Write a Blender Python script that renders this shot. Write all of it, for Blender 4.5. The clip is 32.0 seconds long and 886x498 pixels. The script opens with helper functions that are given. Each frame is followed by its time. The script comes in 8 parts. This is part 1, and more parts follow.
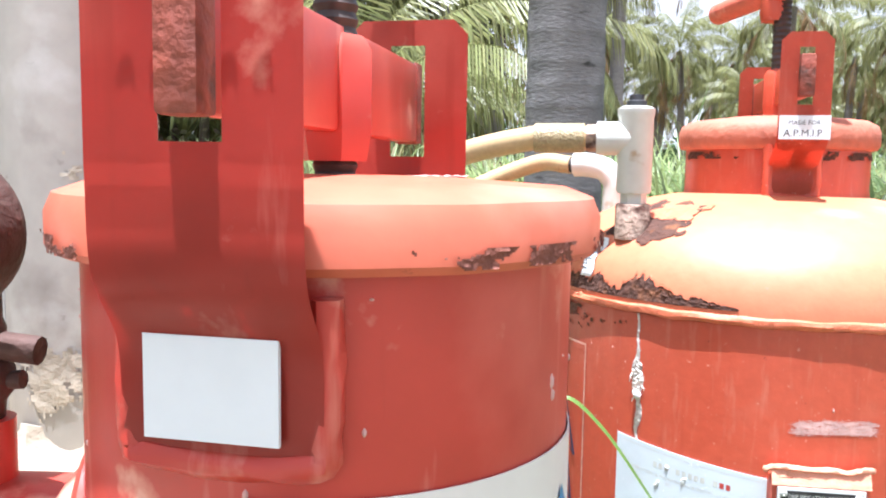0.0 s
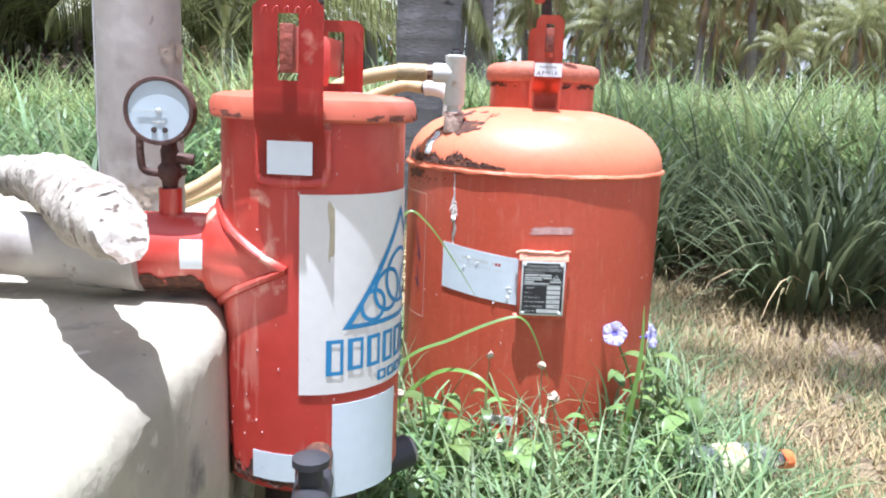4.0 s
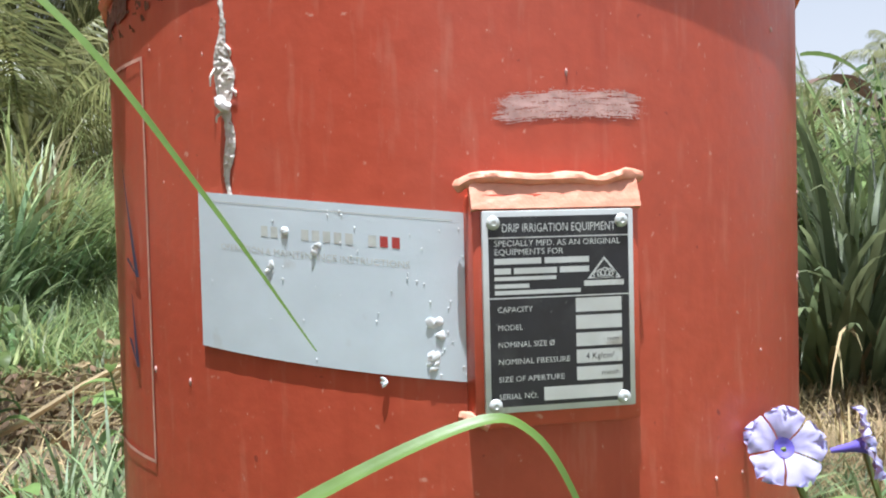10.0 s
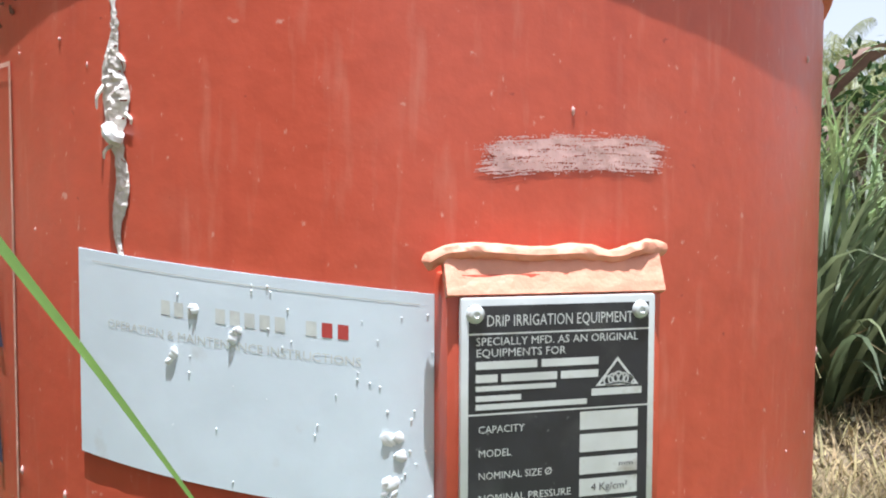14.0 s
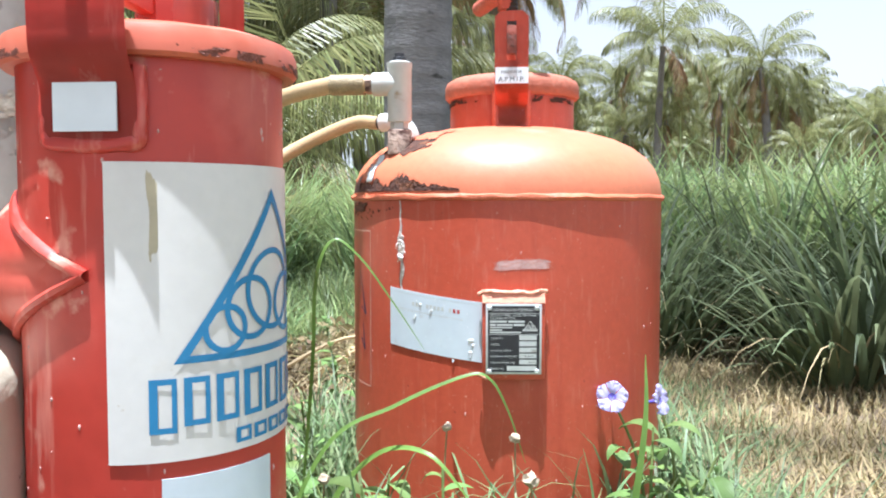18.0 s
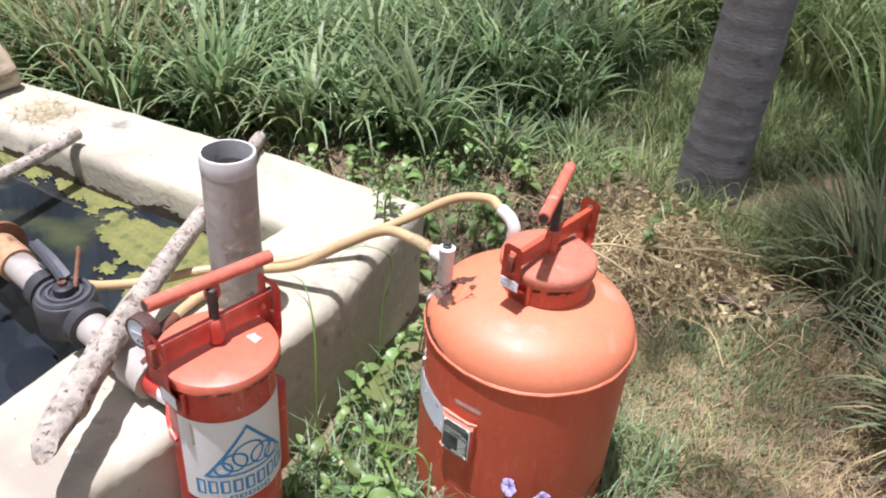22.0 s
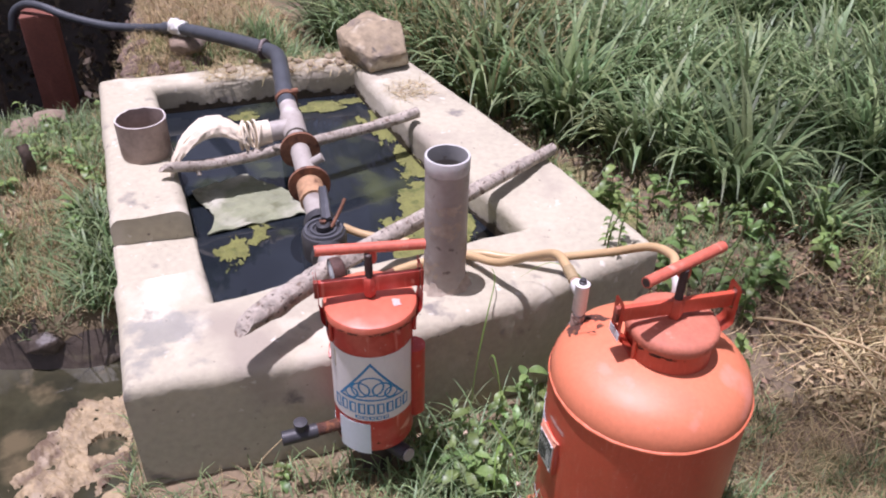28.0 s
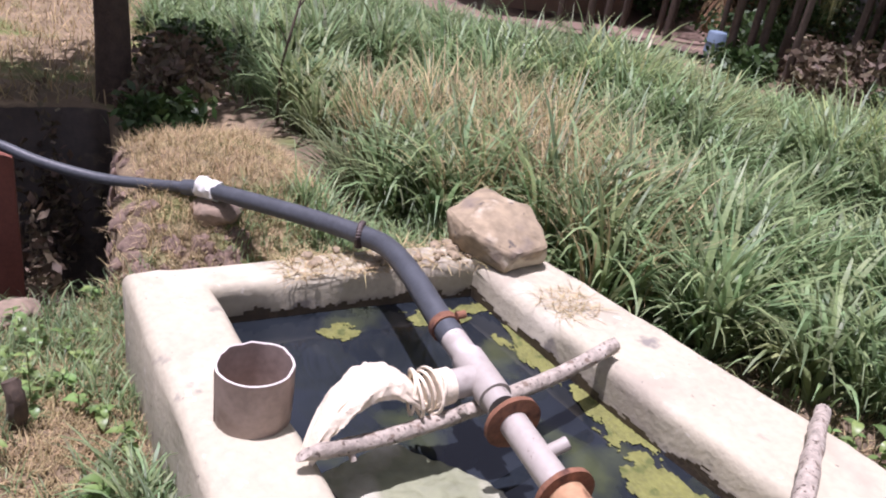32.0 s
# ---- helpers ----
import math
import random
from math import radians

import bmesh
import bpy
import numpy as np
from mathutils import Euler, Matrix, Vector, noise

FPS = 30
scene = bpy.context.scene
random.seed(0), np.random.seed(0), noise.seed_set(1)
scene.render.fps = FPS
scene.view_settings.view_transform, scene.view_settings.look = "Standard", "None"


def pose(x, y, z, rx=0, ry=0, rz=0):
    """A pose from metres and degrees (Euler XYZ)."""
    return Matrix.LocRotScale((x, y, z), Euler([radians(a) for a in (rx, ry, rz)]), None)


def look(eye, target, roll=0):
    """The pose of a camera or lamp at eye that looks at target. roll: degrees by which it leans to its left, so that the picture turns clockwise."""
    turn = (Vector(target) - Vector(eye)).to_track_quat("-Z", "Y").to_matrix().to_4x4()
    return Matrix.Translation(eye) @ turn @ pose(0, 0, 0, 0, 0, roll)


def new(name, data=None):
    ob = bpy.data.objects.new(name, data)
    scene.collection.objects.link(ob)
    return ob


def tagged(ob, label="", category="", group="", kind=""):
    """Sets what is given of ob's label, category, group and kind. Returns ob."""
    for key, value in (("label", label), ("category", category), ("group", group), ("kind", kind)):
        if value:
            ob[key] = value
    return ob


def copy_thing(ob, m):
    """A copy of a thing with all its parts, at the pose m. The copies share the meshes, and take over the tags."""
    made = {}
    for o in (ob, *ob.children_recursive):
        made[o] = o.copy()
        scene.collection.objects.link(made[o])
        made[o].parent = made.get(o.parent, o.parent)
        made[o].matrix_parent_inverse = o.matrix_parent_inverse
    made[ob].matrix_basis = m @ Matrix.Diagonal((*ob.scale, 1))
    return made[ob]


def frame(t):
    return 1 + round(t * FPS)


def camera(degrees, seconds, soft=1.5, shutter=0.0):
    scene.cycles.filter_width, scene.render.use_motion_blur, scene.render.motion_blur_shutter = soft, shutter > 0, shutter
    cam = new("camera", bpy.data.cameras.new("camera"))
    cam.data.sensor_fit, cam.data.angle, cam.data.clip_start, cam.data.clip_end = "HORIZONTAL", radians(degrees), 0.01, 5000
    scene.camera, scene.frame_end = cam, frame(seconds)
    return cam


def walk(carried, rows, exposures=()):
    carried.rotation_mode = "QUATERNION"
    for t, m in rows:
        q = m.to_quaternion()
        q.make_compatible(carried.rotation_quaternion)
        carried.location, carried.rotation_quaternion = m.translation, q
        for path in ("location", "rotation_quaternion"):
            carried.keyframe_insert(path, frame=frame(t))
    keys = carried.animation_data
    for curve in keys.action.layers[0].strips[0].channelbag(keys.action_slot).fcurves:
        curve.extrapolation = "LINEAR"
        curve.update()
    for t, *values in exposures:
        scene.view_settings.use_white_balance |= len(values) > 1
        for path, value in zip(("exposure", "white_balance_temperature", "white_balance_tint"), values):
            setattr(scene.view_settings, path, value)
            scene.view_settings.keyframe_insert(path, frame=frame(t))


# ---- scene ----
cam = camera(57.0, 32.0, soft=2.0)
PATH = [
    (0, (-0.217, -0.681, 0.621), (-0.496, 1.289, 0.424), 0.9),
    (0.4, (-0.21, -0.727, 0.651), (-0.493, 1.243, 0.452), 1.4),
    (0.8, (-0.239, -0.731, 0.627), (-0.356, 1.258, 0.447), 1.0),
    (1.2, (-0.239, -0.793, 0.631), (-0.191, 1.2, 0.47), 1.3),
    (1.5, (-0.242, -0.851, 0.638), (-0.15, 1.137, 0.448), 1.8),
    (2, (-0.238, -1.014, 0.654), (-0.106, 0.971, 0.448), 3.2),
    (2.5, (-0.189, -1.242, 0.66), (-0.108, 0.738, 0.393), 3.4),
    (4.5, (-0.181, -1.257, 0.616), (-0.157, 0.705, 0.231), 1.9),
    (5, (-0.182, -1.249, 0.617), (-0.138, 0.724, 0.295), 0.6),
    (5.5, (-0.168, -1.223, 0.608), (0.045, 0.752, 0.375), 1.9),
    (6, (-0.13, -1.142, 0.58), (0.179, 0.824, 0.392), 0.1),
    (6.5, (-0.11, -1.068, 0.539), (0.153, 0.906, 0.355), 0.6),
    (7, (-0.085, -1.017, 0.544), (0.106, 0.97, 0.414), -1.3),
    (7.5, (-0.075, -0.994, 0.516), (0.098, 0.983, 0.272), -2.4),
    (8, (-0.1, -0.834, 0.493), (0.086, 1.138, 0.219), -1.9),
    (9, (-0.101, -0.522, 0.42), (0.251, 1.435, 0.212), -1.3),
    (9.5, (-0.113, -0.424, 0.381), (0.202, 1.547, 0.264), -1.0),
    (10, (-0.115, -0.34, 0.361), (0.262, 1.623, 0.295), -1.4),
    (10.5, (-0.104, -0.274, 0.36), (0.371, 1.669, 0.378), -0.3),
    (11, (-0.099, -0.252, 0.351), (0.388, 1.687, 0.319), -0.7),
    (11.5, (-0.094, -0.253, 0.346), (0.416, 1.68, 0.289), -0.3),
    (12, (-0.092, -0.252, 0.351), (0.434, 1.676, 0.286), 0.1),
    (12.5, (-0.093, -0.251, 0.35), (0.444, 1.674, 0.286), 0.1),
    (13, (-0.092, -0.253, 0.349), (0.45, 1.672, 0.298), 0.3),
    (13.5, (-0.085, -0.255, 0.35), (0.425, 1.678, 0.305), 0.3),
    (14, (-0.106, -0.248, 0.393), (0.419, 1.679, 0.299), 0.2),
    (14.5, (-0.107, -0.24, 0.441), (0.381, 1.675, 0.137), -0.6),
    (15, (-0.13, -0.291, 0.446), (0.332, 1.646, 0.256), -0.2),
    (15.5, (-0.129, -0.372, 0.452), (0.229, 1.588, 0.269), -0.4),
    (17.5, (-0.073, -0.962, 0.482), (-0.078, 1.035, 0.37), 0.1),
    (18, (-0.069, -1.002, 0.485), (-0.102, 0.995, 0.381), 0.0),
    (18.5, (-0.071, -1.004, 0.497), (-0.131, 0.993, 0.399), 0.8),
    (19, (-0.087, -1.01, 0.518), (-0.145, 0.983, 0.358), 0.5),
    (19.5, (-0.08, -1.027, 0.575), (-0.199, 0.949, 0.286), 0.2),
    (20, (-0.102, -1.122, 0.955), (-0.19, 0.677, 0.086), 1.6),
    (20.5, (-0.107, -1.338, 1.327), (-0.28, 0.391, 0.337), -0.1),
    (21, (-0.063, -1.392, 1.468), (-0.294, 0.338, 0.492), 0.3),
    (21.5, (0.303, -1.209, 1.437), (-0.385, 0.381, 0.438), 3.1),
    (22, (0.664, -1.027, 1.605), (-0.307, 0.33, 0.502), 4.7),
    (22.5, (0.715, -0.777, 1.611), (-0.455, 0.326, 0.423), 7.2),
    (23, (0.85, -0.628, 1.712), (-0.396, 0.231, 0.404), 1.3),
    (23.5, (1.11, -0.568, 1.761), (-0.244, 0.12, 0.46), -0.7),
    (24, (1.265, -0.551, 1.775), (-0.161, 0.125, 0.547), -1.3),
    (24.5, (1.272, -0.562, 1.817), (-0.15, 0.102, 0.578), -1.5),
    (26.5, (1.26, -0.559, 1.783), (-0.233, 0.055, 0.603), -5.3),
    (27, (1.224, -0.567, 1.789), (-0.275, 0.016, 0.6), -4.6),
    (27.5, (1.187, -0.603, 1.782), (-0.331, -0.066, 0.596), -2.3),
    (28, (1.163, -0.645, 1.819), (-0.389, -0.139, 0.662), 1.4),
    (28.5, (1.117, -0.677, 1.798), (-0.486, -0.212, 0.696), 2.9),
    (29, (1.03, -0.767, 1.825), (-0.665, -0.333, 0.856), 8.5),
    (29.5, (0.805, -0.925, 1.82), (-0.879, -0.491, 0.834), 10.0),
    (30, (0.656, -0.974, 1.779), (-0.951, -0.395, 0.739), 12.0),
    (30.5, (0.463, -0.994, 1.776), (-1.245, -0.541, 0.84), 7.4),
    (31, (0.217, -1.044, 1.71), (-1.44, -0.483, 0.742), 8.6),
    (31.5, (0.031, -1.186, 1.649), (-1.539, -0.472, 0.637), 9.0),
    (32, (-0.164, -1.269, 1.579), (-1.727, -0.378, 0.706), 9.2),
]
EXPOSURES = [(0.0, 1.74, 5600, 13), (1.2, 1.62, 5600, 12), (2.0, 1.34, 5450, 13), (2.5, 1.35, 5450, 13), (5.0, 1.37, 5300, 17), (9, 1.04, 5650, 10), (12, 0.99, 5800, 10), (13.5, 1.09, 5700, 10), (15, 1.44, 5600, 10), (17.5, 1.39, 5500, 10), (19.5, 1.29, 5500, 10), (20.5, 1.04, 5600, 12), (21.5, 0.83, 5800, 19), (22.2, 0.66, 5850, 24), (23, 0.33, 5800, 34), (28.5, 0.34, 5800, 35), (31, 0.55, 5850, 35), (32, 0.55, 5850, 35)]
walk(cam, [(t, look(eye, target, roll)) for t, eye, target, roll in PATH], EXPOSURES)

# ---------------------------------------------------------------- light
SUN_EL, SUN_AZ = radians(82), radians(200)
world = bpy.data.worlds.new("sky")
scene.world = world
world.use_nodes = True
wn, wl = world.node_tree.nodes, world.node_tree.links
sky = wn.new("ShaderNodeTexSky")
sky.sky_type, sky.sun_disc = "NISHITA", False
sky.sun_elevation, sky.sun_rotation = SUN_EL, SUN_AZ
sky.air_density, sky.dust_density, sky.ozone_density = 1.2, 3.0, 1.0
wn["Background"].inputs["Strength"].default_value = 0.075
haze = wn.new("ShaderNodeHueSaturation")
haze.inputs["Saturation"].default_value = 0.35
wl.new(sky.outputs["Color"], haze.inputs["Color"])
tco, sep, low, veil = (wn.new(k) for k in ("ShaderNodeTexCoord", "ShaderNodeSeparateXYZ", "ShaderNodeMapRange", "ShaderNodeMix"))
low.interpolation_type = "SMOOTHSTEP"
low.inputs["From Min"].default_value, low.inputs["From Max"].default_value = 0.0, 0.55
low.inputs["To Min"].default_value, low.inputs["To Max"].default_value = 0.85, 0.0
veil.data_type = "RGBA"
veil.inputs["B"].default_value = (6.2, 6.2, 6.3, 1)              # white tropical haze near the horizon
wl.new(tco.outputs["Generated"], sep.inputs["Vector"])
wl.new(sep.outputs["Z"], low.inputs["Value"])
wl.new(low.outputs["Result"], veil.inputs["Factor"])
wl.new(haze.outputs["Color"], veil.inputs["A"])
wl.new(veil.outputs["Result"], wn["Background"].inputs["Color"])
sun_data = bpy.data.lights.new("sun", "SUN")
sun_data.energy, sun_data.angle, sun_data.color = 5.0, radians(0.5), (1.0, 0.965, 0.92)
sun = new("sun", sun_data)
sun.matrix_world = look((0, 0, 0), (0.34 * math.cos(SUN_EL), 0.94 * math.cos(SUN_EL), -math.sin(SUN_EL)))
sun.location = (0, -3, 12)


# ---------------------------------------------------------------- materials
def mat(name, base, rough=0.6, metal=0.0, var=0.18, scale=6.0, bump=0.15, bscale=70.0, stains=(), island=0.0,
        rand=0.0, hue=0.0, trans=0.0, spec=0.5, stretch=(1, 1, 1), rough_var=0.1, streaks=()):
    """A painted, stony, woody or leafy surface. stains: (colour, scale, threshold, softness)."""
    m = bpy.data.materials.new(name)
    m.use_nodes = True
    n, l = m.node_tree.nodes, m.node_tree.links
    p = n["Principled BSDF"]
    co = n.new("ShaderNodeTexCoord")
    mp = n.new("ShaderNodeMapping")
    mp.inputs["Scale"].default_value = stretch
    l.new(co.outputs["Object"], mp.inputs["Vector"])

    def noise_tex(s, detail=4.0):
        t = n.new("ShaderNodeTexNoise")
        t.inputs["Scale"].default_value, t.inputs["Detail"].default_value = s, detail
        l.new(mp.outputs["Vector"], t.inputs["Vector"])
        return t.outputs["Fac"]

    def ramp(src, a, b):
        r = n.new("ShaderNodeMapRange")
        r.inputs["From Min"].default_value, r.inputs["From Max"].default_value = a, b
        l.new(src, r.inputs["Value"])
        return r.outputs["Result"]

    def mix(fac, a, b, mode="MIX"):
        x = n.new("ShaderNodeMix")
        x.data_type, x.blend_type = "RGBA", mode
        for sock, v in ((x.inputs["Factor"], fac), (x.inputs["A"], a), (x.inputs["B"], b)):
            if isinstance(v, (int, float)):
                sock.default_value = v
            elif isinstance(v, tuple):
                sock.default_value = (*v, 1)
            else:
                l.new(v, sock)
        return x.outputs["Result"]

    dark = tuple(c * (1 - var) for c in base)
    light = tuple(min(1, c * (1 + var)) for c in base)
    col = mix(ramp(noise_tex(scale), 0.3, 0.7), dark, light)
    fine = noise_tex(bscale, 6.0)
    col = mix(0.5, col, mix(ramp(fine, 0.3, 0.7), dark, light))
    for sc, ss, th, so in stains:
        col = mix(ramp(noise_tex(ss, 8.0), th, th + so), col, sc)
    for sc, ss, th, so, zs in streaks:
        sm = n.new("ShaderNodeMapping")
        sm.inputs["Scale"].default_value = (1, 1, zs)
        l.new(co.outputs["Object"], sm.inputs["Vector"])
        st_ = n.new("ShaderNodeTexNoise")
        st_.inputs["Scale"].default_value, st_.inputs["Detail"].default_value = ss, 6.0
        l.new(sm.outputs["Vector"], st_.inputs["Vector"])
        col = mix(ramp(st_.outputs["Fac"], th, th + so), col, sc)
    if island or rand or hue:
        src = n.new("ShaderNodeNewGeometry").outputs["Random Per Island"] if island else n.new("ShaderNodeObjectInfo").outputs["Random"]
        amount = island or rand
        hs = n.new("ShaderNodeHueSaturation")
        v = n.new("ShaderNodeMapRange")
        v.inputs["To Min"].default_value, v.inputs["To Max"].default_value = 1 - amount, 1 + amount
        l.new(src, v.inputs["Value"])
        l.new(v.outputs["Result"], hs.inputs["Value"])
        h = n.new("ShaderNodeMapRange")
        h.inputs["To Min"].default_value, h.inputs["To Max"].default_value = 0.5 - hue, 0.5 + hue
        w = n.new("ShaderNodeMath")
        w.operation, w.inputs[1].default_value = "MULTIPLY", 7.31
        f = n.new("ShaderNodeMath")
        f.operation = "FRACT"
        l.new(src, w.inputs[0]), l.new(w.outputs[0], f.inputs[0]), l.new(f.outputs[0], h.inputs["Value"])
        l.new(h.outputs["Result"], hs.inputs["Hue"])
        l.new(col, hs.inputs["Color"])
        col = hs.outputs["Color"]
    l.new(col, p.inputs["Base Color"])
    r = n.new("ShaderNodeMapRange")
    r.inputs["To Min"].default_value, r.inputs["To Max"].default_value = max(0.02, rough - rough_var), min(1, rough + rough_var)
    l.new(fine, r.inputs["Value"])
    l.new(r.outputs["Result"], p.inputs["Roughness"])
    p.inputs["Metallic"].default_value = metal
    p.inputs["Specular IOR Level"].default_value = spec
    if bump:
        b = n.new("ShaderNodeBump")
        b.inputs["Strength"].default_value, b.inputs["Distance"].default_value = bump, 0.004
        l.new(fine, b.inputs["Height"])
        l.new(b.outputs["Normal"], p.inputs["Normal"])
    if trans:
        t = n.new("ShaderNodeBsdfTranslucent")
        l.new(col, t.inputs["Color"])
        s = n.new("ShaderNodeMixShader")
        s.inputs[0].default_value = trans
        l.new(p.outputs[0], s.inputs[1]), l.new(t.outputs[0], s.inputs[2])
        l.new(s.outputs[0], n["Material Output"].inputs["Surface"])
    return m


RUST = (0.075, 0.030, 0.018)
M_TANK = mat("weathered_red_paint", (0.50, 0.083, 0.040), 0.40, var=0.12, scale=5, bump=0.07, bscale=110,
             stains=(((0.53, 0.115, 0.065), 22, 0.60, 0.25), ((0.40, 0.052, 0.026), 7, 0.60, 0.2), ((0.60, 0.26, 0.19), 190, 0.69, 0.05), ((0.30, 0.05, 0.03), 150, 0.71, 0.04)),
             streaks=(((0.55, 0.16, 0.10), 150, 0.58, 0.24, 0.14), ((0.42, 0.06, 0.03), 60, 0.58, 0.25, 0.08), ((0.60, 0.27, 0.20), 420, 0.69, 0.06, 0.4)))
# the dome's colour is paler and more orange than the drum's
M_DOME = mat("pale_orange_dome_paint", (0.595, 0.188, 0.092), 0.50, var=0.12, scale=5, bump=0.10, bscale=90,
             stains=(((0.68, 0.26, 0.18), 12, 0.62, 0.15), ((0.55, 0.13, 0.07), 4, 0.60, 0.2), ((0.50, 0.20, 0.13), 90, 0.70, 0.04)))
M_FILT = mat("worn_red_enamel", (0.46, 0.046, 0.030), 0.38, var=0.16, scale=9, bump=0.08, bscale=40,
             stains=(((0.62, 0.20, 0.14), 5, 0.52, 0.25), ((0.66, 0.30, 0.22), 26, 0.62, 0.08), ((0.30, 0.025, 0.012), 8, 0.60, 0.2)), streaks=(((0.64, 0.24, 0.18), 60, 0.60, 0.16, 0.12), ((0.34, 0.035, 0.02), 40, 0.62, 0.15, 0.08)))
M_WELD = mat("pale_paint_over_weld", (0.62, 0.16, 0.075), 0.55, var=0.2, scale=30, bump=0.5, bscale=120)
M_RUST = mat("flaking_rust", RUST, 0.9, var=0.5, scale=60, bump=1.0, bscale=160, stains=(((0.20, 0.075, 0.03), 50, 0.55, 0.15),))
M_STEEL = mat("dark_greasy_steel", (0.06, 0.045, 0.04), 0.5, metal=0.4, var=0.3, scale=40, bump=0.3)
M_WHITE = mat("white_vinyl_sticker", (0.74, 0.78, 0.80), 0.42, var=0.04, scale=20, bump=0.03,
              stains=(((0.62, 0.60, 0.52), 14, 0.66, 0.15),))
M_STKG = mat("faded_grey_white_sticker", (0.63, 0.70, 0.735), 0.5, var=0.05, scale=20, bump=0.05,
             stains=(((0.50, 0.50, 0.47), 25, 0.66, 0.1),))
M_BLUE = mat("printed_blue_ink", (0.035, 0.22, 0.44), 0.45, var=0.08, bump=0.0)
M_CONC = mat("lime_washed_concrete", (0.40, 0.368, 0.27), 0.9, var=0.16, scale=3, bump=0.7, bscale=45,
             stains=(((0.30, 0.265, 0.205), 2.6, 0.55, 0.16), ((0.50, 0.465, 0.36), 4, 0.58, 0.1), ((0.20, 0.185, 0.155), 9, 0.63, 0.08), ((0.53, 0.50, 0.41), 22, 0.66, 0.06), ((0.14, 0.12, 0.10), 55, 0.70, 0.04)))
# a cool grey damp stain spreading over one corner of the wall's top
cn, cl = M_CONC.node_tree.nodes, M_CONC.node_tree.links
cb = cn["Principled BSDF"].inputs["Base Color"]
csrc = cb.links[0].from_socket
cpos, cdist, cnoi = cn.new("ShaderNodeTexCoord"), cn.new("ShaderNodeVectorMath"), cn.new("ShaderNodeTexNoise")
cdist.operation = "DISTANCE"
cdist.inputs[1].default_value = (-0.58, -0.86, 0.385)
cnoi.inputs["Scale"].default_value, cnoi.inputs["Detail"].default_value = 17.0, 8.0
cl.new(cpos.outputs["Object"], cdist.inputs[0])
cl.new(cpos.outputs["Object"], cnoi.inputs["Vector"])
cadd = cn.new("ShaderNodeMath")
cadd.operation = "MULTIPLY_ADD"
cl.new(cdist.outputs["Value"], cadd.inputs[0])
cadd.inputs[1].default_value = -2.2
cl.new(cnoi.outputs["Fac"], cadd.inputs[2])
crng, cmix = cn.new("ShaderNodeMapRange"), cn.new("ShaderNodeMix")
crng.inputs["From Min"].default_value, crng.inputs["From Max"].default_value = 0.22, 0.40
crng.inputs["To Max"].default_value = 0.6
cl.new(cadd.outputs["Value"], crng.inputs["Value"])
cmix.data_type = "RGBA"
cmix.inputs["B"].default_value = (0.165, 0.175, 0.165, 1)
cl.new(crng.outputs["Result"], cmix.inputs["Factor"])
cl.new(csrc, cmix.inputs["A"])
cl.new(cmix.outputs["Result"], cb)
M_PVC = mat("weathered_grey_plastic_pipe", (0.345, 0.315, 0.275), 0.55, var=0.14, scale=7, bump=0.06, bscale=60,
            stains=(((0.22, 0.19, 0.165), 10, 0.58, 0.12), ((0.50, 0.48, 0.45), 7, 0.60, 0.1), ((0.17, 0.14, 0.12), 40, 0.66, 0.06)))
M_WPVC = mat("white_plastic_fitting", (0.60, 0.60, 0.55), 0.45, var=0.10, scale=25, bump=0.1,
             stains=(((0.42, 0.33, 0.22), 40, 0.66, 0.1),))
M_BLK = mat("dull_black_plastic", (0.035, 0.035, 0.038), 0.5, var=0.3, scale=20, bump=0.1)
M_HOSE = mat("yellowed_clear_hose", (0.50, 0.35, 0.18), 0.38, var=0.14, scale=14, bump=0.1, bscale=220)
M_LOG = mat("grey_bleached_wood", (0.33, 0.29, 0.235), 0.9, var=0.45, scale=30, bump=1.0, bscale=75,
            stains=(((0.42, 0.38, 0.315), 18, 0.56, 0.14), ((0.17, 0.13, 0.095), 34, 0.58, 0.07), ((0.09, 0.068, 0.05), 80, 0.60, 0.05)))
M_BARK = mat("grey_palm_bark", (0.19, 0.178, 0.172), 0.92, var=0.3, scale=6, bump=0.8, bscale=40, stretch=(1, 1, 3),
             stains=(((0.06, 0.055, 0.05), 9, 0.62, 0.1),))
M_SOIL = mat("dry_earth_and_straw", (0.18, 0.135, 0.08), 0.95, var=0.3, scale=1.3, bump=1.0, bscale=30,
             stains=(((0.13, 0.10, 0.055), 2.2, 0.55, 0.1), ((0.10, 0.14, 0.03), 1.7, 0.54, 0.12), ((0.34, 0.26, 0.15), 3.1, 0.58, 0.12)))
# leaf litter soil; its dark tone also carries tree shade on the right
M_HUMUS = mat("dark_litter_and_shade_soil", (0.125, 0.095, 0.060), 0.95, var=0.4, scale=4, bump=1.0, bscale=40,
              stains=(((0.16, 0.12, 0.07), 14, 0.60, 0.1), ((0.05, 0.06, 0.02), 6, 0.58, 0.1)))
# path earth, its colour toned down for the tree shade lying there
M_PATH = mat("grey_brown_shaded_path_earth", (0.155, 0.115, 0.078), 0.95, var=0.3, scale=3, bump=1.0, bscale=35, stains=(((0.09, 0.065, 0.045), 5, 0.56, 0.1), ((0.24, 0.19, 0.12), 8, 0.60, 0.1)))
M_MUD = mat("wet_dark_mud", (0.055, 0.042, 0.03), 0.55, var=0.4, scale=6, bump=1.0, bscale=30, stains=(((0.10, 0.085, 0.05), 9, 0.60, 0.1),))
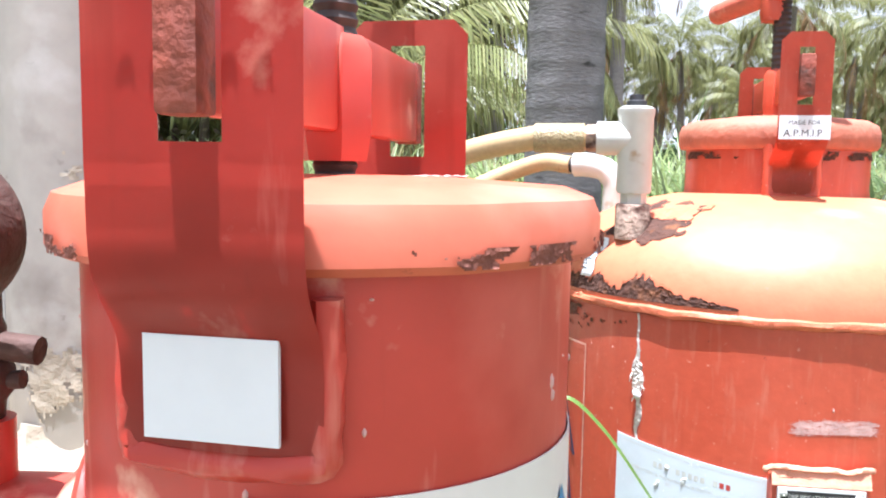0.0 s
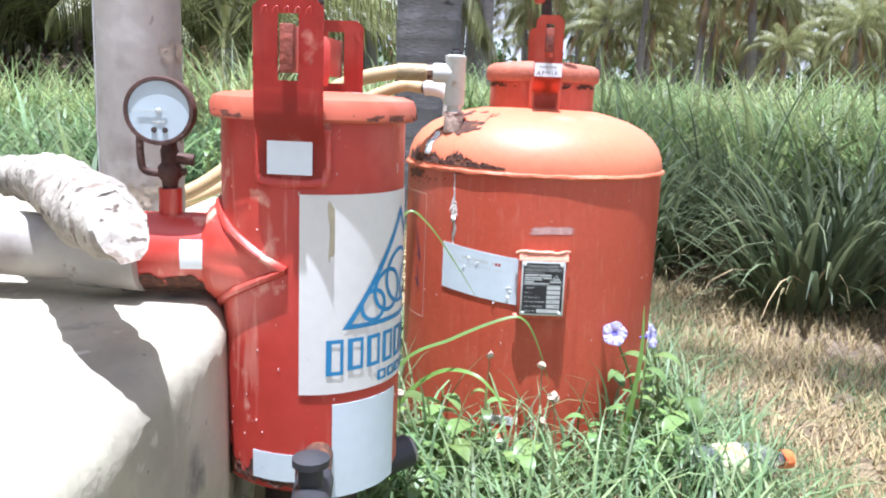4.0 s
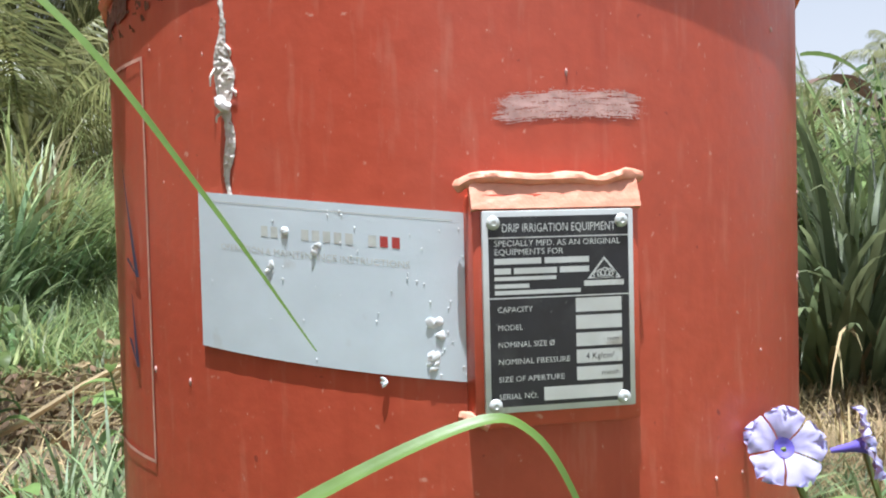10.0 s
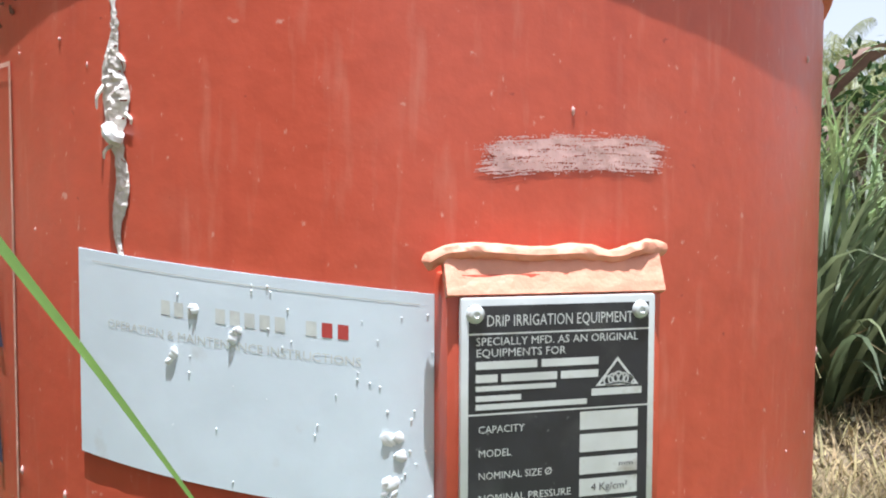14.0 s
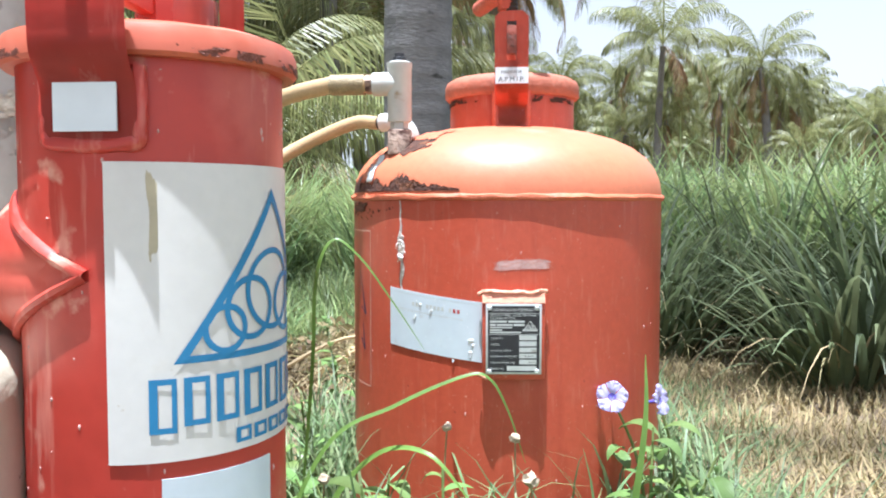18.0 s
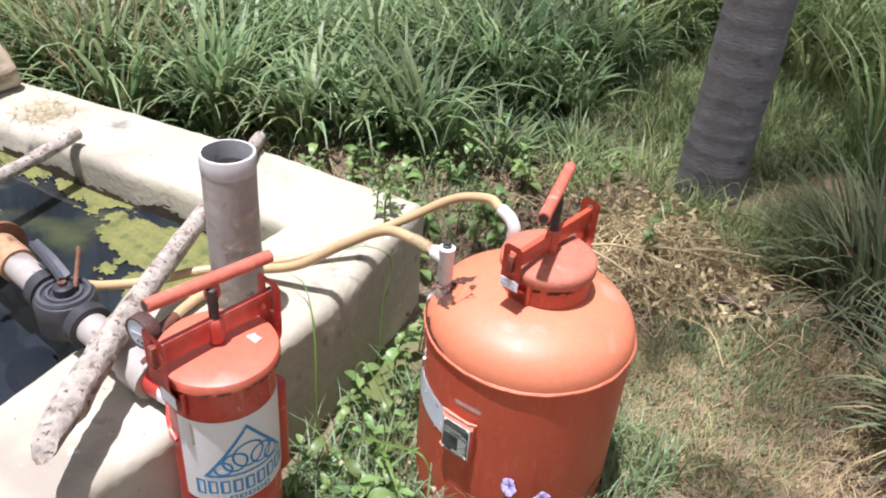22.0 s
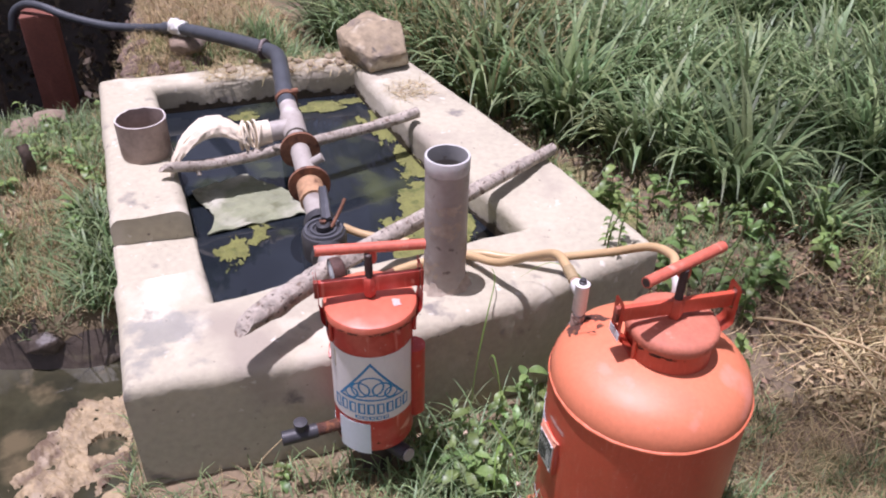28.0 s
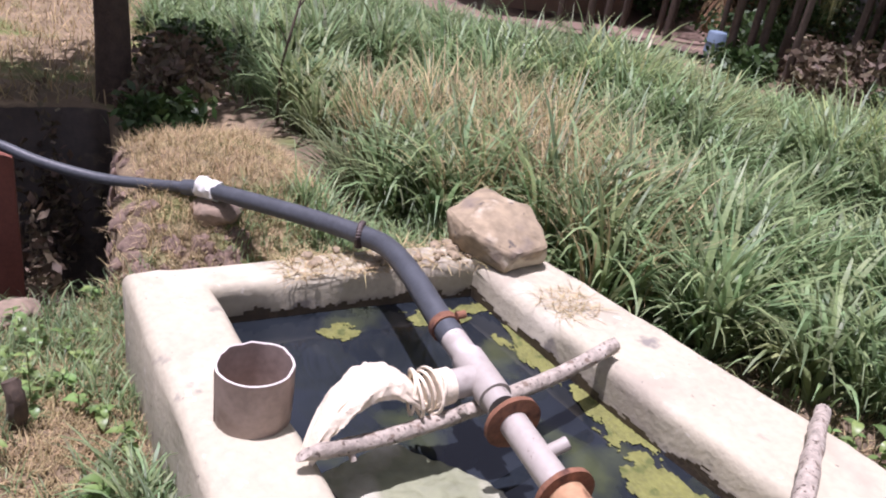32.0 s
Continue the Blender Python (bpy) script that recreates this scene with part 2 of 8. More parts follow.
M_TALLG = mat("sunlit_tall_grass", (0.305, 0.375, 0.155), 0.42, var=0.25, scale=0.9, bump=0.0, island=0.45, hue=0.03, trans=0.45, stains=(((0.34, 0.31, 0.14), 0.8, 0.60, 0.12),))
M_GRASS = mat("green_fodder_grass", (0.198, 0.275, 0.122), 0.50, var=0.32, scale=0.9, bump=0.0, island=0.5, hue=0.03, trans=0.4, stains=(((0.27, 0.27, 0.12), 0.55, 0.62, 0.12),))
M_LEMON = mat("blue_green_clump_grass", (0.150, 0.180, 0.088), 0.5, var=0.15, scale=2, bump=0.0, island=0.45, hue=0.02, trans=0.4)
M_STRAW = mat("dry_straw", (0.35, 0.275, 0.14), 0.8, var=0.2, scale=5, bump=0.0, island=0.4, hue=0.02, trans=0.2)
M_LEAF = mat("weed_leaf", (0.11, 0.22, 0.035), 0.45, var=0.2, scale=30, bump=0.1, island=0.35, hue=0.02, trans=0.35)
M_FROND = mat("palm_leaflet", (0.245, 0.255, 0.105), 0.42, var=0.15, scale=2, bump=0.0, island=0.45, hue=0.02, trans=0.5)
M_WATER = mat("still_dark_water", (0.014, 0.018, 0.022), 0.04, var=0.3, scale=3, bump=0.02, bscale=6, rough_var=0.02, stains=(((0.05, 0.06, 0.03), 4, 0.56, 0.15),))
M_ALGAE = mat("floating_green_algae", (0.14, 0.145, 0.035), 0.75, var=0.35, scale=25, bump=0.8, bscale=90,
              stains=(((0.07, 0.085, 0.015), 18, 0.55, 0.1),))
M_STONE = mat("rough_brown_stone", (0.23, 0.175, 0.125), 0.92, var=0.25, scale=12, bump=0.8, bscale=50,
              stains=(((0.13, 0.10, 0.08), 8, 0.56, 0.12),))


# ---------------------------------------------------------------- mesh helpers
def part(name, bm, material, parent=None, label="", smooth=True):
    me = bpy.data.meshes.new(name)
    bm.normal_update()
    bm.to_mesh(me)
    bm.free()
    if smooth:
        me.polygons.foreach_set("use_smooth", [True] * len(me.polygons))
        me.set_sharp_from_angle(angle=radians(38))
    me.materials.append(material)
    ob = new(name, me)
    if parent:
        ob.parent = parent
    if label:
        ob["label"] = label
    return ob


def thing(name, at, label, category, group="", rz=0.0):
    e = new(name)
    e.matrix_world = pose(*at, 0, 0, rz)
    e.empty_display_size = 0.05
    return tagged(e, label, category, group)


def lathe(profile, segs=64, bm=None, centre=(0, 0), wobble=0.0, seed=0.0):
    """Turns (radius, height) pairs round the z axis."""
    bm = bm or bmesh.new()
    rings = []
    for r, z in profile:
        if r < 1e-5:
            rings.append([bm.verts.new((centre[0], centre[1], z))])
            continue
        ring = []
        for k in range(segs):
            a = 2 * math.pi * k / segs
            w = wobble * noise.noise((3 * math.cos(a) + seed, 3 * math.sin(a), 9 * z)) if wobble else 0
            ring.append(bm.verts.new((centre[0] + (r + w) * math.cos(a), centre[1] + (r + w) * math.sin(a), z + w * 0.5)))
        rings.append(ring)
    for a, b in zip(rings, rings[1:]):
        for k in range(segs):
            j = (k + 1) % segs
            if len(a) == 1 and len(b) == 1:
                continue
            if len(a) == 1:
                bm.faces.new((a[0], b[j], b[k]))
            elif len(b) == 1:
                bm.faces.new((a[k], a[j], b[0]))
            else:
                bm.faces.new((a[k], a[j], b[j], b[k]))
    bmesh.ops.recalc_face_normals(bm, faces=bm.faces)
    return bm


def spline(points, steps=8):
    """A smooth line through points (Catmull-Rom)."""
    p = [Vector(q) for q in points]
    p = [2 * p[0] - p[1], *p, 2 * p[-1] - p[-2]]
    out = []
    for a, b, c, d in zip(p, p[1:], p[2:], p[3:]):
        for k in range(steps):
            t = k / steps
            out.append(0.5 * (2 * b + (c - a) * t + (2 * a - 5 * b + 4 * c - d) * t * t + (3 * b - a - 3 * c + d) * t ** 3))
    return out + [p[-2]]


def tube(points, radius, segs=16, bm=None, steps=6, wobble=0.0, seed=0.0, caps=True, smooth=True):
    """A round bar along points; radius a number or one for each end."""
    bm = bm or bmesh.new()
    line = spline(points, steps) if smooth and len(points) > 2 else [Vector(q) for q in points]
    r0, r1 = radius if isinstance(radius, tuple) else (radius, radius)
    rings, side = [], None
    for i, q in enumerate(line):
        way = (line[min(i + 1, len(line) - 1)] - line[max(i - 1, 0)]).normalized()
        if side is None:
            side = way.orthogonal().normalized()
        side = (side - way * side.dot(way)).normalized()
        up = way.cross(side)
        f = i / (len(line) - 1)
        ring = []
        for k in range(segs):
            a = 2 * math.pi * k / segs
            r = r0 + (r1 - r0) * f
            if wobble:
                r *= 1 + wobble * noise.noise((2 * math.cos(a) + seed, 2 * math.sin(a), 14 * f * 1.7 + seed))
            ring.append(bm.verts.new(q + side * r * math.cos(a) + up * r * math.sin(a)))
        rings.append(ring)
    for a, b in zip(rings, rings[1:]):
        for k in range(segs):
            j = (k + 1) % segs
            bm.faces.new((a[k], a[j], b[j], b[k]))
    if caps:
        bm.faces.new(rings[0][::-1])
        bm.faces.new(rings[-1])
    bmesh.ops.recalc_face_normals(bm, faces=bm.faces)
    return bm


def box(lo, hi, bevel=0.0, bm=None, segments=2):
    bm = bm or bmesh.new()
    made = bmesh.ops.create_cube(bm, size=1)["verts"]
    for v in made:
        v.co = Vector([lo[i] + (hi[i] - lo[i]) * (v.co[i] + 0.5) for i in range(3)])
    if bevel:
        edges = {e for v in made for e in v.link_edges}
        bmesh.ops.bevel(bm, geom=list(edges), offset=bevel, segments=segments, affect="EDGES", profile=0.6)
    return bm


def moved(bm, m):
    bmesh.ops.transform(bm, matrix=m, verts=bm.verts)
    return bm


def sheet(fn, nu, nv, bm=None, keep=None):
    """A grid of points fn(u, v), u and v from 0 to 1."""
    bm = bm or bmesh.new()
    g = [[bm.verts.new(fn(i / nu, j / nv)) for j in range(nv + 1)] for i in range(nu + 1)]
    for i in range(nu):
        for j in range(nv):
            if keep is None or keep((i + 0.5) / nu, (j + 0.5) / nv):
                bm.faces.new((g[i][j], g[i + 1][j], g[i + 1][j + 1], g[i][j + 1]))
    bmesh.ops.delete(bm, geom=[v for v in bm.verts if not v.link_faces], context="VERTS")
    return bm


def letters(name, body, size, place, material, parent, align="LEFT", stretch=1.0):
    """Flat lettering; place(x, y) takes a point of the text's plane to the surface."""
    cu = bpy.data.curves.new(name, "FONT")
    cu.body, cu.size, cu.align_x, cu.fill_mode = body, size, align, "FRONT"
    cu.resolution_u = 2
    tmp = bpy.data.objects.new(name, cu)
    scene.collection.objects.link(tmp)
    bpy.context.view_layer.update()
    me = bpy.data.meshes.new_from_object(tmp.evaluated_get(bpy.context.evaluated_depsgraph_get()))
    bpy.data.objects.remove(tmp)
    bpy.data.curves.remove(cu)
    for v in me.vertices:
        v.co = place(v.co.x * stretch, v.co.y)
    me.materials.clear()
    me.materials.append(material)
    ob = new(name, me)
    ob.parent = parent
    return ob


def on_drum(radius, phi0, z0, lift=0.0008):
    """Wraps (x, y) onto a drum of that radius; phi0: the direction of x = 0, from -y towards +x."""
    def place(x, y):
        a = phi0 + x / radius
        return Vector(((radius + lift) * math.sin(a), -(radius + lift) * math.cos(a), z0 + y))
    return place


def patch(place, x0, x1, y0, y1, nu=16, nv=2, thick=0.0006, skew=0.0):
    """A thin label on a curved surface."""
    bm = sheet(lambda u, v: place(x0 + (x1 - x0) * u, y0 + (y1 - y0) * v + skew * u), nu, nv)
    bmesh.ops.solidify(bm, geom=bm.faces[:], thickness=-thick)
    return bm


def bar(place, x0, x1, y0, y1):
    return sheet(lambda u, v: place(x0 + (x1 - x0) * u, y0 + (y1 - y0) * v), max(2, int((x1 - x0) / 0.006)), 1)


def blades(name, roots, length, width, lean, material, segs=4, seed=1, droop=1.0, label="", category="", parent=None, kind="stuff", az=None):
    """Many grass blades in one mesh. roots: n x 3; length, width, lean: numbers or (low, high)."""
    rng = np.random.default_rng(seed)
    n = len(roots)
    pick = lambda v: rng.uniform(*v, n) if isinstance(v, tuple) else np.asarray(v) * np.ones(n)
    L, W, B = pick(length), pick(width), pick(lean)
    az = rng.uniform(0, 2 * np.pi, n) if az is None else az
    out = np.stack([np.cos(az), np.sin(az), np.zeros(n)], 1)
    side = np.stack([-np.sin(az), np.cos(az), np.zeros(n)], 1)
    t = np.linspace(0, 1, segs + 1)
    ang = B[:, None] + droop * (t[None, :] ** 1.6) * rng.uniform(0.5, 1.9, n)[:, None]
    ang = np.minimum(ang, 2.5)
    step = (L / segs)[:, None]
    dx, dz = np.sin(ang) * step, np.cos(ang) * step
    ox = np.concatenate([np.zeros((n, 1)), np.cumsum(dx[:, :-1], 1)], 1)
    oz = np.concatenate([np.zeros((n, 1)), np.cumsum(dz[:, :-1], 1)], 1)
    mid = roots[:, None, :] + ox[..., None] * out[:, None, :] + oz[..., None] * np.array([0, 0, 1.0])
    wid = W[:, None] * np.maximum(0.06, (1 - t[None, :] ** 1.8)) * (0.55 + 0.45 * np.minimum(1, 4 * t[None, :] + 0.2))
    left = mid + side[:, None, :] * wid[..., None] * 0.5
    right = mid - side[:, None, :] * wid[..., None] * 0.5
    co = np.stack([left, right], 2).reshape(-1, 3)
    k = 2 * (segs + 1)
    base = (np.arange(n) * k)[:, None, None]
    s = (2 * np.arange(segs))[None, :, None]
    quad = base + s + np.array([0, 1, 3, 2])[None, None, :]
    return raw_mesh(name, co, quad.reshape(-1, 4), material, label, category, kind, parent)


def raw_mesh(name, co, quads, material, label="", category="", kind="", parent=None):
    me = bpy.data.meshes.new(name)
    nv, nq, kk = len(co), len(quads), quads.shape[1]
    me.vertices.add(nv)
    me.vertices.foreach_set("co", np.ascontiguousarray(co, dtype=np.float32).ravel())
    me.loops.add(nq * kk)
    me.loops.foreach_set("vertex_index", np.ascontiguousarray(quads, dtype=np.int32).ravel())
    me.polygons.add(nq)
    me.polygons.foreach_set("loop_start", np.arange(0, nq * kk, kk, dtype=np.int32))
    me.update(calc_edges=True)
    me.polygons.foreach_set("use_smooth", np.ones(nq, dtype=bool))
    me.materials.append(material)
    ob = new(name, me)
    if parent:
        ob.parent = parent
    return tagged(ob, label, category, "", kind)


# ---------------------------------------------------------------- ground
def bump_at(x, y, cx, cy, sx, sy, h):
    return h * np.exp(-(((x - cx) / sx) ** 2 + ((y - cy) / sy) ** 2))


def ground_z(x, y):
    """Height of the ground; takes arrays."""
    x, y = np.asarray(x, float), np.asarray(y, float)
    z = 0.02 + 0.012 * np.sin(3.1 * x + 1.7 * y) * np.sin(2.3 * y - 1.1 * x) + 0.006 * np.sin(9 * x) * np.sin(8 * y + 1)
    z = z - 0.26 * np.clip((x + 1.27 + 0.05 * np.sin(7 * y)) / 0.10, 0, 1) * np.clip((0.35 - x) / 0.5, 0, 1) * np.clip((-0.93 - 0.12 * np.clip(x + 0.9, 0, 2) - y) / 0.12, 0, 1) * np.clip((y + 2.6) / 0.5, 0, 1)   # the overflow channel
    z = z + bump_at(x, y, -2.0, -1.5, 0.5, 0.45, 0.12)              # the grassy bank
    z = z + 0.315 * np.exp(-((x + 3.30) / 0.62) ** 4 - ((y + 0.60) / 0.45) ** 4)   # the stone mound
    z = z + bump_at(x, y, 1.3, 0.95, 0.5, 0.2, 0.06)                # the path's edge
    pit = np.clip((x + 4.85) / 0.25, 0, 1) * np.clip((-2.75 - x) / 0.12, 0, 1) * np.clip((-1.02 - 0.12 * (x + 3) - y) / 0.10, 0, 1) * np.clip((y + 4.2) / 0.3, 0, 1)
    z = z - 1.5 * pit                                               # the old well pit
    r = np.hypot(x, y)
    return z + 0.02 * np.maximum(0, r - 6) * 0.2 + 0.05 * np.sin(0.7 * x) * np.sin(0.6 * y) * np.clip((r - 3) / 4, 0, 1)


def ground_axis():
    a = [0.0]
    step = 0.05
    while a[-1] < 1500:
        if a[-1] > 4.0:
            step *= 1.22
        a.append(a[-1] + step)
    return np.array([-v for v in a[:0:-1]] + a)


gx, gy = np.meshgrid(ground_axis(), ground_axis(), indexing="ij")
rough_z = np.random.default_rng(3).normal(0, 0.006, gx.shape) * (np.hypot(gx, gy) < 6)
gco = np.stack([gx, gy, ground_z(gx, gy) + rough_z], -1).reshape(-1, 3)
nu, nv = gx.shape
gi = np.arange(nu * nv).reshape(nu, nv)
gq = np.stack([gi[:-1, :-1], gi[1:, :-1], gi[1:, 1:], gi[:-1, 1:]], -1).reshape(-1, 4)
cx, cy = gco[gq].mean(1)[:, 0], gco[gq].mean(1)[:, 1]
ragged = 0.07 * (np.sin(6.1 * cx + 2.3 * cy) + np.sin(9.7 * cy - 4.1 * cx + 1) + 0.7 * np.sin(17 * cx + 3) * np.sin(19 * cy))
FIELD_X = [-9, -6, -4.4, -3.6, -3.0, -2.4, -1.7, -1.2, -0.8, -0.5]
FIELD_Y = [-0.5, -0.15, 0.05, 0.15, 0.35, 0.55, 0.95, 1.35, 1.9, 2.6]
far_edge = lambda x, y: (x > -7.6 + 0.2 * np.sin(2 * y)) & (y < 0.79 * x + 7.95 + 0.12 * np.sin(3 * x))
in_field = (cy + ragged > np.interp(cx, FIELD_X, FIELD_Y) - 0.1) & (cx < -0.5) & far_edge(cx, cy)
# right-hand litter and trodden ground take darker soils in place of tree shade
litter = (np.hypot((cx + 0.75) / 0.8, (cy - 1.45) / 0.75) + ragged * 2 < 1) | ((cx + ragged > 0.45) & (cy + ragged > 0.95 - 0.25 * np.clip(cx - 0.6, 0, 1)) & (np.hypot(cx, cy) < 8))
trodden = (cx + 2 * ragged > 0.62) & (cy + 2 * ragged > 0.15) & (np.hypot(cx, cy) < 8)
wet = ((cx > -1.5) & (cx < 0.1) & (cy < -0.85) & (cy > -2.7) & (ground_z(cx, cy) + ragged * 0.5 < -0.02)) | ((ground_z(cx, cy) < -0.2) & (cx < -2))
slot = np.where(wet, 2, np.where(in_field | litter, 1, np.where(trodden, 3, 0))).astype(np.int32)
ground = raw_mesh("ground", gco, gq, M_SOIL, "dry trampled earth with straw and patches of grass", "ground", "structure")

# ---------------------------------------------------------------- the cistern
TOP = 0.385
OUT = [(-0.405, -0.945), (-0.39, -0.44), (-0.455, 0.10), (-0.605, 0.635), (-1.17, 0.535), (-2.30, 0.27), (-2.37, -0.35), (-2.325, -1.055)]
INN = [(-0.705, -0.70), (-0.765, -0.40), (-0.785, -0.06), (-0.81, 0.262), (-1.47, 0.125), (-2.19, 0.015), (-2.20, -0.35), (-2.19, -0.825)]
NOTCH = (-0.85, -1.19)


def wall_block(outer, inner, z0, z1, round_r=0.03, seed=0.0, lift=None):
    """A run of thick wall with worn, rounded upper edges; corner k of the outer line faces corner k of the inner one."""
    bm = bmesh.new()
    rows = []
    for i in range(len(outer) - 1):
        o0, o1, q0, q1 = (Vector((*p, 0)) for p in (outer[i], outer[i + 1], inner[i], inner[i + 1]))
        steps = max(4, int((o1 - o0).length / 0.035))
        for k in range(steps + (i == len(outer) - 2)):
            o, q = o0.lerp(o1, k / steps), q0.lerp(q1, k / steps)
            w = q - o
            width = w.length
            w.normalize()
            top = z1 + (lift(o.x, o.y) if lift else 0)
            arc = [(round_r * (1 - math.cos(a)), top - round_r * (1 - math.sin(a))) for a in (0.0, 0.4, 0.8, 1.2, math.pi / 2)]
            row = [(0, z0), (0, z0 + 0.3 * (top - z0)), (0, z0 + 0.7 * (top - z0))] + arc
            row += [(round_r + (width - 2 * round_r) * j / 7, top) for j in range(1, 7)]
            row += [(width - d, z) for d, z in arc[::-1]] + [(width, z0 + 0.6 * (top - z0)), (width, z0)]
            vs = []
            for d, z in row:
                p = o + w * d
                h = 0.009 * noise.noise((p.x * 5 + seed, p.y * 5, z * 5)) + 0.004 * noise.noise((p.x * 21, p.y * 21, z * 21 + seed))
                side = 0.5 if d < 1e-6 or d > width - 1e-6 else 0.0
                vs.append(bm.verts.new((p.x - w.x * h * side * 2, p.y - w.y * h * side * 2, z + (h if z > z0 else 0))))
            rows.append(vs)
    for a, b in zip(rows, rows[1:]):
        for k in range(len(a) - 1):
            bm.faces.new((a[k], b[k], b[k + 1], a[k + 1]))
    bm.faces.new(rows[0])
    bm.faces.new(rows[-1][::-1])
    bmesh.ops.recalc_face_normals(bm, faces=bm.faces)
    return bm


cistern = thing("cistern", (0, 0, 0), "low open concrete water cistern with lime-washed worn walls", "water tank")
edge_y = lambda line, x: line[0][1] + (line[-1][1] - line[0][1]) * (x - line[0][0]) / (line[-1][0] - line[0][0])
fo = lambda x: edge_y(OUT, x)
fi = lambda x: edge_y(INN, x)
part("wall", wall_block([(NOTCH[0], fo(NOTCH[0]))] + OUT + [(NOTCH[1], fo(NOTCH[1]))], [(NOTCH[0], fi(NOTCH[0]))] + INN + [(NOTCH[1], fi(NOTCH[1]))], -0.28, TOP, 0.042), M_CONC, cistern)
part("overflow_sill", wall_block([(NOTCH[0] + 0.01, fo(NOTCH[0])), (NOTCH[1] - 0.01, fo(NOTCH[1]))], [(NOTCH[0] + 0.01, fi(NOTCH[0])), (NOTCH[1] - 0.01, fi(NOTCH[1]))], -0.28, 0.285, 0.012, 11.0), M_CONC, cistern, "lower overflow sill")

bm = bmesh.new()
bm.faces.new([bm.verts.new((x, y, 0.265)) for x, y in ((-0.55, -0.80), (-0.64, 0.40), (-2.27, 0.14), (-2.27, -0.93))])
tagged(part("water", bm, M_WATER), "still dark water filling the cistern", "water", kind="structure")
ground.data.materials.append(M_HUMUS)
ground.data.materials.append(M_MUD)
ground.data.materials.append(M_PATH)
ground.data.polygons.foreach_set("material_index", slot)
# ---------------------------------------------------------------- fertiliser tank
TX, TY, TR, SEAM = 0.0056, 0.2415, 0.2288, 0.497
tank = thing("fertiliser_tank", (TX, TY, 0.0), "orange-red painted steel fertiliser tank with a rusted shoulder, standing in grass", "tank")
part("drum", lathe([(0, 0.03), (0.215, 0.03), (TR, 0.04), (TR, 0.16), (TR, 0.3), (TR, SEAM - 0.004)], 96), M_TANK, tank)
DOME = [(TR, SEAM - 0.003), (TR, SEAM + 0.008), (0.2262, SEAM + 0.024), (0.2185, SEAM + 0.042), (0.206, SEAM + 0.058), (0.188, SEAM + 0.072),
        (0.163, SEAM + 0.084), (0.13, SEAM + 0.094), (0.10, SEAM + 0.100), (0.05, SEAM + 0.105), (0, SEAM + 0.106)]
part("dome", lathe(DOME, 96), M_DOME, tank, "paler orange domed top")
ring = [Vector((TR * math.sin(a), -TR * math.cos(a), SEAM + 0.0015 * noise.noise((9 * a, 0, 0)))) for a in np.linspace(0, 2 * math.pi, 145)]
part("weld_bead", tube(ring, 0.0042, 8, smooth=False, wobble=0.35, caps=False), M_WELD, tank, "uneven pale weld bead")

NX, NY = 0.010, 0.0205
part("neck", lathe([(0.096, 0.59), (0.094, 0.605), (0.094, 0.652)], 64, centre=(NX, NY)), M_TANK, tank)
part("lid", lathe([(0.094, 0.645), (0.099, 0.646), (0.102, 0.650), (0.102, 0.664), (0.099, 0.671), (0.090, 0.676), (0.05, 0.681), (0, 0.682)], 64, centre=(NX, NY)), mat("rust_tinged_lid_paint", (0.45, 0.145, 0.085), 0.7, var=0.2, scale=20, bump=0.4, bscale=110, stains=(((0.28, 0.09, 0.055), 14, 0.56, 0.15), ((0.58, 0.24, 0.16), 24, 0.62, 0.1))), tank, "faded round lid with a rolled rim")


M_RSTEEL = mat("rust_worn_red_steel", (0.26, 0.06, 0.035), 0.65, var=0.5, scale=60, bump=0.5, bscale=140, stains=((RUST, 40, 0.55, 0.1),))


M_HANDLE = mat("faded_orange_handle_paint", (0.53, 0.125, 0.075), 0.55, var=0.2, scale=25, bump=0.2, bscale=90, stains=(((0.62, 0.28, 0.20), 30, 0.60, 0.1), ((0.20, 0.06, 0.035), 45, 0.66, 0.05)))


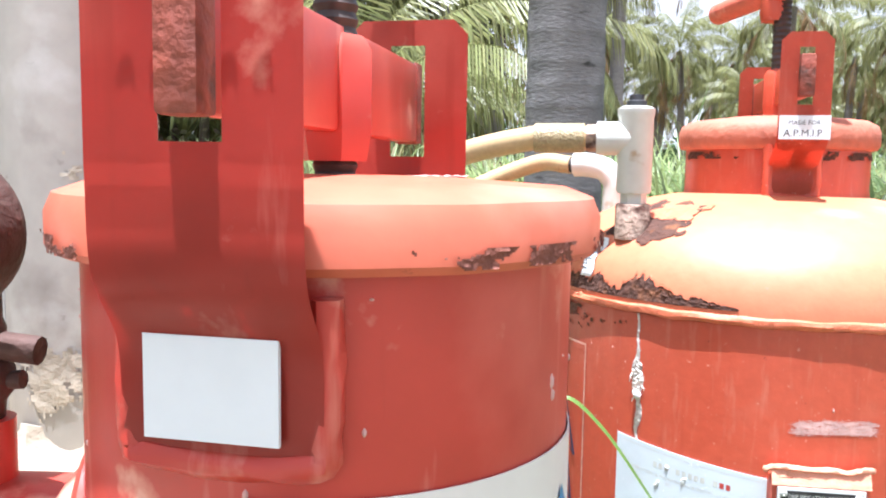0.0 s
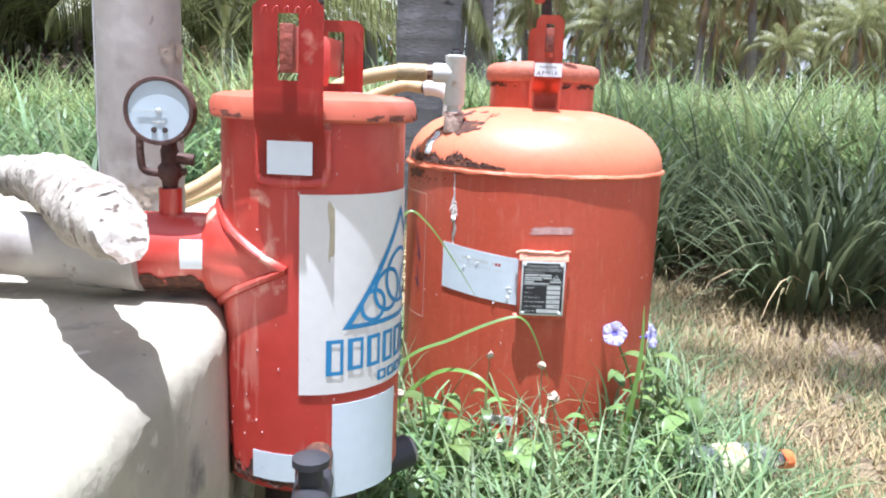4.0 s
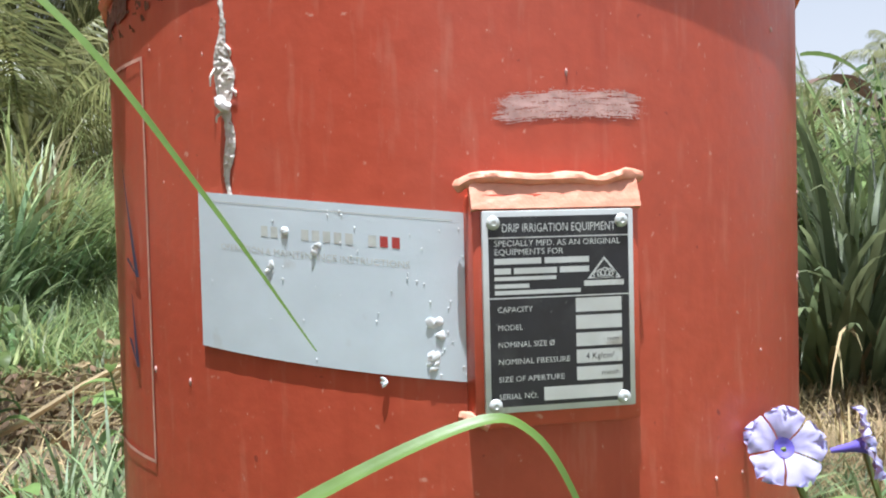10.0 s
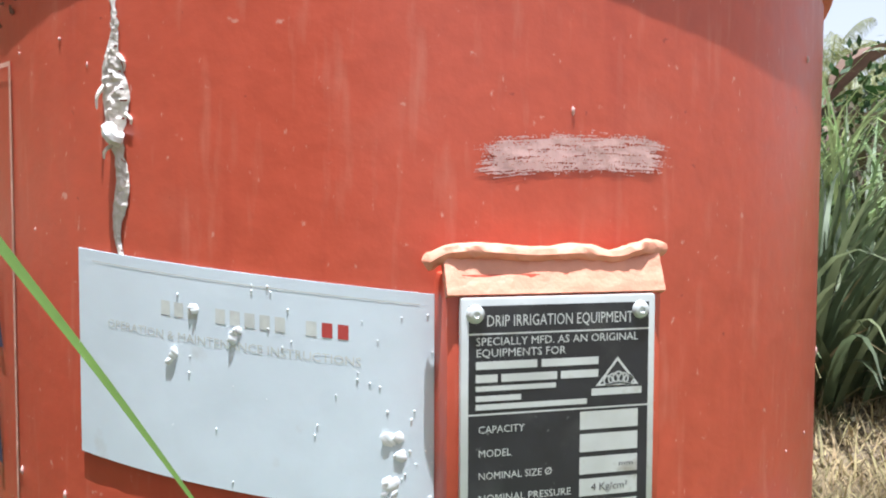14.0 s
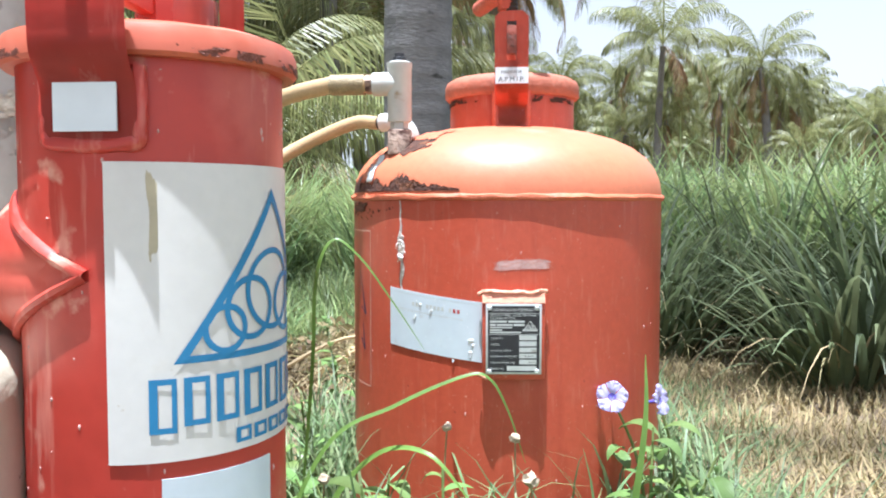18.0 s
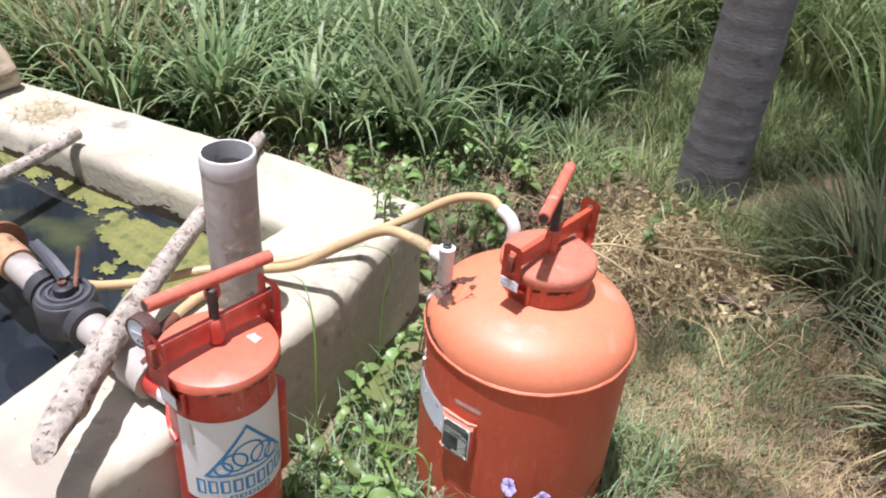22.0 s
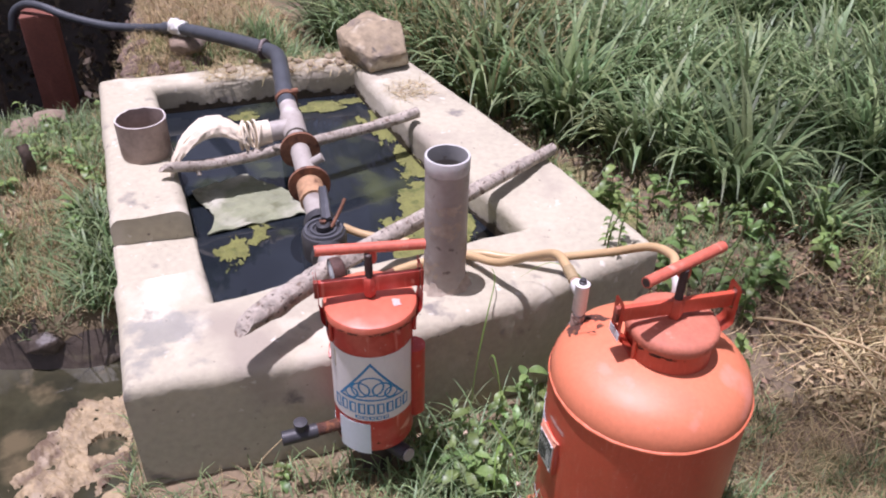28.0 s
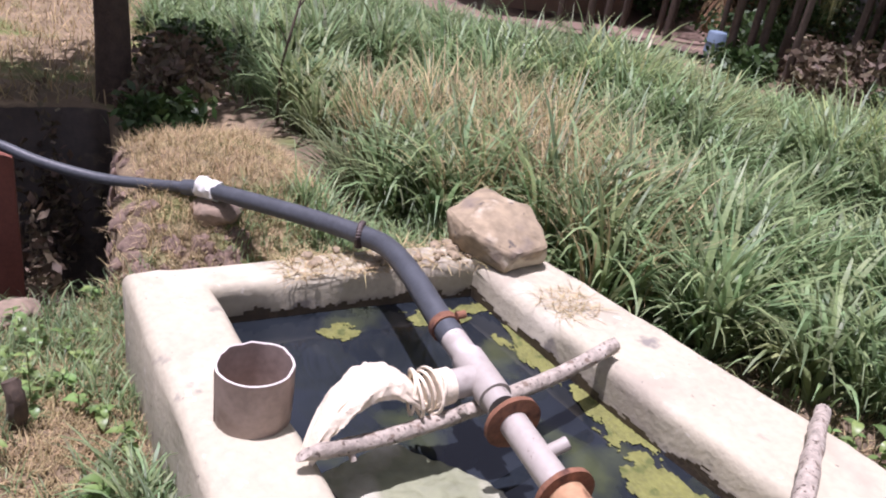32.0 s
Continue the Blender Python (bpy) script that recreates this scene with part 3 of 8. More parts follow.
def clamp(parent, centre, turn, reach, z0, z1, width, handle_z, handle, base_r, material):
    """A lid clamp: two slotted arms, a crossbar through their slots, a screw and a T handle."""
    m = Matrix.Translation((centre[0], centre[1], 0)) @ Matrix.Rotation(turn, 4, "Z")
    lo, hi = z0 + 0.56 * (z1 - z0), z1 - 0.014
    for s in (-1, 1):
        bend = z0 + 0.265 * (z1 - z0)
        line = spline([(0, -base_r - 0.003, z0), (0, -base_r - 0.004, z0 + 0.08 * (z1 - z0)), (0, -base_r - 0.006, bend - 0.010), (0, -reach + 0.002, bend + 0.012), (0, -reach, lo - 0.006)], 5)
        line += [Vector((0, -reach, z)) for z in (lo, (lo + hi) / 2, hi, z1 - 0.008, z1)]
        w, sw, chamfer = width / 2, width * 0.145, 0.008
        cols = (-w, -sw - 0.004, -sw, sw, sw + 0.004, w)
        arm = bmesh.new()
        grid = []
        for q in line:
            k = (w - chamfer) / w if q.z >= z1 - 1e-5 else 1.0
            grid.append([arm.verts.new((x * k, q.y, q.z)) for x in cols])
        for r0, r1 in zip(grid, grid[1:]):
            for k in range(5):
                if k == 2 and r0[0].co.z >= lo - 1e-5 and r1[0].co.z <= hi + 1e-5:
                    continue
                arm.faces.new((r0[k], r0[k + 1], r1[k + 1], r1[k]))
        bmesh.ops.solidify(arm, geom=arm.faces[:], thickness=0.006)
        bmesh.ops.recalc_face_normals(arm, faces=arm.faces)
        if s > 0:
            moved(arm, Matrix.Rotation(math.pi, 4, "Z"))
        arm_ob = part("clamp_arm", moved(arm, m), material, parent)
        foot = [(-w + 0.001, 0, z0 + 0.05), (-w + 0.001, 0, z0 + 0.006), (-w + 0.008, 0, z0 - 0.003), (w - 0.008, 0, z0 - 0.003), (w - 0.001, 0, z0 + 0.006), (w - 0.001, 0, z0 + 0.05)]
        rr = base_r + 0.001
        bead = [(x, -0.5 * (rr * math.cos(x / rr) + base_r + 0.002), z) for x, _, z in foot]
        bead_bm = tube(bead, 0.0052, 10, steps=5, wobble=0.3, seed=s)
        if s > 0:
            moved(bead_bm, Matrix.Rotation(math.pi, 4, "Z"))
        part("arm_weld", moved(bead_bm, m), material, arm_ob)
    zs = lo + 0.008
    bar_h = 0.70 * (hi - lo)
    part("crossbar", moved(box((-0.0062, -reach - 0.005, zs), (0.0062, reach + 0.005, zs + bar_h), 0.002), m), material, parent)
    for s in (-1, 1):
        part("crossbar_end", moved(box((-0.0068, s * (reach + 0.002) - 0.006, zs - 0.001), (0.0068, s * (reach + 0.002) + 0.006, zs + bar_h + 0.001), 0.002), m), M_RSTEEL, parent, "bare rusty bar end")
    part("screw_boss", moved(lathe([(0, zs - 0.012), (0.014, zs - 0.012), (0.016, zs), (0.016, zs + 0.034), (0.012, zs + 0.040), (0, zs + 0.040)], 6), m), material, parent)
    part("screw", moved(lathe([(0, z0 + 0.3 * (z1 - z0))] + [(0.0085 + 0.0012 * (k % 2), z0 + 0.3 * (z1 - z0) + 0.003 * k) for k in range(int((handle_z - z0 - 0.3 * (z1 - z0)) / 0.003))] + [(0, handle_z)], 20), m), M_STEEL, parent, "dark greasy threaded screw")
    a, b = (Vector(h) for h in handle)
    part("handle", tube([a, b], 0.0125, 20), M_HANDLE, parent, "worn faded orange tube handle")
    d = (b - a).normalized()
    # dark disc on the capped end stands for the shaded hollow of the tube
    part("handle_bore", tube([a - d * 0.0008, a + d * 0.002], 0.0095, 16), M_STEEL, parent)
    c = (a + b) / 2
    part("handle_socket", lathe([(0, handle_z - 0.03), (0.013, handle_z - 0.03), (0.015, handle_z - 0.02), (0.013, handle_z + 0.004), (0, handle_z + 0.008)], 16, centre=(c.x, c.y)), material, parent)


clamp(tank, (NX, NY), radians(-4), 0.135, 0.600, 0.752, 0.046, 0.815,
      ((0.046 - TX, 0.152 - TY, 0.820), (-0.031 - TX, 0.382 - TY, 0.814)), 0.094, M_TANK)

# the name plate on its welded box
part("plate_box", box((-0.0425, -0.2395, 0.270), (0.0350, -0.205, 0.373), 0.003), M_TANK, tank)
plate = part("name_plate", box((-0.0384, -0.2425, 0.2775), (0.0306, -0.2397, 0.3652), 0.001), M_STKG, tank, "black and silver metal name plate held by four rivets")
st = on_drum(TR, 0, 0.0)
sx = lambda deg: radians(deg) * TR
part("instruction_sticker", patch(st, sx(-44.9), sx(-10.7), 0.303, 0.379, 20, 4, skew=-0.014), M_STKG, tank, "faded peeling instruction sticker")

M_LID = mat("faded_red_lid_paint", (0.57, 0.135, 0.075), 0.45, var=0.12, scale=12, bump=0.08, bscale=60, stains=(((0.66, 0.26, 0.18), 9, 0.60, 0.2), ((0.30, 0.06, 0.035), 70, 0.70, 0.04)))
# ---------------------------------------------------------------- screen filter
FX, FY, FR = -0.312, -0.342, 0.1005
filt = thing("screen_filter", (FX, FY, 0.0), "red enamelled steel filter drum with clamped lid and printed sticker", "water filter")
part("body", lathe([(0, 0.185), (0.085, 0.185), (FR, 0.195), (FR, 0.3), (FR, 0.45), (FR, 0.592)], 80), M_FILT, filt)
part("lid", lathe([(FR, 0.588), (0.109, 0.588), (0.112, 0.591), (0.112, 0.603), (0.109, 0.610), (0.098, 0.614), (0.05, 0.617), (0, 0.618)], 80, wobble=0.001), M_LID, filt, "round red lid with a chipped rim")
clamp(filt, (0, 0), radians(-4), 0.1205, 0.531, 0.703, 0.068, 0.742,
      ((-0.331 - FX, -0.460 - FY, 0.757), (-0.313 - FX, -0.208 - FY, 0.742)), FR, M_FILT)
fs = on_drum(FR, 0, 0.0)
fx = lambda deg: radians(deg) * FR
M_CREAM = mat("yellowed_white_vinyl", (0.72, 0.70, 0.655), 0.45, var=0.05, scale=12, bump=0.04, bscale=90,
              stains=(((0.60, 0.55, 0.45), 9, 0.64, 0.14), ((0.50, 0.42, 0.30), 60, 0.72, 0.05)), streaks=(((0.60, 0.53, 0.40), 45, 0.66, 0.12, 0.06),))
part("logo_sticker", patch(fs, fx(0), fx(145), 0.304, 0.516, 28, 3), M_CREAM, filt, "white sticker with a blue triangle and rings")
part("arm_sticker", moved(box((-0.024, -0.1081, 0.536), (0.021, -0.1064, 0.569)), Matrix.Rotation(radians(-4), 4, "Z")), M_WHITE, filt)
part("peeling_sticker", patch(fs, fx(20), fx(72), 0.185, 0.292, 12, 3), M_STKG, filt)
part("inlet_pipe", tube([(0, 0, 0.437), (-0.06, 0, 0.437), (-0.20, 0, 0.437)], 0.043, 40, smooth=False), M_FILT, filt)

# ---------------------------------------------------------------- standing pipe
stand = tagged(part("standing_pipe", lathe([(0.0585, TOP - 0.002), (0.0590, 0.45), (0.0583, 0.52), (0.0588, 0.60), (0.0586, 0.70), (0.0586, 0.768), (0.0535, 0.768), (0.0535, TOP), (0.0, TOP)], 48, wobble=0.0012), M_PVC),
               "upright grey plastic pipe standing open on the cistern wall", "pipe")
stand.location = (-0.602, -0.063, 0)
M_SOCK = mat("pale_grey_plastic_socket", (0.47, 0.465, 0.44), 0.5, var=0.10, scale=12, bump=0.08, stains=(((0.28, 0.26, 0.23), 14, 0.62, 0.12),))
part("socket", lathe([(0.0585, 0.757), (0.0598, 0.764), (0.0602, 0.798), (0.0590, 0.800), (0.0535, 0.800), (0.0530, 0.757)], 48), M_SOCK, stand, "paler clean band at the pipe's top")
# pale raised strip in place of the highlight running down the pipe
part("seam", tube([(-0.047, -0.0362, TOP + 0.03), (-0.0472, -0.0364, 0.58), (-0.0470, -0.0362, 0.757)], 0.0014, 6), M_SOCK, stand, "thin pale strip standing in for a highlight down the pipe")
M_MORT = mat("splashed_beige_mortar", (0.42, 0.36, 0.28), 0.95, var=0.25, scale=16, bump=0.8, bscale=60, stains=(((0.28, 0.24, 0.19), 10, 0.56, 0.1),))
part("mortar_collar", lathe([(0.078, TOP - 0.006), (0.070, TOP + 0.006), (0.062, TOP + 0.020), (0.0592, TOP + 0.034), (0.058, TOP + 0.034)], 40, wobble=0.012), M_MORT, stand, "rough mortar round the pipe's foot")
for a0, a1, z0, z1, sd in ((-2.2, -0.4, 0.42, 0.50, 1.0), (-1.6, 0.6, 0.56, 0.64, 2.0), (0.2, 2.4, 0.46, 0.58, 3.0), (-0.9, 0.9, 0.64, 0.69, 4.0), (2.0, 4.0, 0.50, 0.64, 5.0)):
    part("mortar_splash", sheet(lambda u, v: Vector((0.0600 * math.cos(a0 + (a1 - a0) * u), 0.0600 * math.sin(a0 + (a1 - a0) * u), z0 + (z1 - z0) * v)), 60, 30,
         keep=lambda u, v: min(u, 1 - u, v, 1 - v) * 3 + 0.9 * noise.fractal((4 * u + 7 * sd, 3 * v, sd), 0.6, 2.0, 5) > 0.75), M_MORT, stand, "dried mortar splash")
# ---------------------------------------------------------------- pipeline over the water
M_IRUST = mat("orange_rusted_iron", (0.19, 0.085, 0.045), 0.85, var=0.4, scale=40, bump=0.6, bscale=120, stains=((RUST, 30, 0.55, 0.12),))
M_CLOTH = mat("cream_cloth", (0.66, 0.58, 0.44), 0.85, var=0.15, scale=20, bump=0.5, bscale=160)
M_RUBBER = mat("dull_dark_grey_rubber_hose", (0.055, 0.062, 0.07), 0.5, var=0.3, scale=9, bump=0.15, bscale=70)
P0, P1 = Vector((-0.510, -0.376, 0.437)), Vector((-1.715, -0.343, 0.484))
PD = (P1 - P0).normalized()
at_x = lambda x: P0 + PD * ((x - P0.x) / PD.x)


def ring_on(name, x, r, half, material, parent, label="", segs=32, wobble=0.0):
    c = at_x(x)
    return part(name, tube([c - PD * half, c + PD * half], r, segs, smooth=False, wobble=wobble), material, parent, label)


line = thing("pipeline", (0, 0, 0), "grey plastic pipeline with a ball valve and rusty flanges", "pipe")
ring_on("pipe_length", -0.62, 0.0355, 0.13, M_PVC, line)
ring_on("pipe_socket", -0.525, 0.0415, 0.035, M_PVC, line)
ring_on("pipe_length", -0.965, 0.0345, 0.125, M_PVC, line)
ring_on("pipe_length", -1.23, 0.0335, 0.105, M_PVC, line)
ring_on("pipe_length", -1.56, 0.0335, 0.17, M_PVC, line)
ring_on("union_ring", -0.728, 0.050, 0.014, M_BLK, line, "black union ring")
ring_on("union_ring", -0.893, 0.048, 0.016, M_BLK, line, "black union ring")
vc = at_x(-0.81)
vm = Matrix.Translation((vc.x, vc.y, vc.z))
valve = part("valve_body", moved(lathe([(0, -0.055), (0.052, -0.055), (0.064, -0.045), (0.066, 0.0), (0.066, 0.028), (0.062, 0.036), (0.048, 0.040), (0, 0.040)], 40), vm), M_BLK, line, "black plastic ball valve")
M_DUST = mat("dusty_dark_grey_plastic", (0.065, 0.068, 0.075), 0.5, var=0.25, scale=30, bump=0.2)
for r0, r1 in ((0.046, 0.058), (0.030, 0.040)):
    part("valve_ridge", moved(lathe([(r0, 0.039), (r0 + 0.002, 0.046), (r1 - 0.002, 0.046), (r1, 0.039)], 36), vm), M_DUST, valve)
part("valve_hub", moved(lathe([(0.022, 0.038), (0.022, 0.058), (0.017, 0.062), (0, 0.062)], 20), vm), M_BLK, valve)
part("hub_bolt", moved(lathe([(0.010, 0.060), (0.010, 0.070), (0, 0.071)], 6), vm), M_IRUST, valve)
lever = sheet(lambda u, v: Vector((-0.006 - 0.145 * u, 0.010 + (v - 0.5) * (0.032 - 0.006 * u) - 0.004 * u, 0.064 + 0.018 * math.sin(min(1, 1.6 * u) * math.pi / 2) + 0.006 * abs(2 * v - 1))), 14, 4)
bmesh.ops.solidify(lever, geom=lever.faces[:], thickness=0.011)
part("valve_lever", moved(lever, vm @ Matrix.Rotation(radians(-8), 4, "Z")), M_DUST, valve, "dusty dark grey valve lever")
part("valve_stick", moved(tube([(0.012, 0.02, 0.05), (-0.02, 0.05, 0.075), (-0.045, 0.075, 0.105)], 0.005, 8, wobble=0.3), vm), M_IRUST, valve, "rusty bent pin")
for x in (-1.116, -1.339):
    f = ring_on("flange", x, 0.068, 0.006, M_IRUST, line, "rusty iron flange with dark rubber gasket", 40, 0.03)
    ring_on("gasket", x - 0.009, 0.056, 0.004, M_BLK, f)
ring_on("coupling", -1.066, 0.0425, 0.048, mat("orange_stained_coupling", (0.36, 0.21, 0.11), 0.8, var=0.3, scale=25, bump=0.5, stains=(((0.16, 0.08, 0.04), 20, 0.58, 0.1),)), line, "orange rust-stained coupling")
c = at_x(-1.222)
part("saddle_nipple", tube([c + Vector((0, 0.015, 0.01)), c + Vector((0.008, 0.046, 0.030)), c + Vector((0.010, 0.060, 0.038))], 0.015, 16), M_PVC, line, "small capped side outlet")
ring_on("tee_body", -1.50, 0.0415, 0.075, M_PVC, line)
c = at_x(-1.50)
tbr = part("tee_branch", tube([c, c + Vector((0.005, -0.095, -0.004))], 0.036, 28, smooth=False), M_PVC, line)
part("wrapped_cap", tube([c + Vector((0.004, -0.085, -0.004)), c + Vector((0.008, -0.135, -0.006))], (0.042, 0.046), 28, smooth=False, wobble=0.08), M_CLOTH, tbr, "cream cloth tied over the open branch")
for k in range(6):
    d = -0.128 - 0.011 * k
    ringp = [c + Vector((0.007 + 0.012 * math.sin(2.1 * k + a), d + 0.010 * math.sin(a + k), -0.006)) + Vector((0.047 * math.cos(a), 0, 0.047 * math.sin(a))) for a in np.linspace(0, 6.28, 22)]
    part("tie", tube(ringp, 0.0042, 7, smooth=False, wobble=0.3), M_CLOTH, tbr)
ring_on("clamp_band", -1.715, 0.041, 0.012, M_IRUST, line, "rusty hose clamp")
part("band_screw", tube([at_x(-1.70) + Vector((0.0, 0.02, 0.040)), at_x(-1.70) + Vector((0.0, 0.045, 0.042))], 0.011, 10), M_IRUST, line)
arch = spline([c + Vector((0.01, -0.17, 0.0)), c + Vector((0.00, -0.22, 0.035)), c + Vector((0.0, -0.28, 0.055)), c + Vector((0.015, -0.34, 0.040)), c + Vector((0.035, -0.40, -0.01)), c + Vector((0.055, -0.44, -0.08)), c + Vector((0.06, -0.45, -0.17))], 5)
def cloth_point(u, v):
    """Half-pipe of stiff cloth along the arch, open below, tapering to its end."""
    i = min(int(v * 29.999), 29)
    q = arch[i].lerp(arch[i + 1], v * 29.999 - i)
    r = 0.040 + 0.016 * math.sin(math.pi * min(1, 1.3 * v)) - 0.022 * max(0, v - 0.6) / 0.4
    a = math.pi * (1.12 * u - 0.06)
    crumple = 0.007 * noise.noise((9 * u, 14 * v, 3)) + 0.004 * noise.noise((24 * u, 30 * v, 5))
    return q + Vector(((r + crumple) * math.cos(a), 0.004 * math.sin(20 * u + 9 * v), (0.75 * r + crumple) * math.sin(a) - 0.022))


flap = sheet(cloth_point, 22, 60)
bmesh.ops.recalc_face_normals(flap, faces=flap.faces)
tagged(part("cloth_strip", flap, M_CLOTH), "cream cloth strip hanging stiffly from the tied branch", "cloth")
# the dark hose from the well
hosep = [at_x(-1.66), at_x(-1.78) + Vector((0, 0, 0.003)), (-1.98, -0.325, 0.494), (-2.17, -0.315, 0.478), (-2.29, -0.35, 0.464), (-2.44, -0.43, 0.446), (-2.66, -0.555, 0.412), (-2.90, -0.70, 0.371), (-2.98, -0.77, 0.352)]
well_hose = tagged(part("rubber_hose", tube(hosep, (0.035, 0.029), 24, steps=8), M_RUBBER), "dark grey rubber hose running from the well to the pipeline", "hose")
part("thin_hose", tube([(-2.86, -0.67, 0.376), (-2.98, -0.77, 0.352), (-3.09, -0.90, 0.325), (-3.20, -1.05, 0.310), (-3.32, -1.23, 0.330), (-3.42, -1.36, 0.360), (-3.49, -1.45, 0.358), (-3.52, -1.52, 0.31), (-3.52, -1.55, 0.22)], 0.0205, 20, steps=8), M_RUBBER, well_hose, "thinner dark hose end running into the well")
j = Vector((-2.90, -0.70, 0.376))
part("joint_wrap", tube([j + Vector((0.03, 0.028, -0.002)), j, j + Vector((-0.03, -0.028, 0.002))], 0.037, 20, wobble=0.25), M_WPVC, well_hose, "white tape round the hose joint")
bm = bmesh.new()
for a in np.linspace(0, 2 * math.pi, 26):
    bmesh.ops.create_icosphere(bm, subdivisions=1, radius=1, matrix=Matrix.Translation(Vector((-2.30, -0.355, 0.462)) + Vector((0.036 * math.cos(a), -0.02 * math.cos(a), 0.036 * math.sin(a)))) @ Matrix.Diagonal((0.010, 0.014, 0.010, 1)))
part("wire_wrap", bm, M_STEEL, well_hose, "wire binding on the hose")

# ---------------------------------------------------------------- logs, bucket ring, rock
def log(points, r, label, seed):
    bm = tube(points, r, 18, steps=10, wobble=0.15, seed=seed)
    tip, way = Vector(points[0]), (Vector(points[1]) - Vector(points[0])).normalized()
    cut = (Vector((0.15, -0.1, 0.68)) - way * 0.70).normalized()  # one hewn facet, sloping down to the tip
    for v in bm.verts:
        d = (v.co - tip - way * r[0] * 0.75).dot(cut)
        if d > 0 and (v.co - tip).dot(way) < 4 * r[0]:
            v.co += way * (d / -cut.dot(way) + 0.003 * noise.noise(v.co * 70))
    for v in bm.verts:
        along = (v.co - tip).dot(way)
        if along < 3.4 * r[0]:
            axis = tip + way * along
            v.co = axis + (v.co - axis) * (0.60 + 0.40 * max(0, along) / (3.4 * r[0]))
    for v in bm.verts:
        k = 0.0035 * noise.noise(v.co * 30) + 0.002 * noise.noise(v.co * 80)
        v.co += Vector((k, k, k))
    return tagged(part("log", bm, M_LOG), label, "log", "logs across the cistern")


log([(-0.405, -0.656, 0.508), (-0.53, -0.471, 0.512), (-0.62, -0.34, 0.508), (-0.90, 0.073, 0.464), (-1.215, 0.537, 0.412)], (0.034, 0.021), "thick bleached log resting across the pipe and cistern wall", 2.0)
bl = log([(-1.403, -0.822, 0.432), (-1.435, -0.62, 0.408), (-1.455, -0.38, 0.424), (-1.54, -0.06, 0.420), (-1.606, 0.140, 0.424)], (0.018, 0.021), "thinner bleached branch spanning the cistern under the pipe", 5.0)
part("stub", tube([(-1.428, -0.70, 0.412), (-1.405, -0.695, 0.385)], (0.010, 0.008), 8, wobble=0.2), M_LOG, bl)
part("stub", tube([(-1.452, -0.44, 0.42), (-1.43, -0.42, 0.447)], (0.012, 0.009), 8, wobble=0.2), M_LOG, bl)
M_BUCK = mat("stained_clay_brown_plastic", (0.30, 0.235, 0.195), 0.65, var=0.25, scale=14, bump=0.2, stains=(((0.15, 0.10, 0.075), 9, 0.58, 0.12),))
ringb = lathe([(0, 0.004), (0.074, 0.004), (0.078, 0.0), (0.080, 0.004), (0.081, 0.07), (0.082, 0.134), (0.0765, 0.134), (0.0755, 0.07), (0.074, 0.006)], 48, wobble=0.004)
cut = tagged(part("pipe_offcut", ringb, M_BUCK), "short brown pipe offcut standing open on the cistern wall", "pipe offcut")
part("cut_rim", lathe([(0.0768, 0.1335), (0.0768, 0.1355), (0.0818, 0.1355), (0.0818, 0.1335)], 48, wobble=0.004), mat("pale_cut_edge", (0.50, 0.46, 0.42), 0.7, var=0.2, scale=30, bump=0.2), cut, "pale sawn edge")
part("seam", tube([(0.0, -0.0815, 0.004), (0.001, -0.0822, 0.07), (0.0, -0.0828, 0.133)], 0.0022, 6), M_BUCK, cut)
cut.location, cut.scale = (-1.607, -0.862, TOP + 0.001), (1.05, 1.05, 1.05)


def rock(name, at, size, label, seed, category="rock", group="", material=None, sub=3):
    """An angular stone: the hull of a few scattered points, chipped and roughened."""
    rr = random.Random(seed * 13)
    bm = bmesh.new()
    for k in range(15):
        z = 1 - 2 * (k + 0.5) / 15
        a = 2.399 * k + rr.uniform(-0.5, 0.5)
        q = math.sqrt(1 - z * z)
        bm.verts.new(Vector((q * math.cos(a), q * math.sin(a), max(z, -0.7))) * rr.uniform(0.85, 1.15))
    hull = bmesh.ops.convex_hull(bm, input=bm.verts[:])
    bmesh.ops.delete(bm, geom=[v for v in bm.verts if not v.link_faces], context="VERTS")
    bmesh.ops.bevel(bm, geom=bm.edges[:], offset=0.05, segments=1, affect="EDGES")
    bmesh.ops.triangulate(bm, faces=bm.faces[:])
    bmesh.ops.subdivide_edges(bm, edges=bm.edges[:], cuts=2, use_grid_fill=True)
    for v in bm.verts:
        p = v.co * (1 + 0.035 * noise.noise(v.co * 4 + Vector((seed, 0, 0))) + 0.02 * noise.noise(v.co * 11))
        v.co = Vector((p.x * size[0], p.y * size[1], p.z * size[2]))
    ob = part(name, bm, material or M_STONE)
    ob.location = at
    ob.rotation_euler = (0, 0, seed)
    return tagged(ob, label, category, group)


M_TAN = mat("tan_broken_rock", (0.275, 0.22, 0.14), 0.9, var=0.4, scale=12, bump=1.5, bscale=26, stains=(((0.19, 0.155, 0.115), 7, 0.54, 0.1), ((0.42, 0.37, 0.27), 11, 0.58, 0.1), ((0.10, 0.085, 0.07), 18, 0.64, 0.06)))
block = bmesh.new()
for q in ((-0.15, -0.10, 0), (0.10, -0.13, 0), (0.15, 0.05, 0), (-0.02, 0.13, 0), (-0.17, 0.06, 0.01), (-0.19, -0.07, 0.13), (-0.06, -0.14, 0.12), (0.13, -0.12, 0.09), (0.17, 0.02, 0.10), (0.03, 0.12, 0.18), (-0.15, 0.08, 0.205), (-0.05, -0.02, 0.20), (0.06, -0.05, 0.165)):
    block.verts.new(q)
bmesh.ops.convex_hull(block, input=block.verts[:])
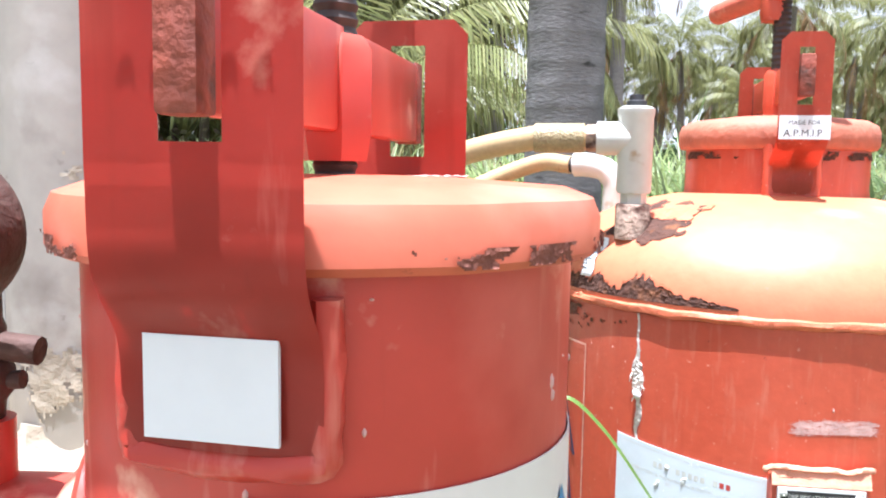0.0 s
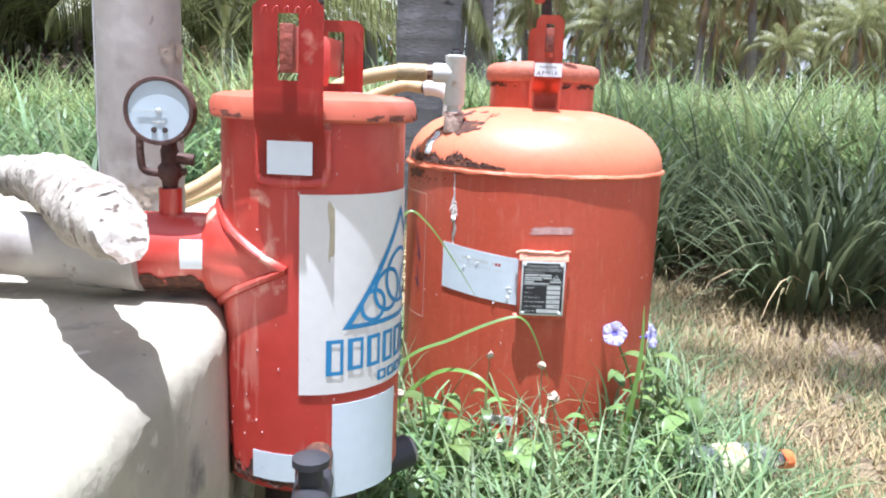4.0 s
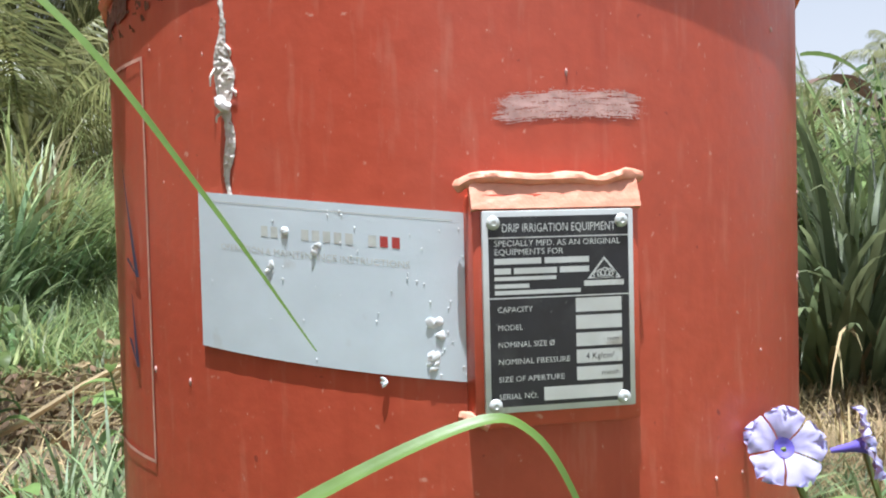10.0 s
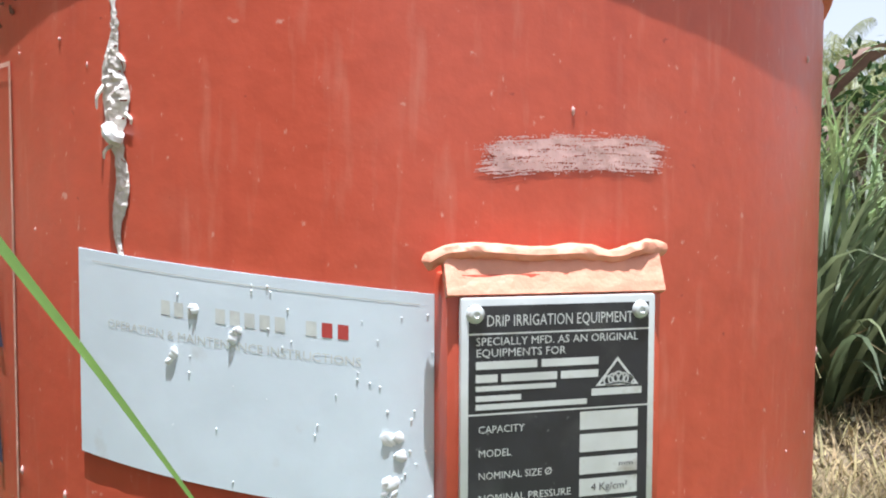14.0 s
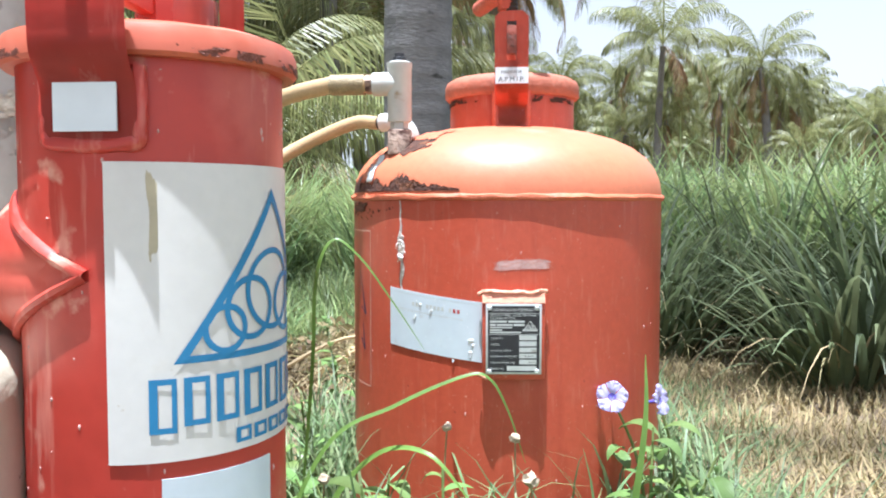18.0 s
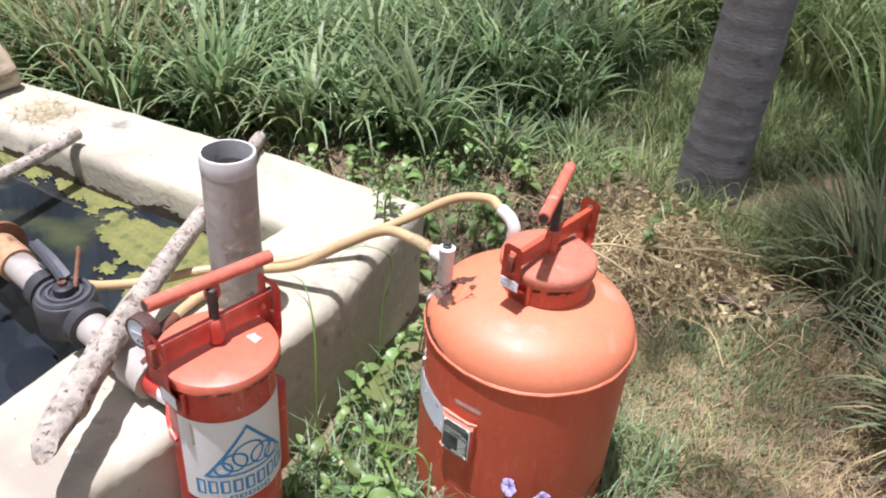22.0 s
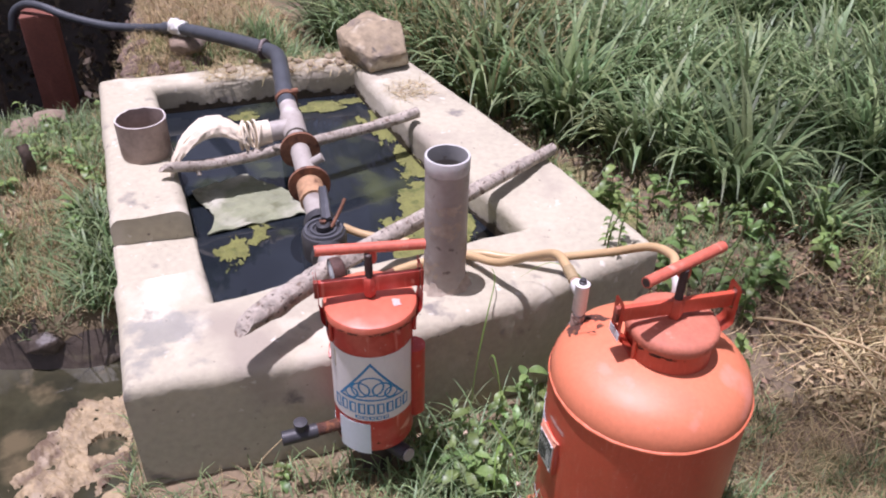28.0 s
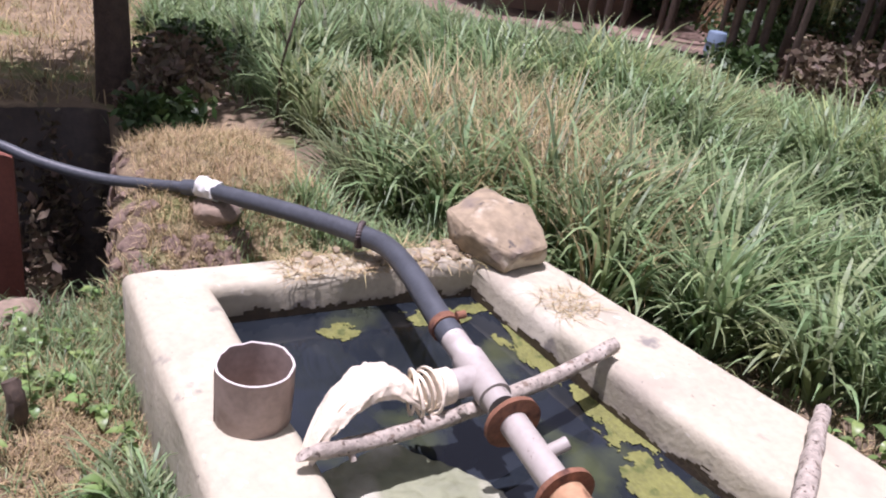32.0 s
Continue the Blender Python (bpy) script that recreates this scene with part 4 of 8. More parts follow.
bmesh.ops.delete(block, geom=[v for v in block.verts if not v.link_faces], context="VERTS")
bmesh.ops.bevel(block, geom=block.edges[:], offset=0.008, segments=1, affect="EDGES")
bmesh.ops.triangulate(block, faces=block.faces[:])
bmesh.ops.subdivide_edges(block, edges=block.edges[:], cuts=4, use_grid_fill=True)
for v in block.verts:
    v.co *= 1 + 0.05 * noise.noise(v.co * 14) + 0.03 * noise.noise(v.co * 40)
big_rock = tagged(part("rock", block, M_TAN), "angular tan rock lying on the cistern corner", "rock")
big_rock.location, big_rock.rotation_euler = (-2.245, 0.135, TOP + 0.004), (0, 0, 0.5)
big_rock.scale = (1.0, 1.0, 0.82)
for k, (x, y, z, s) in enumerate(((-2.90, -0.67, 0.295, 0.10), (-2.95, -0.62, 0.20, 0.13), (-2.87, -0.70, 0.15, 0.12))):
    rock("stone", (x, y, z), (s * 1.1, s, s * 0.55), "flat dark stone stacked under the hose", 2.0 + k, "stone", "stones under the hose", M_STONE, 2)

# ---------------------------------------------------------------- on and in the water
def floe(name, cx, cy, rx, ry, z, seed, material, level=0.15, label="", n=70):
    bm = sheet(lambda u, v: Vector((cx + rx * (2 * u - 1), cy + ry * (2 * v - 1), z + 0.004 * noise.noise((40 * u + seed, 40 * v, 0)))), n, n,
               keep=lambda u, v: (1 - math.hypot(2 * u - 1, 2 * v - 1)) * 1.3 + 0.75 * noise.fractal((3.2 * u + seed, 3.2 * v, seed), 0.8, 2.0, 5) > level
               and inside_water(cx + rx * (2 * u - 1), cy + ry * (2 * v - 1)))
    return tagged(part(name, bm, material), label, "algae", "algae mats", "stuff")


def inside_water(x, y):
    return -2.185 < x < -0.73 and y > fi(x) + 0.012 and y < 0.015 + (x + 2.19) * 0.172 - 0.005


for k, (cx, cy, rx, ry, lv) in enumerate(((-1.04, 0.06, 0.32, 0.24, 0.42), (-1.48, 0.11, 0.20, 0.11, 0.45), (-1.80, 0.04, 0.24, 0.08, 0.42), (-2.08, -0.15, 0.08, 0.16, 0.45), (-2.06, -0.50, 0.07, 0.08, 0.5), (-1.09, -0.62, 0.12, 0.07, 0.45), (-0.86, 0.18, 0.12, 0.10, 0.45), (-1.18, -0.53, 0.10, 0.08, 0.65), (-2.10, 0.0, 0.06, 0.10, 0.45), (-0.98, -0.10, 0.14, 0.10, 0.6))):
    floe("algae_mat", cx, cy, rx, ry, 0.268, 3.7 * k + 1, M_ALGAE, lv, "yellow-green algae floating on the cistern water")
M_SUNK = mat("algae_stained_sheet", (0.20, 0.215, 0.13), 0.75, var=0.25, scale=8, bump=0.5, bscale=30, stains=(((0.37, 0.365, 0.28), 5, 0.55, 0.15), ((0.10, 0.11, 0.05), 9, 0.60, 0.12)))
sheet_bm = sheet(lambda u, v: Vector((-1.20 - 0.30 * u - 0.05 * v, -0.70 + 0.36 * v + 0.03 * math.sin(5 * u) - 0.16 * u * v, 0.270 + 0.012 * abs(noise.noise((7 * u, 4 * v, 2))) + 0.007 * noise.noise((15 * u, 11 * v, 8)) + 0.012 * u * v)), 54, 54)
bmesh.ops.solidify(sheet_bm, geom=sheet_bm.faces[:], thickness=0.004)
tagged(part("plastic_sheet", sheet_bm, M_SUNK), "pale crumpled plastic sheet floating at the water's edge", "plastic sheet")

# channel water, stub post, bank stone, old post at the well
chan = sheet(lambda u, v: Vector((-1.30 + 1.5 * u, -2.7 + 1.79 * v, -0.165)), 2, 2)
tagged(part("channel_water", chan, mat("shallow_murky_water", (0.040, 0.038, 0.022), 0.06, var=0.4, scale=6, bump=0.12, bscale=14, rough_var=0.03, stains=(((0.105, 0.085, 0.048), 7, 0.54, 0.12), ((0.016, 0.017, 0.012), 3, 0.55, 0.12)))), "shallow murky water in the overflow channel", "water", kind="structure")
M_WETST = mat("wet_tan_stone", (0.285, 0.22, 0.125), 0.7, var=0.4, scale=12, bump=1.0, bscale=40, stains=(((0.13, 0.09, 0.055), 9, 0.54, 0.1), ((0.31, 0.25, 0.17), 14, 0.60, 0.1)))
shelf_field = lambda x, y: 1 - math.hypot((0.82 * (x + 0.78) - 0.57 * (y + 1.14)) / 0.235, (0.57 * (x + 0.78) + 0.82 * (y + 1.14)) / 0.165) ** 2 + 0.5 * noise.fractal((7 * x, 7 * y, 3.1), 0.8, 2.0, 4)
shelf_at = lambda u, v: (-1.12 + 0.68 * u, -1.42 + 0.54 * v)
shelf = sheet(lambda u, v: Vector((*shelf_at(u, v), -0.166 + 0.012 * min(1, max(0, shelf_field(*shelf_at(u, v)) * 1.6)) ** 0.5 + 0.016 * noise.fractal((16 * u, 14 * v, 5), 0.8, 2.0, 4))), 74, 60, keep=lambda u, v: shelf_field(*shelf_at(u, v)) > 0 and math.hypot((shelf_at(u, v)[0] + 0.74) / 0.13, (shelf_at(u, v)[1] + 1.09) / 0.085) + 0.7 * noise.noise((9 * u, 9 * v, 7)) > 0.45)
bmesh.ops.solidify(shelf, geom=shelf.faces[:], thickness=0.03)
tagged(part("rock_shelf", shelf, M_WETST, smooth=False), "ragged flat tan rock shelf in the channel", "rock")
for k, (x, y, z, s) in enumerate(((-0.50, -1.04, -0.140, 0.09), (-0.34, -1.03, -0.10, 0.10))):
    rock("channel_stone", (x, y, z), (s * 1.1, s * 0.9, s * 0.30), "rough wet tan stone at the channel's edge", 4.0 + k, "stone", "channel stones", M_WETST, 3)
rock("bank_stone", (-2.28, -1.64, 0.08), (0.17, 0.09, 0.06), "pale stone lying on the grassy bank", 7.0, "stone", "", None, 2)
# dark wood of posts and stems; on the far trunks it carries shade
M_DWOOD = mat("dark_wood_and_shaded_bark", (0.07, 0.05, 0.035), 0.9, var=0.4, scale=20, bump=0.8)
tagged(part("stub_post", tube([(-2.01, -1.34, 0.0), (-2.02, -1.345, 0.13), (-2.005, -1.338, 0.22), (-2.025, -1.35, 0.275)], (0.027, 0.020), 12, wobble=0.35), M_DWOOD), "short crooked dark wooden post stub in the grass", "post")
M_PILL = mat("dull_red_pillar", (0.16, 0.055, 0.035), 0.8, var=0.3, scale=6, bump=0.4)
tagged(part("well_pillar", box((-3.58, -1.49, -1.6), (-3.42, -1.32, 0.31), 0.01), M_PILL), "dull red stone pillar standing in the well pit", "pillar")
tagged(part("thin_post", tube([(-3.28, -1.64, -1.5), (-3.28, -1.64, 0.1), (-3.27, -1.64, 0.30)], 0.018, 8, wobble=0.2), M_DWOOD), "thin dark stake in the well pit", "post")

# dark waterline round the inside of the cistern
ring_in = [(NOTCH[0], fi(NOTCH[0]))] + INN + [(NOTCH[1], fi(NOTCH[1]))]
mid_in = Vector((-1.4, -0.25, 0))


def waterline(u, v, h):
    k = u * (len(ring_in) - 1)
    i = min(int(k), len(ring_in) - 2)
    q = Vector((*ring_in[i], 0)).lerp(Vector((*ring_in[i + 1], 0)), k - i)
    q += (mid_in - q).normalized() * (0.012 + h)
    return Vector((q.x, q.y, 0.262 + 0.065 * v))


M_TIDE = mat("dark_waterline_slime", (0.06, 0.045, 0.025), 0.7, var=0.4, scale=30, bump=0.6, bscale=80)
bm = sheet(lambda u, v: waterline(u, v, 0.0), 420, 10, keep=lambda u, v: v < 0.45 + 0.55 * noise.noise((40 * u, 0, 3)) + 0.3 * noise.noise((170 * u, 9 * v, 1)))
part("waterline_stain", bm, M_TIDE, cistern, "dark slimy waterline stain")
# ---------------------------------------------------------------- details of the tank
def dome_at(phi, s, lift=0.0):
    """A point of the tank's top: phi from -y towards +x, s from the seam (0) to the neck (1)."""
    n = len(DOME) - 4
    k = min(s * n, n - 1e-6)
    i = int(k) + 1
    (r0, z0), (r1, z1) = DOME[i], DOME[i + 1]
    f = k - int(k)
    r, z = r0 + (r1 - r0) * f, z0 + (z1 - z0) * f
    nr, nz = (z1 - z0), (r0 - r1)
    q = math.hypot(nr, nz) or 1
    r, z = r + lift * nr / q, z + lift * nz / q
    return Vector((r * math.sin(phi), -r * math.cos(phi), z))


def scab(place, nu, nv, level, seed, freq=5.0, fade=0.25):
    """A ragged flaking patch on a surface place(u, v, lift)."""
    nu, nv, aspect = int(nu * 2.6), int(nv * 2.6), nu / nv
    def field(u, v):
        edge = min(u, 1 - u, v, 1 - v) / fade
        return noise.fractal((freq * aspect * u + seed, freq * v, seed), 0.9, 2.0, 4) * 0.6 + min(1, edge) - level
    return sheet(lambda u, v: place(u, v, 0.0007 + 0.0009 * max(0, noise.noise((7 * aspect * u + seed, 7 * v, 0)))), nu, nv, keep=lambda u, v: field(u, v) > 0)


def rust_band(u, v, h):
    """Rust eaten in above the seam: deepest beside the inlet, thinning out to a point."""
    deep = 0.20 * (1 - u) ** 0.6 * (0.75 + 0.55 * noise.noise((11 * u, 0, 4)) + 0.40 * noise.noise((41 * u, 1, 2)) + 0.25 * noise.noise((110 * u, 2, 2))) + 0.10 * math.exp(-((u - 0.66) / 0.07) ** 2) * (1 + 0.5 * noise.noise((60 * u, 3, 2))) + 0.015
    return dome_at(radians(-78 + 60 * u), deep * v, h)


bm = sheet(lambda u, v: rust_band(u, v, 0.0006 + 0.0016 * max(0, noise.noise((60 * u, 5 * v, 1)))), 190, 12, keep=lambda u, v: 0.3 + 0.9 * noise.noise((26 * u, 4 * v, 9)) > -0.15 or v < 0.5)
part("rust_patch", bm, M_RUST, tank, "flaking brown rust eaten in above the seam")
bm = sheet(lambda u, v: rust_band(u, 0.96 + 0.12 * v, 0.0014 + 0.0012 * noise.noise((50 * u, 0, 8))), 190, 1, keep=lambda u, v: noise.noise((33 * u, 0, 6)) > -0.25)
part("paint_edge", bm, M_WELD, tank, "curled pale edge of the paint round the rust")
part("rust_patch", scab(lambda u, v, h: dome_at(radians(-66 + 36 * u), 0.40 + 0.50 * v, h), 60, 34, 0.50, 7.1, 2.4), M_RUST, tank, "flaking rust round the inlet")
part("rust_patch", scab(lambda u, v, h: dome_at(radians(-58 + 26 * u), 0.62 + 0.22 * v, h + 0.0006), 40, 14, 0.55, 3.3, 2.6), M_WELD, tank, "lifted flakes of old orange paint")
M_RFLAKE = mat("brown_rust_flake", (0.15, 0.058, 0.036), 0.9, var=0.4, scale=90, bump=0.6, bscale=200)
chips = random.Random(77)
part("rust_patch", scab(lambda u, v, h: on_drum(TR, radians(-79 + 25 * u), SEAM - 0.030 + 0.022 * v + 0.006 * math.sin(2.6 * u), 0.0002 + h)(0, 0), 46, 12, 0.62, 5.3, 2.2, 0.32), M_RFLAKE, tank, "ragged brown rust just below the seam")
for k in range(16):
    a = radians(-77 + 34 * k / 15 + chips.uniform(-1.0, 1.0))
    z, r = SEAM - 0.017 - 0.010 * math.sin(math.pi * min(1, 1.25 * k / 15)) + chips.uniform(-0.004, 0.004), chips.uniform(0.0007, 0.0018)
    chip = sheet(lambda u, v: on_drum(TR, a, z, 0.0004 + 0.0009 * v)((u - 0.5) * 3.0 * r * (1 - 0.6 * v * v) + 0.002 * noise.noise((5 * u + k, 4 * v, 2)), (v - 0.5) * 2.4 * r + 0.0016 * noise.noise((6 * u, 5 * v, k))), 5, 4)
    part("rust_flake", chip, M_RFLAKE, tank)
part("peeled_lip", tube([(TR * 1.005 * math.sin(a), -TR * 1.005 * math.cos(a), SEAM + 0.001 + 0.004 * noise.noise((30 * a, 2, 0))) for a in np.linspace(radians(-80), radians(-20), 70)], (0.0034, 0.0012), 7, smooth=False, wobble=0.6), M_WELD, tank, "peeling lip of old paint")
for a0 in (-2.2, -0.2):
    part("lid_rust", scab(lambda u, v, h, a0=a0: Vector((NX + (0.0945 + h) * math.sin(a0 + 2.0 * u), NY - (0.0945 + h) * math.cos(a0 + 2.0 * u), 0.632 + 0.014 * v)), 40, 5, 1.05, 3.0, 1.2), M_RUST, tank)

def flat_strokes(strokes):
    """Tapering strokes on the drum: (degrees, height) pairs."""
    bm = bmesh.new()
    for a0, z0, a1, z1 in strokes:
        sheet(lambda u, v: on_drum(TR, 0, 0.0, 0.0012)(radians(a0 + (a1 - a0) * u) * TR + (v - 0.5) * (0.001 + 0.004 * u), z0 + (z1 - z0) * u), 8, 1, bm)
    return bm


M_FLAKEW = mat("clean_white_caulk", (0.78, 0.76, 0.74), 0.55, var=0.08, scale=80, bump=0.4, bscale=200)
M_CAULK = mat("dirty_white_caulk", (0.66, 0.60, 0.54), 0.6, var=0.3, scale=60, bump=0.7, bscale=150)
def caulk(u, v):
    wv = 0.0013 + 0.0052 * math.exp(-((u - 0.50) / 0.13) ** 2) + 0.0022 * math.exp(-((u - 0.80) / 0.10) ** 2) + 0.0011 * noise.noise((40 * u, 0, 2))
    bulge = (1 - (2 * v - 1) ** 2) * (0.0008 + 0.26 * wv * (0.55 + noise.noise((70 * u, 5 * v, 7)) + 0.4 * noise.noise((160 * u, 11 * v, 3))))
    return on_drum(TR, radians(-40.5), 0.0, max(0.0004, bulge))(0.0035 * noise.noise((6 * u, 0, 5)) + 0.004 * u + wv * (2 * v - 1), SEAM - 0.004 - 0.118 * u)


bm = sheet(caulk, 170, 12, keep=lambda u, v: noise.noise((55 * u, 6 * v, 11)) > -0.42 or abs(v - 0.5) < 0.25)
part("caulk_streak", bm, M_CAULK, tank, "torn streak of peeling white caulk")
for k in range(4):
    u0 = 0.38 + 0.09 * k
    side = (-1) ** k
    p0 = caulk(u0, 0.5 + 0.42 * side)
    p1 = p0 + Vector((side * (0.0022 + 0.0012 * math.sin(3 * k)), -0.0012, -0.006 - 0.003 * math.sin(2 * k)))
    part("caulk_shred", tube([p0, p0.lerp(p1, 0.5) + Vector((side * 0.001, -0.0012, 0)), p1], (0.0009, 0.0004), 5), M_CAULK, tank)
part("caulk_lump", tube([caulk(0.60, 0.35) + Vector((-0.001, -0.001, 0)), caulk(0.63, 0.5) + Vector((0, -0.0022, 0)), caulk(0.64, 0.75) + Vector((0.001, -0.001, 0))], 0.0028, 8, wobble=0.5), M_FLAKEW, tank, "white lump of caulk")
M_PALEL = mat("pale_scratched_outline", (0.62, 0.33, 0.25), 0.7, var=0.3, scale=60, bump=0.2)
M_NAVY = mat("dark_blue_old_ink", (0.05, 0.045, 0.10), 0.6, var=0.2, bump=0.0)
part("old_mark", flat_strokes([(-66.0, 0.395, -61.0, 0.335), (-61.0, 0.335, -65.0, 0.345), (-63.5, 0.325, -62.0, 0.285), (-62.0, 0.285, -65.0, 0.300)]), M_NAVY, tank, "traces of dark blue print")
bm = bmesh.new()
for x0, x1, z0, z1 in ((-57.5, -57.0, 0.235, 0.452), (-84, -57, 0.4505, 0.4525), (-84, -57, 0.235, 0.237)):
    sheet(lambda u, v: st(sx(x0 + (x1 - x0) * u), z0 + (z1 - z0) * v), 10, 2, bm)
part("paint_line", bm, M_PALEL, tank, "thin pale outline of a lost sticker")
M_SCUFF = mat("chalky_scuffed_paint", (0.60, 0.37, 0.33), 0.8, var=0.25, scale=40, bump=0.2, bscale=120)
def scuff(u, v):
    return on_drum(TR, 0, 0.0, 0.0003)(-0.034 + 0.084 * u, 0.4015 + 0.0035 * math.sin(2.4 * u) + 0.0165 * v)


bm = sheet(scuff, 300, 60, keep=lambda u, v: 0.30 + 0.55 * noise.noise((6 * u, 26 * v, 3)) + 0.40 * noise.noise((130 * u, 34 * v, 8)) + 0.26 * noise.noise((30 * u, 60 * v, 5)) - 1.2 * max(0, abs(v - 0.5) - 0.28) / 0.22 * (0.7 + 0.5 * noise.noise((24 * u, 0, 1))) - 1.0 * max(0, abs(u - 0.5) - 0.34) / 0.16 > 0.03)
part("scuff", bm, M_SCUFF, tank, "chalky scuff where a label was")

# box under the plate: caulked upper lip and lower lip
M_PALE = mat("pale_orange_thick_paint", (0.70, 0.30, 0.19), 0.55, var=0.15, scale=50, bump=0.4, bscale=120, stains=(((0.50, 0.14, 0.08), 60, 0.66, 0.1),))
part("box_lip", tube([(-0.0475, -0.2325, 0.3755), (-0.041, -0.2355, 0.3795), (-0.030, -0.2368, 0.3800), (-0.012, -0.2368, 0.3788), (0.004, -0.2368, 0.3792), (0.018, -0.2366, 0.3780), (0.028, -0.2365, 0.3805), (0.0385, -0.2325, 0.3800)], 0.0026, 8, wobble=0.45), M_PALE, tank, "thick pale paint along the box's upper edge")
bm = sheet(lambda u, v: Vector((-0.0425 + 0.0775 * u, -0.2415 + 0.0052 * v + 0.0006 * noise.noise((9 * u, 3 * v, 1)), 0.3662 + 0.0125 * v)), 24, 6)
bmesh.ops.solidify(bm, geom=bm.faces[:], thickness=0.004)
part("box_top", bm, M_PALE, tank, "sloping pale upper edge of the box")
part("box_foot", tube([(-0.0475, -0.2325, 0.2755), (-0.042, -0.2365, 0.2745), (-0.036, -0.2385, 0.2715)], 0.0026, 8, wobble=0.5), M_PALE, tank, "blob of pale paint at the box's lower corner")

# plate lettering
M_PLATE = mat("black_printed_metal", (0.022, 0.022, 0.026), 0.38, var=0.3, scale=60, bump=0.1, stains=(((0.055, 0.055, 0.055), 45, 0.56, 0.2), ((0.16, 0.16, 0.155), 260, 0.67, 0.05)))
M_SILV = mat("dull_silver_metal", (0.62, 0.64, 0.62), 0.42, metal=0.35, var=0.12, scale=50, bump=0.1, stains=(((0.40, 0.38, 0.33), 70, 0.62, 0.1),))
M_INK = mat("dark_ink", (0.05, 0.045, 0.045), 0.6, bump=0.0)
plate.data.materials.clear()
plate.data.materials.append(M_SILV)
K = 0.0001848
PX = lambda px: (px - 897.5) * K - 0.0039
PZ = lambda py: 0.360 - (py - 345) * K


def plate_rect(name, x0, y0, x1, y1, depth, material):
    bm = sheet(lambda u, v: Vector((PX(x0 + (x1 - x0) * u), -0.2425 - depth, PZ(y0 + (y1 - y0) * v))), 1, 1)
    return part(name, bm, material, plate)


plate_rect("black_field", 725, 331, 1070, 776, 0.0001, M_PLATE)
for y in (380, 521):
    plate_rect("rule", 725, y - 1.5, 1070, y + 1.5, 0.00018, M_SILV)


def plate_text(body, x, y0, y1, x1, material=M_SILV, depth=0.0002):
    size = (y1 - y0) * K / 0.70
    cur = bpy.data.curves.new("width", "FONT")
    cur.body, cur.size = body, size
    tmp = bpy.data.objects.new("width", cur)
    scene.collection.objects.link(tmp)
    bpy.context.view_layer.update()
    wid = max(1e-6, tmp.dimensions.x)
    bpy.data.objects.remove(tmp)
    letters("lettering", body, size, lambda a, b: Vector((PX(x) + a, -0.2425 - depth, PZ(y1) + b)), material, plate, stretch=(x1 - x) * K / wid)


plate_text("DRIP IRRIGATION EQUIPMENT", 757, 347, 367, 1036)
plate_text("SPECIALLY MFD. AS AN ORIGINAL", 738, 386, 400, 1048)
plate_text("EQUIPMENTS FOR", 738, 406, 420, 905)
for x0, y0, x1, y1 in ((738, 428, 852, 442), (860, 428, 970, 442), (738, 451, 778, 465), (785, 451, 890, 465), (897, 451, 970, 465), (738, 471, 888, 480), (738, 488, 822, 498), (738, 503, 948, 513), (957, 486, 1057, 499)):
    plate_rect("bar", x0, y0, x1, y1, 0.0002, M_SILV)
plate_text("CAPACITY", 743, 541, 554, 828)
plate_text("MODEL", 743, 583, 596, 803)
plate_text("NOMINAL SIZE \u00d8", 743, 623, 636, 880)
plate_text("NOMINAL PRESSURE", 743, 663, 676, 917)
plate_text("SIZE OF APERTURE", 743, 704, 717, 903)
plate_text("SERIAL NO.", 743, 745, 758, 837)
for y0, y1, x0 in ((527, 560, 935), (568, 601, 935), (610, 642, 935), (650, 682, 935), (691, 723, 935), (734, 766, 853)):
    plate_rect("blank_field", x0, y0, 1050, y1, 0.0002, M_SILV)
plate_text("mm", 1012, 621, 631, 1040, M_INK, 0.0003)
plate_text("4 Kg/cm\u00b2", 958, 659, 673, 1030, M_INK, 0.0003)
plate_text("mesh", 996, 701, 712, 1040, M_INK, 0.0003)


def flat_ring(cx, cy, r, w, place, segs=28, bm=None):
    return sheet(lambda u, v: place(cx + (r - w + w * v) * math.cos(2 * math.pi * u), cy + (r - w + w * v) * math.sin(2 * math.pi * u)), segs, 1, bm)


def flat_triangle(a, b, c, w, place, bm=None):
    """An outlined triangle in a flat or curved plane."""
    bm = bm or bmesh.new()
    pts = [Vector((*p, 0)) for p in (a, b, c)]
    mid = sum(pts, Vector()) / 3
    inner = [p + (mid - p) * w for p in pts]
    for i in range(3):
        j = (i + 1) % 3
        sheet(lambda u, v: place(*(pts[i].lerp(pts[j], u).lerp(inner[i].lerp(inner[j], u), v))[:2]), 12, 1, bm)
    return bm


flat = lambda x, y: Vector((PX(x), -0.2427, PZ(y)))
mark = flat_triangle((1008, 430), (965, 482), (1051, 482), 0.2, flat)
for x, y, r in ((990, 473, 10), (1000, 470, 11), (1010, 468, 12), (1020, 470, 11), (1030, 473, 10)):
    flat_ring(x, y, r, 3, flat, 20, mark)
part("printed_mark", mark, M_SILV, plate)
for x, y in ((737, 345), (1053, 345), (735, 772), (1054, 770)):
    rv = lathe([(0, 0.0009), (0.0008, 0.0010), (0.0011, 0.0014), (0.0020, 0.0012), (0.0028, 0.0007), (0.0031, 0.0)], 20)
    moved(rv, Matrix.Translation((PX(x), -0.2426, PZ(y))) @ Matrix.Rotation(radians(90), 4, "X"))
    part("rivet", rv, M_SILV, plate, "round aluminium rivet head")

